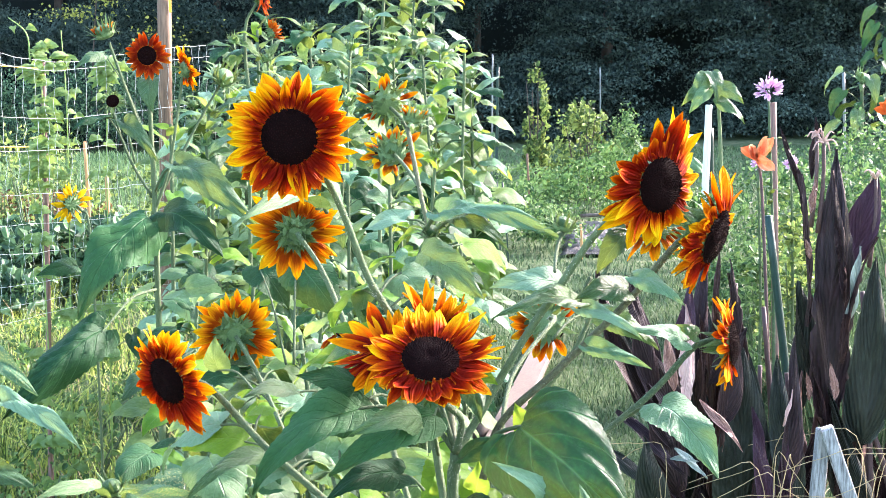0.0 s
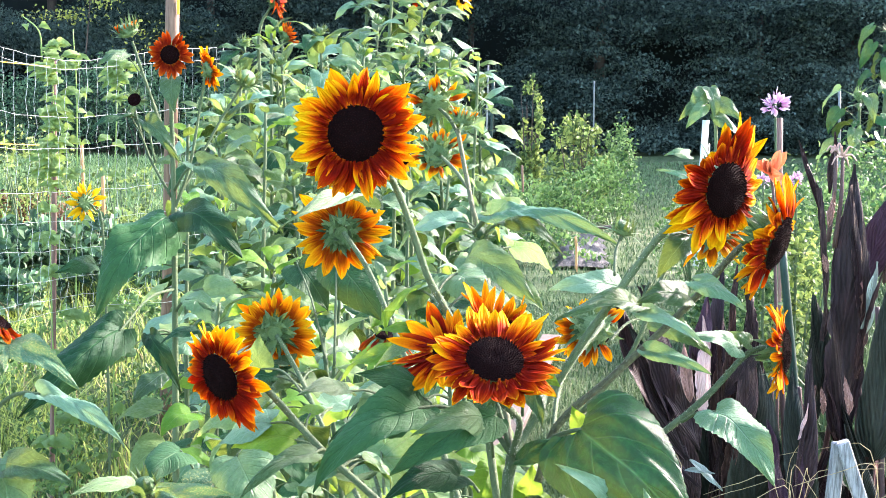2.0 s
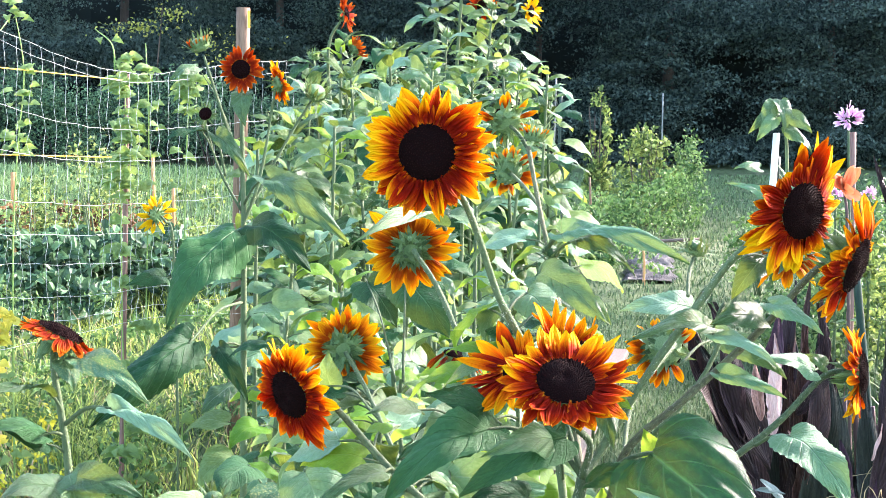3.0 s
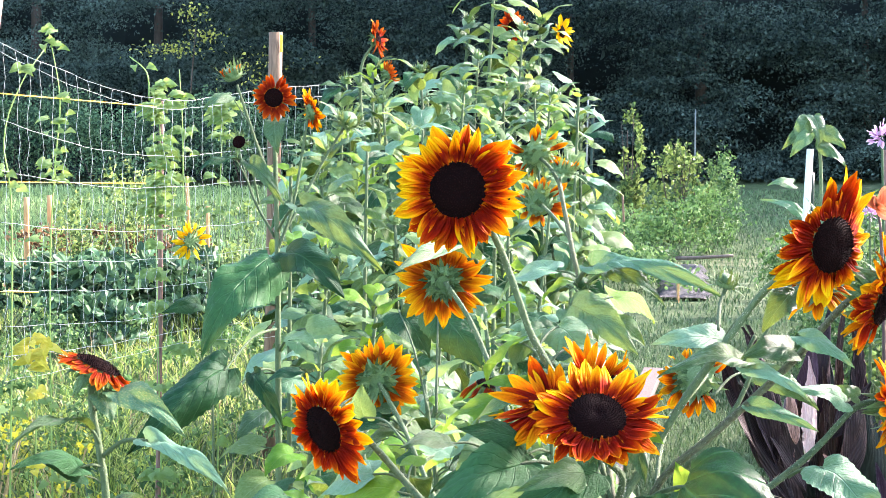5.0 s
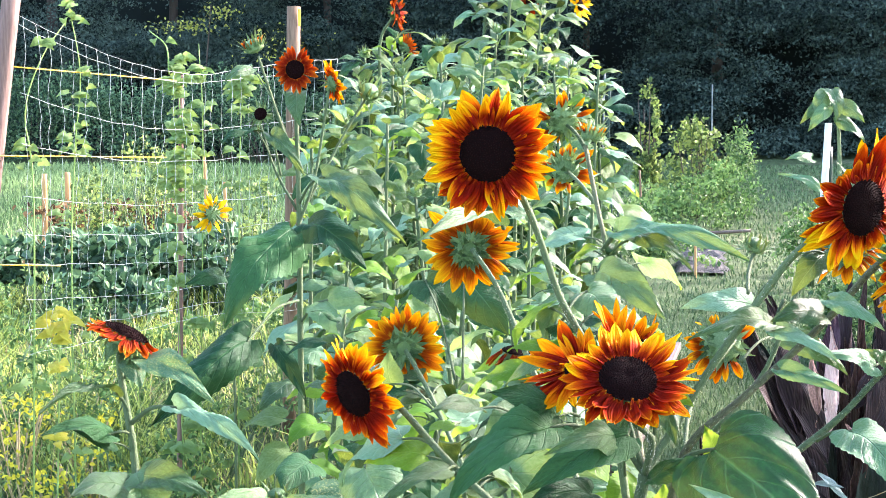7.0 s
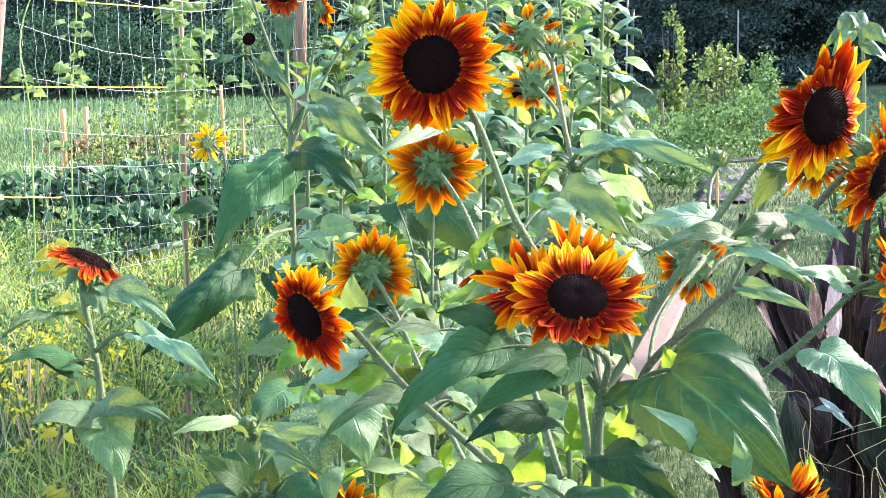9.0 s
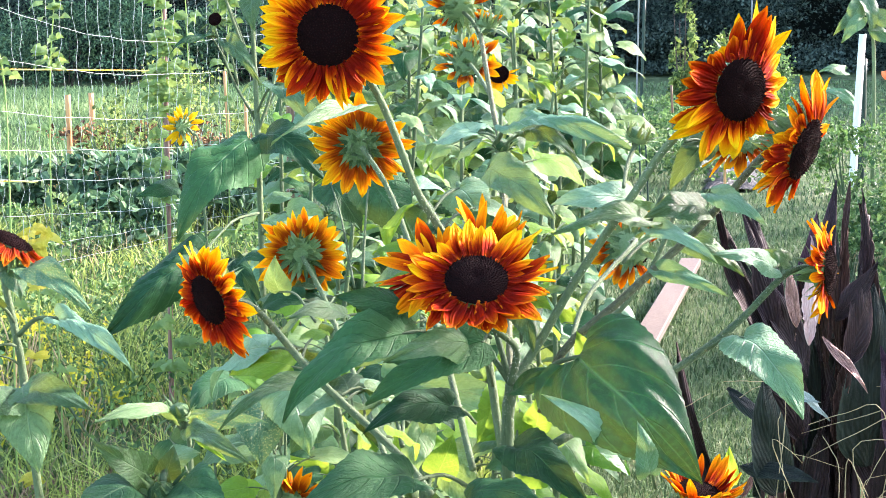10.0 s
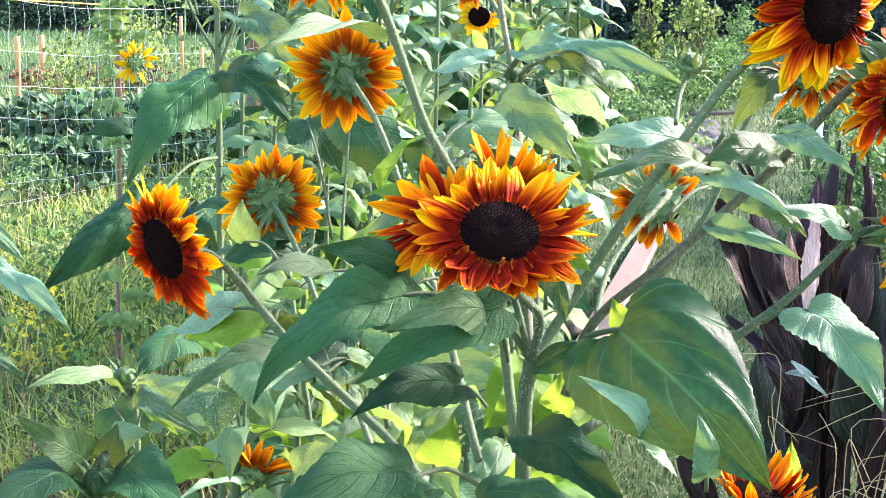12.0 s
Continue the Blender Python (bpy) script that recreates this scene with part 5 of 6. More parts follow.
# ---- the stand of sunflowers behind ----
def tall_sunflower(base, height, seed, leaves=14, size=0.16, lean=(0.0, 0.0), group="sunflowers in the row behind", thick=0.009, start=0.15, mix=(LEAF, LEAF_STAND, LEAF_STAND, LEAF_DARK, LEAF_PALE, LEAF_PALE, LEAF_LIME_BACKLIT)):
    rng = random.Random(seed)
    p = thing("sunflower_plant", base, "tall green sunflower in a dense row", "sunflower", group)
    b = Vector(base)
    top = b + Vector((lean[0], lean[1], height))
    mid = b.lerp(top, 0.5) + Vector((rng.uniform(-0.06, 0.06), rng.uniform(-0.05, 0.05), 0))
    branch(p, [b - Vector((0, 0, 0.03)), mid, top], thick, thick * 0.45)
    for k in range(leaves):
        q = start + (0.97 - start) * (k + 0.5) / leaves
        s = b.lerp(mid, q * 2) if q < 0.5 else mid.lerp(top, q * 2 - 1)
        a = k * 2.4 + rng.uniform(-0.5, 0.5)
        out = Vector((math.cos(a), math.sin(a), 0))
        grow = size * (1.15 - 0.65 * q) * rng.uniform(0.8, 1.2)
        st = s + out * grow * 0.55 + Vector((0, 0, grow * rng.uniform(0.1, 0.4)))
        tip = st + out * grow * rng.uniform(0.8, 1.05) + Vector((0, 0, -grow * rng.uniform(0.05, 0.75)))
        leaf(p, s, st, tip, grow * rng.uniform(0.52, 0.78), (rng.uniform(-0.4, 0.4), -0.35, 1), rng.choice(mix), rows=15, cols=7, folds=0.018)
    for k in range(6):
        a = k * 2.4 + seed
        out = Vector((math.cos(a), math.sin(a), rng.uniform(0.1, 0.9)))
        st = top - Vector((0, 0, 0.012 * k * height)) + out * 0.012
        long = size * rng.uniform(0.35, 0.6)
        leaf(p, None, st, st + out * long, long * 0.42, (0, -0.4, 1), rng.choice(mix), rows=9, cols=5)
    return p, top

ROW = random.Random(77)
for k in range(30):
    y = 2.5 + 3.2 * (k + 0.5) / 30
    x = -0.13 * (y - 0.3) + (0.21 * (y - 0.3)) * ((k * 0.618) % 1.0) + ROW.uniform(-0.03, 0.03)
    h = (0.72 + 0.16 * y) * ROW.uniform(0.9, 1.08)
    if y < 3.7:
        x, h = x + 0.05 * (3.7 - y), h * 0.82
    p, top = tall_sunflower((x, y, 0), h, 50 + k, 27, 0.135, mix=(LEAF, LEAF_STAND, LEAF_DARK, LEAF_LIME_BACKLIT) if y < 3.4 else (LEAF, LEAF_STAND, LEAF_STAND, LEAF_DARK, LEAF_PALE, LEAF_LIME_BACKLIT))
    if k % 2 == 0 and y > 3.5:
        bud(p, top, (ROW.uniform(-0.3, 0.3), -0.2, 1), 0.018)
for k, top in enumerate(((-0.459, 5.600, 1.660), (-0.310, 5.200, 1.549), (-0.172, 5.400, 1.695), (-0.069, 5.800, 1.607), (0.041, 6.200, 1.782), (0.135, 5.600, 1.645), (0.260, 6.400, 1.747), (0.338, 5.800, 1.610), (0.423, 5.600, 1.521), (-0.461, 4.800, 1.416), (0.241, 6.600, 1.930), (-0.183, 4.600, 1.470))):
    p, top = tall_sunflower((top[0] - 0.02, top[1], 0), top[2], 150 + k, 42, 0.200, (0.02, 0), "tall sunflowers with pale leaves", 0.010, 0.4, (LEAF, LEAF_STAND, LEAF_STAND, LEAF_DARK, LEAF_PALE))
    bud(p, top, (ROW.uniform(-0.3, 0.3), -0.2, 1), 0.022)
p, top = tall_sunflower((-0.30, 4.8, 0), 1.66, 81, 18, 0.17)
flower_head(p, (-0.284, 4.800, 1.765), (0.92, -0.20, 0.15), 0.022, 0.066, "red", 10, 26, 16)
flower_head(p, (-0.252, 4.800, 1.654), (0.70, 0.30, 0.45), 0.018, 0.050, "red", 40, 24, 14)
branch(p, [top - Vector((0, 0, 0.5)), (-0.343, 4.820, 1.622), (-0.297, 4.820, 1.758)], 0.007, 0.004)
for k, (x, h) in enumerate((( (0.087, 6.800, 1.243)[0], 2.2), ( (-0.033, 7.000, 1.236)[0], 2.0), ( (0.313, 7.200, 1.229)[0], 2.0), ( (-0.244, 6.000, 1.271)[0], 1.7))):
    p, top = tall_sunflower((x, 6.9 + 0.12 * k, 0), h, 90 + k, 40, 0.25, (0.03, 0), thick=0.015, mix=(LEAF, LEAF_STAND, LEAF_STAND, LEAF_PALE, LEAF_DARK))
    if k == 2:
        flower_head(p, (0.444, 7.140, 1.947), (0.75, -0.55, 0.1), 0.03, 0.085, "yellow", 20, 26, 12, "clear yellow bloom")
        flower_head(p, (0.212, 7.140, 1.969), (0.1, -0.8, -0.2), 0.03, 0.085, "red", -30, 22, 14, "drooping red bloom")
    if k == 0:
        flower_head(p, top + Vector((0.04, 0, 0.0)), (0.3, -0.8, 0.3), 0.03, 0.09, "yellow", 10, 28, 12, "clear yellow bloom")
    else:
        bud(p, top, (0.1, -0.2, 1), 0.025)

nodding = thing("sunflower_plant", (0.09, 4.06, 0), "sunflower with a small yellow bloom and black middle", "sunflower")
branch(nodding, [(0.09, 4.06, -0.03), (0.08, 4.06, 0.7), (0.085, 4.07, 1.28), (0.095, 4.04, 1.335), (0.099, 4.01, 1.312)], 0.007, 0.0034)
flower_head(nodding, (0.099, 4.0, 1.305), (0.05, -0.85, -0.35), 0.026, 0.056, "yellow", -12, 26, 10, "small yellow bloom with a black middle", gap=(285, 360))
for k in range(10):
    rr = random.Random(4100 + k)
    at = Vector((0.085, 4.06, 0.45 + 0.075 * k))
    out = Vector((math.cos(k * 2.4), math.sin(k * 2.4), 0))
    leaf(nodding, at, at + out * 0.06 + Vector((0, 0, 0.02)), at + out * rr.uniform(0.15, 0.2) - Vector((0, 0, rr.uniform(0.0, 0.06))), rr.uniform(0.06, 0.09), (0, -0.35, 1), rr.choice((LEAF, LEAF_STAND)), rows=15, cols=7, folds=0.018)

# ---- dark canna clump ----
def canna_material(name, stops, gloss=0.4):
    """Long streaks from base to tip, with torn dry edges."""
    n = Nodes(name)
    u, v = n.uv()
    a = n.math("ABSOLUTE", n.math("MULTIPLY_ADD", u, 2.0, -1.0))
    m = n.t.nodes.new("ShaderNodeMapping")
    m.inputs["Scale"].default_value = (11.0, 0.9, 1.0)
    n.link(n.coords("UV"), m.inputs["Vector"])
    lift = n.t.nodes.new("ShaderNodeCombineXYZ")
    n.link(n.math("MULTIPLY", n.random(), 40.0), lift.inputs[0])
    n.link(lift.outputs[0], m.inputs["Location"])
    streak, blot = n.noise(2.4, 5.0, 0.7, m.outputs[0]), n.noise(9.0, 4.0)
    tone = n.math("ADD", n.math("MULTIPLY", streak, 0.50), n.math("MULTIPLY", blot, 0.46))
    tone = n.math("ADD", tone, n.math("MULTIPLY", n.math("POWER", a, 8.0), 0.20))
    tone = n.math("ADD", tone, n.math("MULTIPLY", n.math("MAXIMUM", n.math("SUBTRACT", 1.0, n.math("MULTIPLY", a, 24.0)), 0.0), 0.12))
    tone = n.math("ADD", tone, n.math("MULTIPLY_ADD", n.random(), 0.10, -0.08))
    rib = n.math("SINE", n.math("MULTIPLY", n.math("SUBTRACT", n.math("MULTIPLY", v, 60.0), n.math("MULTIPLY", a, 34.0)), 1.0))
    return n.finish(n.ramp(tone, stops), 0.45, n.bump(n.math("ADD", n.math("MULTIPLY", rib, 0.30), streak), 0.6, 0.004), 0.03, gloss * 0.5)


CANNA = canna_material("canna_leaf", [(0.36, (0.012, 0.006, 0.010)), (0.55, (0.030, 0.017, 0.023)), (0.68, (0.085, 0.055, 0.065)), (0.80, (0.30, 0.20, 0.17))])
CANNA_MAUVE = canna_material("canna_leaf_mauve", [(0.36, (0.010, 0.006, 0.008)), (0.54, (0.040, 0.025, 0.030)), (0.68, (0.10, 0.068, 0.072)), (0.78, (0.36, 0.26, 0.22))])
CANNA_PLUM = canna_material("canna_leaf_plum", [(0.34, (0.024, 0.008, 0.020)), (0.55, (0.050, 0.022, 0.042)), (0.75, (0.09, 0.055, 0.08)), (0.88, (0.22, 0.14, 0.16))], 0.5)
CANNA_WINE = canna_material("canna_leaf_wine", [(0.36, (0.008, 0.004, 0.006)), (0.54, (0.032, 0.017, 0.020)), (0.68, (0.090, 0.052, 0.052)), (0.80, (0.40, 0.27, 0.23))])
CANNA_GREEN = canna_material("canna_leaf_green", [(0.38, (0.006, 0.009, 0.007)), (0.56, (0.022, 0.031, 0.024)), (0.72, (0.062, 0.076, 0.062)), (0.88, (0.20, 0.13, 0.10))], 0.5)
CANNA_PALE = canna_material("canna_leaf_underside", [(0.3, (0.16, 0.20, 0.16)), (0.6, (0.36, 0.42, 0.36)), (0.85, (0.52, 0.55, 0.50))])
CANNA_PINK = canna_material("canna_leaf_bleached", [(0.3, (0.38, 0.20, 0.19)), (0.55, (0.68, 0.47, 0.44)), (0.8, (0.80, 0.68, 0.64))], 0.3)
CANNA_DRY = canna_material("canna_leaf_dry", [(0.36, (0.10, 0.05, 0.045)), (0.5, (0.34, 0.19, 0.16)), (0.7, (0.62, 0.42, 0.37)), (0.85, (0.7, 0.52, 0.46))], 0.2)
CANNA_BROWN = canna_material("canna_leaf_withered", [(0.36, (0.012, 0.006, 0.006)), (0.55, (0.06, 0.032, 0.028)), (0.72, (0.20, 0.12, 0.10)), (0.85, (0.38, 0.26, 0.22))], 0.2)
CANNA_STEM = plain_material("canna_stem", (0.05, 0.028, 0.03), (0.14, 0.085, 0.08), 25.0, 0.5, 0.4)
canna = thing("canna_plant", (1.10, 3.75, 0), "clump of dark maroon canna with ragged upright leaves", "canna")


def canna_leaf(base, tip, width, up, material=CANNA, **shape):
    args = dict(folds=0.0, rows=30, twist=0.1, arch=0.03, droop=0.04, fold=0.16, wave=0.02, lobe=0.0, tooth=0.01, peak=0.75)
    args.update(shape)
    leaf(canna, None, base, tip, width, up, material, **args)


# the tall middle leaves
canna_leaf((1.191, 3.660, 0.607), (1.164, 3.620, 1.308), 0.125, (0.15, -0.95, 0.1), CANNA_MAUVE, rag=0.25)
canna_leaf((1.247, 3.700, 0.994), (1.289, 3.660, 1.247), 0.085, (-0.2, -0.95, 0.1), CANNA_PLUM, peak=0.85)
canna_leaf((1.261, 3.620, 0.587), (1.300, 3.580, 1.050), 0.115, (-0.25, -0.95, 0.1), CANNA_GREEN, peak=0.5, rag=0.15)
canna_leaf((1.209, 3.600, 0.882), (1.246, 3.580, 1.078), 0.034, (0.5, -0.85, 0.1), CANNA_PALE)
canna_leaf((1.194, 3.580, 0.795), (1.262, 3.570, 1.106), 0.040, (-0.6, -0.8, 0.1), CANNA_BROWN, rag=0.6, twist=1.6)
canna_leaf((1.118, 3.610, 0.882), (1.109, 3.600, 1.255), 0.034, (0.6, -0.8, 0.1), CANNA_WINE, rag=0.7, twist=-0.9)
canna_leaf((1.214, 3.620, 0.935), (1.183, 3.600, 1.261), 0.026, (-0.6, -0.8, 0.1), CANNA_WINE, rag=0.7)
canna_leaf((1.116, 3.590, 1.160), (1.122, 3.580, 1.249), 0.022, (0.2, -0.95, 0.1), CANNA_DRY, rag=0.9)
canna_leaf((1.117, 3.590, 1.051), (1.106, 3.580, 1.100), 0.020, (0.2, -0.95, 0.1), CANNA_DRY, rag=0.9)
canna_leaf((1.176, 3.560, 0.709), (1.163, 3.550, 0.808), 0.024, (0.2, -0.95, 0.1), CANNA_DRY, rag=0.9)
canna_leaf((1.116, 3.570, 0.708), (1.109, 3.560, 0.779), 0.020, (0.2, -0.95, 0.1), CANNA_DRY, rag=0.9)
canna_leaf((1.115, 3.660, 1.196), (1.066, 3.660, 1.369), 0.020, (0.3, -0.9, 0.1), CANNA_WINE)
canna_leaf((1.133, 3.640, 1.239), (1.138, 3.640, 1.389), 0.022, (0.3, -0.9, 0.1), CANNA_WINE)
canna_leaf((1.131, 3.680, 0.668), (1.131, 3.660, 0.986), 0.085, (0.25, -0.95, 0.1), CANNA_GREEN, rag=0.2)
canna_leaf((1.407, 3.800, 0.846), (1.414, 3.800, 1.183), 0.075, (0.1, -0.95, 0.1), CANNA_DRY, rag=0.4)
canna_leaf((1.396, 3.700, 0.571), (1.396, 3.680, 0.980), 0.10, (0.1, -0.95, 0.1), CANNA_MAUVE, rag=0.3)
# the low middle
canna_leaf((0.952, 3.560, 0.418), (0.931, 3.540, 0.841), 0.15, (0.1, -0.95, 0.1), CANNA_GREEN, peak=0.5)
canna_leaf((1.062, 3.500, 0.462), (1.029, 3.520, 0.830), 0.075, (-0.2, -0.95, 0.1), CANNA_GREEN, peak=0.6)
canna_leaf((0.988, 3.420, 0.454), (1.051, 3.440, 0.891), 0.045, (0.6, -0.8, 0.1), CANNA_MAUVE, twist=1.0, fold=0.7)
canna_leaf((0.971, 3.410, 0.457), (0.951, 3.420, 0.731), 0.050, (0.4, -0.9, 0.1), CANNA_PLUM, fold=0.5)
canna_leaf((1.018, 3.410, 0.456), (1.022, 3.420, 0.662), 0.034, (-0.4, -0.9, 0.1), CANNA_PLUM, fold=0.5)
canna_leaf((1.003, 3.400, 0.688), (1.023, 3.400, 0.773), 0.010, (0.4, -0.9, 0.1), CANNA_PINK)
canna_leaf((0.854, 3.500, 0.769), (0.940, 3.500, 0.903), 0.05, (0.4, -0.9, 0.1), CANNA_WINE)
# the cluster beside the lawn
canna_leaf((0.715, 3.560, 0.683), (0.611, 3.500, 1.047), 0.046, (0.5, -0.85, 0.1), CANNA_WINE, arch=-0.10)
canna_leaf((0.750, 3.540, 0.652), (0.659, 3.500, 1.027), 0.062, (0.4, -0.9, 0.1), CANNA_MAUVE)
canna_leaf((0.782, 3.520, 0.793), (0.801, 3.500, 1.012), 0.050, (0.2, -0.95, 0.1), CANNA_PLUM, fold=0.4)
canna_leaf((0.790, 3.480, 0.733), (0.800, 3.470, 0.963), 0.040, (0.2, -0.95, 0.1), CANNA_PINK, rag=0.3)
canna_leaf((0.768, 3.470, 0.669), (0.773, 3.460, 0.805), 0.026, (0.2, -0.95, 0.1), CANNA_DRY, rag=0.5)
canna_leaf((0.725, 3.480, 0.735), (0.712, 3.470, 0.858), 0.022, (0.2, -0.95, 0.1), CANNA_DRY, rag=0.5)
canna_leaf((0.841, 3.520, 0.655), (0.825, 3.500, 0.931), 0.030, (0.2, -0.95, 0.1), CANNA_BROWN, rag=0.5)
canna_leaf((0.871, 3.540, 0.650), (0.881, 3.520, 1.075), 0.030, (0.2, -0.95, 0.1), CANNA_BROWN, rag=0.5)
canna_leaf((0.931, 3.600, 0.774), (0.934, 3.600, 1.052), 0.034, (0.2, -0.95, 0.1), CANNA_WINE, rag=0.5)
canna_leaf((0.775, 3.460, 0.508), (0.714, 3.440, 0.744), 0.085, (0.2, -0.95, 0.1), CANNA_WINE)
canna_leaf((0.756, 3.440, 0.631), (0.624, 3.400, 0.911), 0.055, (0.4, -0.85, 0.1), CANNA_WINE, arch=-0.06)
canna_leaf((0.788, 3.460, 0.650), (0.665, 3.440, 0.905), 0.066, (0.3, -0.9, 0.1), CANNA_MAUVE)
canna_leaf((0.783, 3.420, 0.732), (0.788, 3.420, 0.929), 0.036, (0.2, -0.95, 0.1), CANNA_PINK, rag=0.3)
canna_leaf((0.889, 3.500, 0.667), (0.914, 3.500, 0.883), 0.07, (0.4, -0.9, 0.1), CANNA_WINE)
canna_leaf((0.744, 3.360, 0.653), (0.815, 3.320, 0.596), 0.02, (0.1, -0.7, 0.7), CANNA_PALE)
canna_leaf((0.734, 3.360, 0.629), (0.792, 3.320, 0.636), 0.014, (0.1, -0.7, 0.7), CANNA_PALE)
canna_leaf((0.719, 3.450, 0.716), (0.631, 3.380, 1.042), 0.055, (0.4, -0.8, 0.2))
canna_leaf((0.702, 3.500, 0.729), (0.620, 3.450, 0.950), 0.04, (0.4, -0.8, 0.2), CANNA_GREEN)
canna_leaf((0.847, 3.600, 0.655), (0.862, 3.580, 1.071), 0.05, (0.2, -0.9, 0.1))
canna_leaf((0.756, 3.420, 0.772), (0.729, 3.400, 0.910), 0.03, (0.2, -0.9, 0.1), CANNA_DRY)
canna_leaf((0.800, 3.500, 0.730), (0.783, 3.500, 0.880), 0.03, (0.2, -0.9, 0.1), CANNA_BROWN)
canna_leaf((0.719, 3.400, 0.402), (0.670, 3.360, 0.674), 0.10, (0.3, -0.9, 0.2), CANNA_GREEN, peak=0.6)
canna_leaf((0.786, 3.300, 0.778), (0.872, 3.250, 0.671), 0.022, (0.2, -0.8, 0.5), CANNA_DRY)
canna_leaf((0.635, 3.500, 0.710), (0.780, 3.400, 0.586), 0.035, (0.1, -0.7, 0.7))
canna_leaf((0.619, 3.500, 0.614), (0.746, 3.400, 0.504), 0.04, (0.1, -0.7, 0.7), CANNA_GREEN)
canna_leaf((0.639, 3.400, 0.465), (0.787, 3.300, 0.475), 0.05, (0.1, -0.7, 0.7), CANNA_GREEN)
canna_leaf((0.952, 3.700, 0.300), (0.933, 3.720, 0.934), 0.11, (0.2, -0.9, 0.1), CANNA_GREEN)
canna_leaf((1.026, 3.680, 0.308), (0.986, 3.700, 0.924), 0.11, (0.0, -0.9, 0.1), CANNA_GREEN)
canna_leaf((0.864, 3.660, 0.313), (0.856, 3.660, 0.747), 0.10, (0.1, -0.9, 0.1), CANNA_GREEN)
canna_leaf((0.957, 3.600, 0.576), (0.928, 3.600, 1.016), 0.03, (0.3, -0.9, 0.1), CANNA_BROWN)
canna_leaf((0.884, 3.600, 0.496), (0.911, 3.600, 0.811), 0.03, (0.3, -0.9, 0.1), CANNA_BROWN)
for k in range(30):
    rr = random.Random(700 + k)
    x = 0.74 + 0.040 * k + rr.uniform(-0.03, 0.03)
    b = Vector((x, 3.75 + rr.uniform(-0.12, 0.15), 0))
    branch(canna, [b, b + Vector((rr.uniform(-0.04, 0.04), 0, 0.4)), b + Vector((rr.uniform(-0.1, 0.1), rr.uniform(-0.05, 0.05), rr.uniform(0.6, 1.0)))], 0.013, 0.006, CANNA_STEM)
    # only dark canna colours here: shade at the clump's foot put into the leaves
    canna_leaf(b + Vector((0, -0.04, 0.05)), b + Vector((rr.uniform(-0.22, 0.22), -0.12, rr.uniform(0.4, 0.75))), rr.uniform(0.06, 0.11), (rr.uniform(-0.5, 0.5), -0.9, 0.2), rr.choice((CANNA_WINE, CANNA_WINE, CANNA_GREEN, CANNA_GREEN)), rag=0.2)

for k in range(64):
    rr = random.Random(1700 + k)
    x = 0.74 + 1.0 * rr.random()
    b = Vector((x + rr.uniform(-0.05, 0.05), 3.72 + rr.uniform(-0.15, 0.18), rr.uniform(0.05, 0.5)))
    low_side = 1.0 if x > 1.05 else 0.75
    tip = b + Vector((rr.gauss(0, 0.09), rr.uniform(-0.08, 0.05), rr.uniform(0.22, 0.52) * low_side))
    canna_leaf(b, tip, rr.uniform(0.012, 0.04), (rr.uniform(-0.7, 0.7), -0.8, 0.2), rr.choice((CANNA_WINE, CANNA_WINE, CANNA_BROWN, CANNA_BROWN, CANNA_GREEN, CANNA_DRY, CANNA_MAUVE)), rows=14, cols=5, fold=0.6, rag=0.4, twist=rr.uniform(-0.8, 0.8))

for k, (a, n) in enumerate((((1.155, 3.620, 1.328), 9), ((1.138, 3.620, 1.342), 5), ((1.298, 3.660, 1.236), 6))):
    rr = random.Random(1900 + k)
    for q in range(n):
        d = Vector((rr.uniform(-0.035, 0.035), rr.uniform(-0.02, 0.0), rr.uniform(-0.03, 0.03)))
        tube("withered_flower", canna, [Vector(a), Vector(a) + d * 0.6 + Vector((0, 0, 0.012)), Vector(a) + d], 0.0035, 0.0012, CANNA_DRY, 5, 3)
    tube("flower_stalk", canna, [Vector(a) - Vector((0.005, -0.02, 0.22)), Vector(a) - Vector((0.0, 0, 0.1)), a], 0.006, 0.004, CANNA_STEM, 6, 3)

# dry grass stalks in front of the canna
stalks = thing("dry_grass", (0.767, 3.200, 0.473)[:2] + (0.0,), "thin dry grass stalks crossing before the canna clump", "grass")
for k in range(80):
    rr = random.Random(2100 + k)
    a = Vector(stalks.location) + Vector((rr.uniform(-0.12, 0.95), rr.uniform(-0.1, 0.25), 0))
    b = a + Vector((rr.uniform(-0.22, 0.22), rr.uniform(-0.05, 0.05), rr.uniform(0.36, 0.66)))
    c = b + Vector((rr.uniform(-0.25, 0.25), rr.uniform(-0.06, 0.06), rr.uniform(-0.10, 0.08)))
    tube("stalk", stalks, [a, a.lerp(b, 0.6) + Vector((rr.uniform(-0.01, 0.01), 0, 0.01)), b, b.lerp(c, 0.5) + Vector((0, 0, 0.012)), c], 0.0012, 0.0007, STRAW, 4, 4)

# weathered picket boards in front of the canna
def board(a, b, w, thick, label):
    ob = thing("board", a, label, "board", "weathered boards")
    va, vb = Vector(a), Vector(b)
    m = (vb - va).to_track_quat("Z", "X").to_matrix().to_4x4()
    bm = box_bm(thick, w, (vb - va).length, 0.003, (0, 0, (vb - va).length / 2))
    bmesh.ops.transform(bm, matrix=m, verts=bm.verts)
    part("plank", bm, BOARD, ob)
    return ob


board((1.043, 3.320, 0.344), (1.072, 3.320, 0.702), 0.024, 0.03, "weathered pale grey picket board leaning at the canna clump")
board((1.192, 3.280, 0.355), (1.071, 3.300, 0.709), 0.034, 0.03, "weathered pale grey picket board leaning at the canna clump")

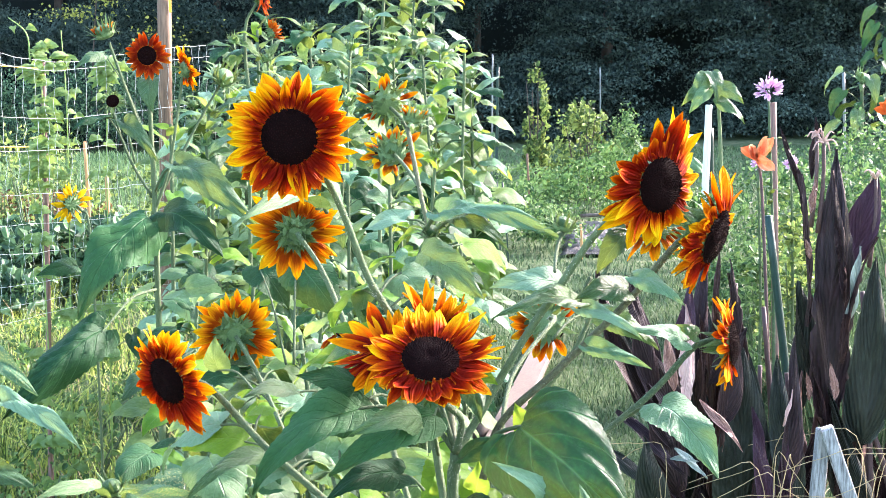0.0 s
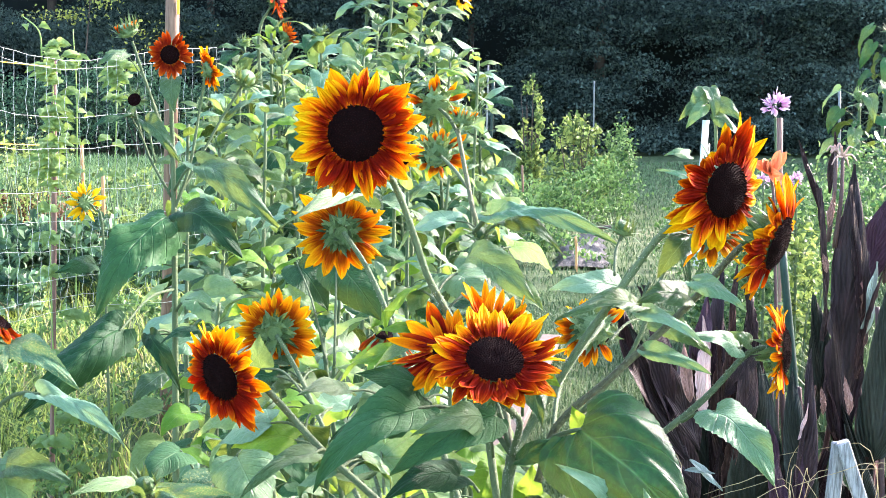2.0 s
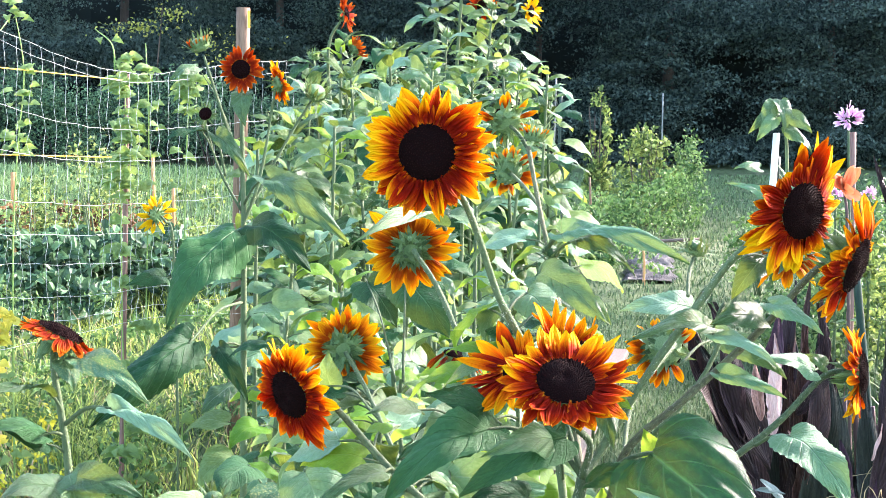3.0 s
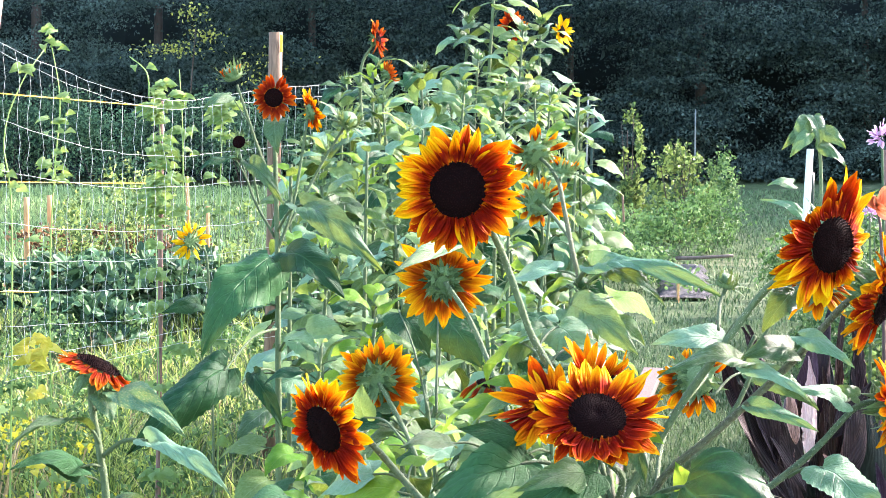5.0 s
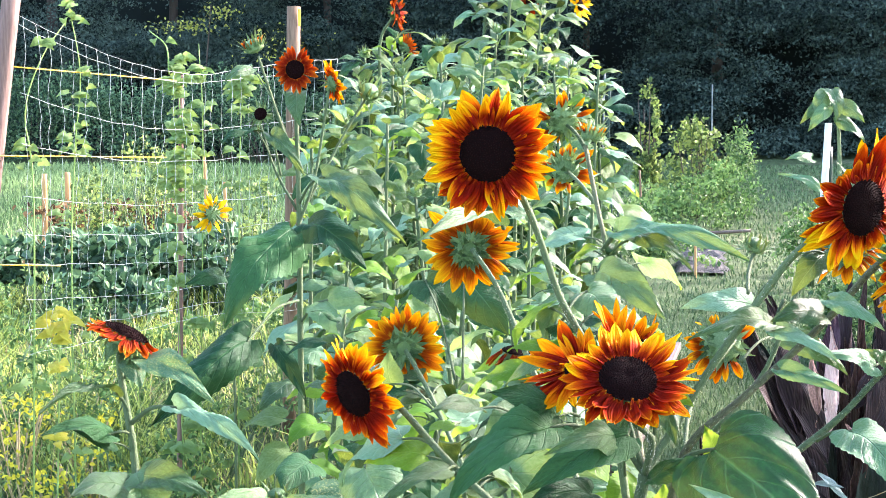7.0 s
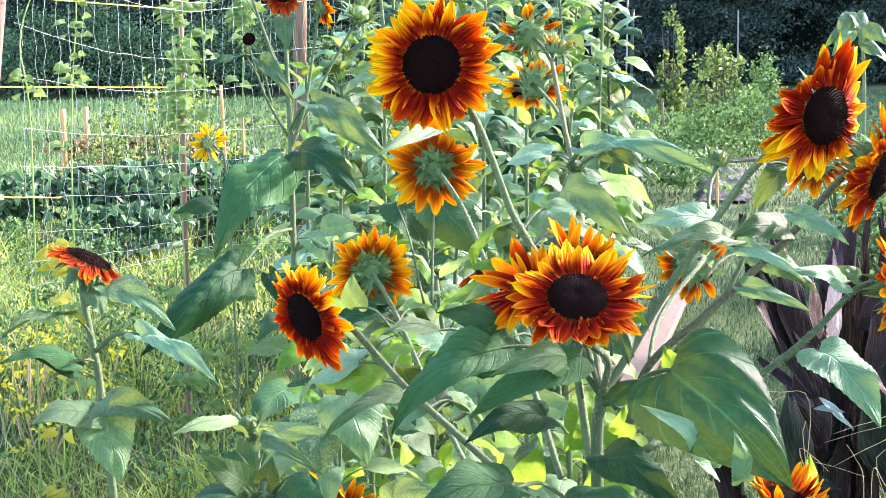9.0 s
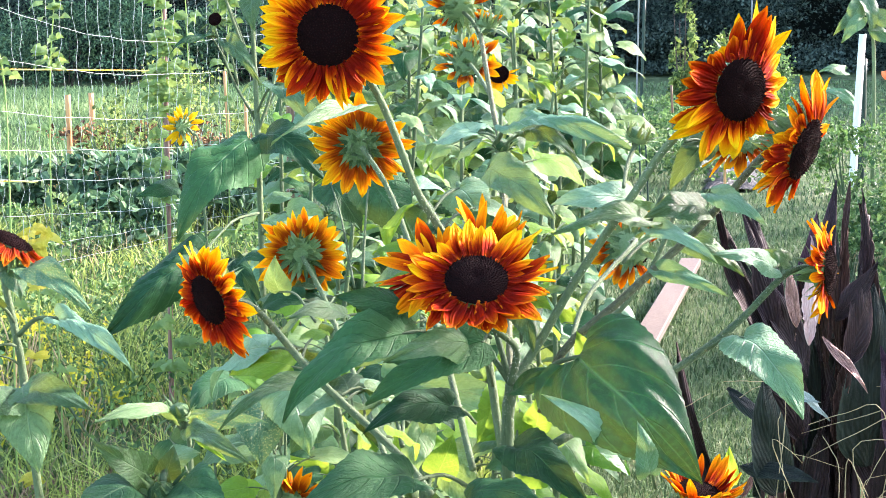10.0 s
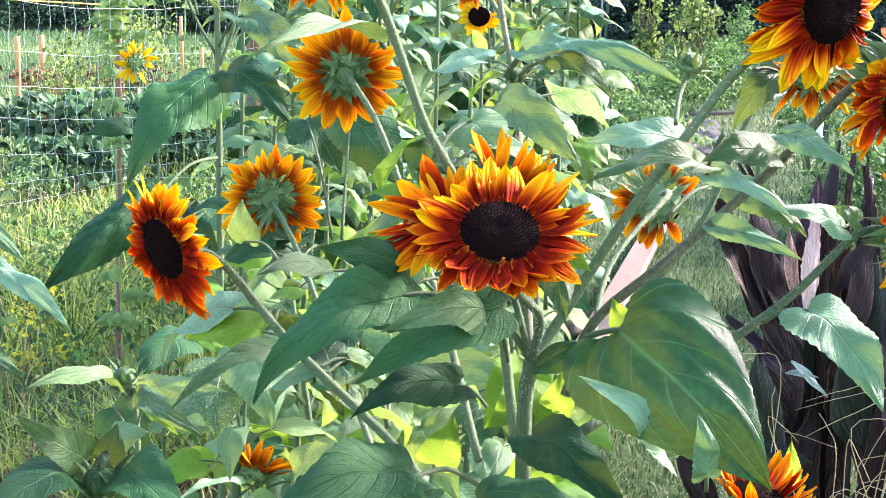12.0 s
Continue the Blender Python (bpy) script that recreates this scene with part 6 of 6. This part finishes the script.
# ---- pink spider flower behind the canna ----
PINK = petal_material("spider_flower_petal", [(0.0, (0.75, 0.35, 0.65)), (0.5, (0.80, 0.58, 0.78)), (1.0, (0.88, 0.76, 0.88))])
CANNA_FLOWER = petal_material("canna_flower_petal", [(0.0, (0.75, 0.10, 0.02)), (1.0, (0.9, 0.28, 0.06))])


def spider_flower(base, top, seed, r=0.05):
    p = thing("spider_flower", base, "pink spider flower on a tall stem", "flower", "spider flowers")
    rng = random.Random(seed)
    b, t = Vector(base), Vector(top)
    branch(p, [b, b.lerp(t, 0.5) + Vector((0.01, 0, 0)), t], 0.008, 0.005)
    kit = petal_mesh("petal", r * 0.50, r * 0.34, PINK, PINK, seed)
    for k in range(48):
        d = Vector((rng.gauss(0, 1), rng.gauss(0, 1), rng.gauss(0, 0.7))).normalized()
        o = t - p.location + d * r * rng.uniform(0.30, 0.72)
        child("petal", kit, p, frame_matrix(o, d + Vector((0, 0, 0.25)), (rng.gauss(0, 1), -0.4, 1)))
    for k in range(12):
        q = b.lerp(t, rng.uniform(0.35, 0.93))
        d = Vector((rng.gauss(0, 1), rng.gauss(0, 1), 0.4)).normalized()
        leaf(p, None, q, q + d * 0.09, 0.02, (0, 0, 1), LEAF, rows=7, cols=5)


PEACH = petal_material("peach_petal", [(0.0, (0.85, 0.30, 0.12)), (1.0, (0.92, 0.45, 0.26))])


def canna_bloom(stem_points, at, size, material, seed, label):
    p = thing("canna_plant", stem_points[0], label, "canna")
    branch(p, stem_points, 0.006, 0.004, CANNA_STEM)
    rng = random.Random(seed)
    kit = petal_mesh("petal", size, size * 0.55, material, material, seed, 0.3)
    for k in range(7):
        d = Vector((rng.uniform(-1, 1), rng.uniform(-0.6, 0.2), rng.uniform(-0.2, 1.0)))
        child("petal", kit, p, frame_matrix(Vector(at) - p.location, d, (rng.uniform(-1, 1), -1, 0.3)))
    return p


canna_bloom([(1.500, 4.000, 0.531)[:2] + (0.0,), (1.470, 4.000, 1.066), (1.470, 4.000, 1.351), (1.472, 4.000, 1.381)], (1.456, 4.000, 1.396), 0.045, CANNA_FLOWER, 8, "tall canna stalk with an orange-red flower")
canna_bloom([(1.275, 4.400, 0.540)[:2] + (0.0,), (1.223, 4.400, 1.059), (1.205, 4.400, 1.245)], (1.205, 4.400, 1.254), 0.07, PEACH, 9, "canna stalk with a soft peach flower")
spider_flower((1.714, 6.000, 0.618)[:2] + (0,), (1.671, 6.000, 1.455), 3, 0.06)
spider_flower((1.810, 6.100, 0.603)[:2] + (0,), (1.800, 6.100, 1.139), 4, 0.035)
spider_flower((1.675, 6.100, 0.604)[:2] + (0,), (1.659, 6.100, 1.134), 5, 0.035)
round_post("stake", (1.735, 6.050, 0.417)[:2] + (0,), (1.704, 6.050, 1.396), 0.015, POST_PINK, "bare wooden stake beside a pink spider flower", "stake", group="garden stakes")
round_post("stake", (1.338, 4.300, 0.179)[:2] + (0,), (1.210, 4.300, 1.090), 0.0115, GREEN_METAL, "thin dark green metal garden stake", "stake", group="garden stakes")

# ---- distant beds right of the lawn ----
TOMATO_GREEN = plain_material("feathery_leaf", (0.04, 0.10, 0.025), (0.18, 0.31, 0.09), 2.0, 0.55, 0.1, translucent=0.3, island=0.6)
bush("bean_tower", ((2.161, 19.500, 0.187)[0], 19.5, 0), (0.40, 0.4, 1.75), 1500, 0.075, TOMATO, "tall ragged bean tower with yellowing leaves", "bean plant", 21, 9, BARK, 0.6, "", True)
bush("tomato_plant", ((2.688, 18.600, 0.248)[0], 18.6, 0), (0.84, 0.7, 1.28), 2900, 0.068, TOMATO, "bushy staked tomato plant with yellowish leaves", "tomato plant", 22, 9, BARK, 0.7, "", True)
for k, (px, y, w, h) in enumerate((((1.668, 16.500, 0.125)[0], 16.5, 1.0, 0.55), ((2.188, 16.000, 0.168)[0], 16.0, 1.1, 0.6), ((2.830, 17.000, 0.086)[0], 17.0, 0.7, 0.75), ((1.249, 14.000, 0.334)[0], 14.0, 1.0, 0.5), ((1.470, 13.000, 0.264)[0], 13.0, 0.9, 0.35), ((3.218, 18.500, 0.550)[0], 18.5, 0.4, 1.1))):
    bush("weed_clump", (px, y, 0), (w, 0.8, h), 1500, 0.05, (WEED, TOMATO_GREEN, TOMATO_GREEN, WEED, WEED, WEED)[k], "clump of fresh green weeds at a bed's edge", "weeds", 30 + k, 5, group="weed clumps")
for k, (a, b, r, mt) in enumerate((((1.490, 19.000, 0.749), (1.524, 19.000, 1.935), 0.011, GREY_METAL), ((1.566, 19.200, 0.741), (1.610, 19.200, 1.767), 0.02, GREEN_METAL), ((3.620, 23.300, 0.490), (3.619, 23.300, 1.800), 0.012, GREY_METAL), ((1.606, 15.000, 0.191), (1.576, 15.000, 0.787), 0.012, POST), ((1.050, 12.000, 0.359), (1.023, 12.000, 0.692), 0.007, GREEN_METAL), ((1.079, 11.500, 0.361), (1.026, 11.500, 0.725), 0.007, GREEN_METAL), ((4.661, 14.000, 0.699), (4.611, 14.000, 1.587), 0.014, GREY_METAL), ((1.778, 12.300, 0.087), (1.770, 12.300, 0.292), 0.011, STAKE))):
    round_post("stake", (a[0], a[1], 0), b, r, mt, "thin upright garden stake in a distant bed", "stake", group="garden stakes")
film_rows = []
for y in np.linspace(12.4, 15.3, 30):
    for q in np.linspace(0.0, 1.0, 14):
        x = 1.62 + 0.14 * (y - 12.4) + 0.46 * q
        edge = min(1.0, 8 * q, 8 * (1 - q), 4 * (y - 12.35), 4 * (15.35 - y))
        film_rows.append((x + 0.03 * math.sin(9 * y), y, 0.005 + (0.03 + 0.11 * abs(noise.noise((x * 2.5, y * 2.6, 1)))) * edge))
tagged(new("mulch_film", mesh_np("mulch_film", film_rows, grid_faces(30, 14), PLASTIC)), "crumpled black plastic mulch film over a bed", "mulch film")
log = thing("log", ((2.382, 15.600, 0.047)[0], 15.6, 0), "pale log edging along a garden bed", "log")
tube("shaft", log, [(2.227, 15.600, 0.065), (2.536, 15.600, 0.078), (2.856, 15.600, 0.098)], 0.022, 0.018, PLANK, 8, 4, 0.06)

# white pipe with drooping seedling top
pipe = thing("white_pipe", ((2.879, 12.600, 0.704)[0], 12.6, 0), "slanting white plastic pipe used as a plant support", "pipe")
tube("shaft", pipe, [(2.905, 12.6, 0), (2.928, 12.600, 0.65), (2.952, 12.600, 1.307)], 0.033, 0.030, WHITE_PIPE, 12, 4)
round_post("stake", ((3.021, 12.800, 0.691)[0], 12.8, 0), (3.012, 12.800, 1.094), 0.03, GREEN_METAL, "dark green post behind a white pipe", "stake", group="garden stakes")
far = thing("sunflower_plant", ((3.087, 12.700, 0.698)[0], 12.7, 0), "drooping young sunflower tied to a white pipe", "sunflower")
branch(far, [((3.101, 12.700, 0.698)[0], 12.7, 0), (3.081, 12.700, 0.948), (3.052, 12.700, 1.346), (2.987, 12.700, 1.584)], 0.02, 0.012)
leaf(far, None, (2.958, 12.700, 1.574), (2.802, 12.600, 1.357), 0.17, (0.0, -0.8, 0.6), LEAF)
leaf(far, None, (2.997, 12.700, 1.594), (3.013, 12.500, 1.338), 0.15, (0.0, -0.8, 0.6), LEAF)
leaf(far, None, (3.069, 12.700, 1.470), (3.273, 12.600, 1.337), 0.16, (0.0, -0.8, 0.6), LEAF)
leaf(far, None, (3.052, 12.700, 1.356), (3.287, 12.600, 1.160), 0.14, (0.0, -0.8, 0.6), LEAF)
leaf(far, None, (2.960, 12.700, 1.494), (2.704, 12.600, 1.337), 0.12, (0.0, -0.8, 0.6), LEAF)
leaf(far, None, (2.937, 12.600, 1.445), (2.772, 12.500, 1.250), 0.13, (0.0, -0.8, 0.6), LEAF)
leaf(far, None, (2.842, 12.700, 0.997), (2.602, 12.600, 1.021), 0.14, (0.0, -0.8, 0.6), LEAF)
leaf(far, None, (2.927, 12.700, 0.722), (2.565, 12.600, 0.902), 0.10, (0.0, -0.8, 0.6), LEAF_PALE)

# feathery greens behind the canna
for k, (a, w, h) in enumerate((((2.058, 7.000, 0.694), 0.35, 1.05), ((1.864, 6.200, 0.660), 0.3, 0.9), ((1.850, 6.600, 0.529), 0.3, 0.7), ((3.144, 9.000, 0.789), 0.6, 1.15), ((3.404, 9.200, 0.772), 0.7, 1.2), ((2.863, 10.500, 0.681), 0.5, 0.8))):
    bush("garden_plant", (a[0], a[1], 0), (w, 0.4, h), 900, 0.032, (WEED, TOMATO, WEED, WEED, WEED, WEED)[k], "feathery yellow-green garden plant behind dark canna", "plant", 360 + k, 9, STEM, 0.7, "leafy bed plants")
# a pale bag tied at the bed
bag = thing("plastic_bag", (1.961, 5.200, 1.287), "pale blue-white plastic bag tied to a stalk", "bag")
BAG = plain_material("bag_film", (0.34, 0.42, 0.54), (0.62, 0.68, 0.76), 25.0, 0.4, 0.6, 0.01, translucent=0.2)
sheet = []
for i in range(12):
    for j in range(16):
        a = 2 * math.pi * j / 16
        q = i / 11
        rad = 0.010 + 0.040 * math.sin(math.pi * min(q * 0.85 + 0.08, 1.0)) * (1 + 0.30 * math.sin(3 * a + 5 * q) + 0.15 * math.sin(7 * a - 9 * q))
        sheet.append((rad * math.cos(a), 0.7 * rad * math.sin(a), 0.05 - 0.14 * q + 0.012 * math.sin(2 * a + 1)))
child("film", mesh_np("film", sheet, grid_faces(12, 16, 0, True), BAG), bag)
tube("strap", bag, [Vector(bag.location) + Vector((-0.035, -0.05, 0.01)), Vector(bag.location) + Vector((-0.04, -0.055, -0.05)), Vector(bag.location) + Vector((-0.045, -0.04, -0.11))], 0.010, 0.004, PLASTIC, 7, 4, label="dark strap")
tube("cord", bag, [(bag.location.x, bag.location.y, 0), (bag.location.x + 0.01, bag.location.y, 0.6), Vector(bag.location) + Vector((0, 0, 0.07))], 0.006, 0.005, STEM, 6, 4)

bush("garden_plant", ((2.636, 11.600, 0.721)[0], 11.6, 0), (0.6, 0.4, 0.62), 900, 0.045, TOMATO_GREEN, "leafy green garden plant at the foot of a white pipe", "plant", 371, 7, STEM, 0.7, "leafy bed plants")
# sunflowers and greens at the far right
for k, (px, top, n) in enumerate((((3.771, 11.000, 0.865)[0], (3.768, 11.000, 1.524), 8), ((4.342, 12.000, 0.811)[0], (4.365, 12.000, 2.079), 14))):
    p, t = tall_sunflower((px, top[1], 0), top[2], 130 + k, n + 8, 0.15, (top[0] - px, 0), "sunflowers in the far right bed", 0.026, 0.5, (LEAF_DARK, LEAF_DARK, LEAF))
    bud(p, t, (0.2, -0.4, 0.6), 0.05)
    for q in range(11):
        rr = random.Random(3100 + 20 * k + q)
        a = q * 2.4
        out = Vector((math.cos(a), math.sin(a), 0))
        st = t + out * 0.16 + Vector((0, 0, 0.10 - 0.05 * q))
        leaf(p, t - Vector((0, 0, 0.05 * q)), st, st + out * rr.uniform(0.10, 0.2) + Vector((0, 0, -rr.uniform(0.12, 0.24))), rr.uniform(0.10, 0.16), (0, -0.4, 0.9), rr.choice((LEAF_DARK, LEAF_DARK, LEAF)), rows=13, cols=7)
for k, (px, y, w, h) in enumerate((((3.423, 9.500, 0.948)[0], 9.5, 1.2, 1.15), ((2.881, 8.600, 0.997)[0], 8.6, 0.7, 0.9), ((2.652, 9.000, 0.974)[0], 9.0, 0.9, 0.75), ((3.067, 8.000, 1.032)[0], 8.0, 0.8, 1.0), ((2.023, 7.000, 1.085)[0], 7.0, 0.5, 0.65), ((2.227, 8.500, 1.001)[0], 8.5, 0.5, 0.4))):
    bush("garden_plant", (px, y, 0), (w, 0.7, h), 1600, 0.038, WEED, "leafy green garden plant in a bed", "plant", 60 + k, 6, group="leafy bed plants")

# ---- greenery along and behind the fence ----
for k, (px, y, w, h) in enumerate(((-2.75, 10.2, 1.0, 0.50), (-2.3, 10.4, 1.0, 0.55), (-1.8, 10.6, 0.9, 0.5), (-1.2, 10.9, 0.9, 0.55), (-3.4, 10.2, 1.0, 0.45), (-2.5, 9.6, 0.7, 0.3))):
    bush("bean_bush", (px, y, 0), (w, 0.8, h), 900, 0.09, BUSH, "dark green bean bush at the foot of the fence", "bean plant", 80 + k, 5, group="bean bushes")
for k, (px, y, w, h) in enumerate(((-3.9, 12.8, 0.9, 0.52), (-3.2, 13.2, 0.9, 0.55), (-2.6, 12.8, 0.6, 0.45))):
    bush("withered_plant", (px, y, 0), (w, 0.6, h), 900, 0.055, WITHERED, "withered brown plant in a vegetable bed", "plant", 90 + k, 6, BARK, group="withered plants")
for k in range(13):
    bush("shrub", (-17 + 1.25 * k, 35.5 + (k % 3) * 0.8, 0), (2.2, 1.2, 2.0 + 0.35 * math.sin(k * 1.7)), 3600, 0.085, HEDGE, "dark leafy shrub at the edge of the woods", "shrub", 100 + k, 4, BARK, group="shrubs along the woods")


def vine(points, seed, n, size=0.135, material=None, label="bean vine climbing the wire fence"):
    """A climbing stem with leaves in threes."""
    rng = random.Random(seed)
    p = thing("bean_vine", (points[0][0], points[0][1], points[0][2]), label, "vine", "bean vines on the fence")
    tube("stem", p, points, 0.0032, 0.0016, VINE, 5, 5)
    line = smooth_line(points, 8)
    for k in range(n):
        q = Vector(line[int(rng.uniform(0.05, 0.999) * len(line))])
        for d in (-1, 0, 1):
            a = rng.uniform(-0.5, 0.5) + d * 1.2
            out = Vector((math.sin(a) * rng.choice((-1, 1)), -0.5, -0.35 + 0.3 * rng.random()))
            st = q + Vector((rng.uniform(-0.035, 0.035), -0.015, rng.uniform(0, 0.025)))
            leaf(p, None, st, st + out.normalized() * size * rng.uniform(0.7, 1.2), size * 0.65, (rng.uniform(-0.3, 0.3), -0.7, 0.6), material or LEAF_VINE, rows=8, cols=5, tooth=0.0, peak=0.45)
    return p


LEAF_VINE = leaf_material("bean_leaf", (0.14, 0.27, 0.08), (0.34, 0.50, 0.19), (0.4, 0.55, 0.25), 0.45, 4.0)
LEAF_VINE_YELLOW = leaf_material("bean_leaf_yellow", (0.55, 0.48, 0.04), (0.80, 0.70, 0.12), (0.8, 0.75, 0.3), 0.4, 4.0)
vine([(-1.044, 5.0, 0.0), (-1.052, 5.0, 1.075), (-1.03, 4.991, 1.343), (-1.038, 5.0, 1.609)], 1, 62, 0.052)
vine([(-1.291, 4.557, 0.0), (-1.283, 4.557, 0.936), (-1.262, 4.557, 1.321), (-1.238, 4.557, 1.563), (-1.267, 4.557, 1.768)], 2, 17, 0.04)
vine([(-1.012, 5.094, 0.0), (-0.977, 5.094, 1.302), (-0.984, 5.094, 1.679)], 3, 22, 0.048)
vine([(-0.9, 5.234, 0.0), (-0.874, 5.234, 1.297), (-0.84, 5.234, 1.596)], 4, 26, 0.048)
vine([(-1.057, 4.954, 1.571), (-1.064, 4.954, 1.664), (-1.12, 4.954, 1.716)], 5, 1, 0.04)
vine([(-1.349, 4.3, 0.0), (-1.325, 4.347, 1.163), (-1.342, 4.347, 1.444), (-1.302, 4.393, 1.609), (-1.261, 4.487, 1.713)], 7, 4, 0.05)
vine([(-1.307, 4.393, 0.0), (-1.278, 4.393, 0.683), (-1.278, 4.44, 0.882)], 6, 12, 0.05, LEAF_VINE_YELLOW, "yellowed bean vine at the foot of the fence")

for k, a in enumerate(((-3.553, 12.500, 0.396), (-3.172, 12.200, 0.374), (-2.779, 11.800, 0.458), (-3.817, 14.000, 0.489), (-3.35, 11.9, 0.4), (-2.95, 12.4, 0.4), (-2.45, 12.0, 0.4), (-1.95, 11.7, 0.4), (-3.0, 13.6, 0.4))):
    bush("garden_plant", (a[0], a[1], 0), (0.55, 0.5, 0.66 + 0.24 * (k % 3)), 420, 0.042, TOMATO, "thin yellowish green plant beyond the fence", "plant", 260 + k, 6, group="leafy bed plants")

# yellowing weeds in the grass
for k, (a, s) in enumerate((((-1.955, 6.000, 0.208), 0.3), ((-1.578, 5.600, 0.095), 0.3), ((-1.786, 6.200, -0.031), 0.35), ((-1.394, 5.000, 0.223), 0.28), ((-1.507, 4.800, 0.141), 0.3), ((-1.776, 5.400, 0.315), 0.3))):
    bush("yellow_weed", (a[0], a[1], 0), (s, s, max(0.25, a[2] + 0.05)), 110, 0.026, WEED_YELLOW, "yellowed weed among green grass", "weeds", 200 + k, 8, STRAW, 0.5, "yellow weeds")
for k in range(46):
    rr = random.Random(900 + k)
    y = 4.3 + 4.9 * rr.random() ** 1.4
    x = rr.uniform(-0.36 * y - 0.2, -0.02 * y)
    bush("weed_clump", (x, y, 0), (0.5, 0.5, rr.uniform(0.16, 0.36)), 190, 0.026 if y < 6.5 else 0.036, (WEED, TOMATO_GREEN, TOMATO_GREEN)[k % 3], "low green weeds in the unmown grass", "weeds", 230 + k, 4, group="low weeds")

# tall grass behind the canna
rng2 = np.random.RandomState(44)
spot = np.stack([rng2.uniform(0.27, 0.48, 5000), rng2.uniform(5.6, 9.5, 5000)], 1)
spot[:, 0] = spot[:, 0] * spot[:, 1] + 0.25
v, f = blades(spot, 0.12 + 0.055 * spot[:, 1], 0.008, rng2, 0.6)
stuff("tall_grass", v, f, GRASS_LAWN, "tall fresh grass growing behind the canna clump", "grass")
gourd = thing("gourd", (-1.157, 5.600, 0.204), "small round yellow gourd lying in the grass", "gourd")
bm = bmesh.new()
bmesh.ops.create_uvsphere(bm, u_segments=16, v_segments=10, radius=0.032)
for vv in bm.verts:
    w = 1 + 0.05 * math.cos(5 * math.atan2(vv.co.y, vv.co.x))
    vv.co = Vector((vv.co.x * w, vv.co.y * w, vv.co.z * 0.92))
gourd.location.z = 0.03
part("skin", bm, plain_material("gourd_skin", (0.62, 0.36, 0.06), (0.85, 0.60, 0.14), 30.0, 0.45, 0.2), gourd)
bough = thing("log", (0.348, 6.000, -0.319)[:2] + (0.0,), "short weathered brown log in the grass", "log")
tube("shaft", bough, [(bough.location.x - 0.12, 6.1, 0.06), (bough.location.x, 6.0, 0.07), (bough.location.x + 0.14, 5.9, 0.06)], 0.06, 0.055, BARK, 9, 4, 0.08)

# pale plank lying in the grass beyond the large sunflower
plank = thing("plank", (0.80, 7.1, 0), "long pale weathered plank lying on the lawn", "plank")
bm = box_bm(0.115, 2.9, 0.04, 0.005, (0, 0, 0.05))
bmesh.ops.rotate(bm, verts=bm.verts, matrix=Matrix.Rotation(radians(-11.5), 3, "Z"))
part("board", bm, PLANK, plank)

# slim tree added at the wood's edge; sunlight is put into its yellow leaves
tree = thing("tree", ((-7.912, 38.600, 0.439)[0], 38.6, 0), "slim added tree with sparse leaves coloured as sunlit patches of the woods", "tree")
tube("trunk", tree, [tree.location, tree.location + Vector((0.1, 0, 2.0)), tree.location + Vector((0.3, 0, 4.2))], 0.04, 0.015, BARK, 7, 4)
rt = np.random.RandomState(8)
pts = np.concatenate([np.array(c) + rt.normal(size=(n, 3)) * np.array(w) for c, n, w in (((-0.3, 0, 3.6), 130, (0.5, 0.3, 0.10)), ((0.5, 0, 4.0), 80, (0.25, 0.3, 0.10)), ((1.9, 0, 3.1), 110, (0.6, 0.3, 0.3)), ((0.2, 0, 4.6), 70, (0.3, 0.3, 0.15)))])
v, f = leaf_cloud(pts, rt.uniform(0.06, 0.13, len(pts)), rt, 0.8, 0.6)
child("crown", mesh_np("crown", v, f, plain_material("sunlit_tree_leaf", (0.30, 0.34, 0.06), (0.62, 0.60, 0.14), 2.0, 0.55, 0.1, translucent=0.35, island=0.6), None, False), tree)
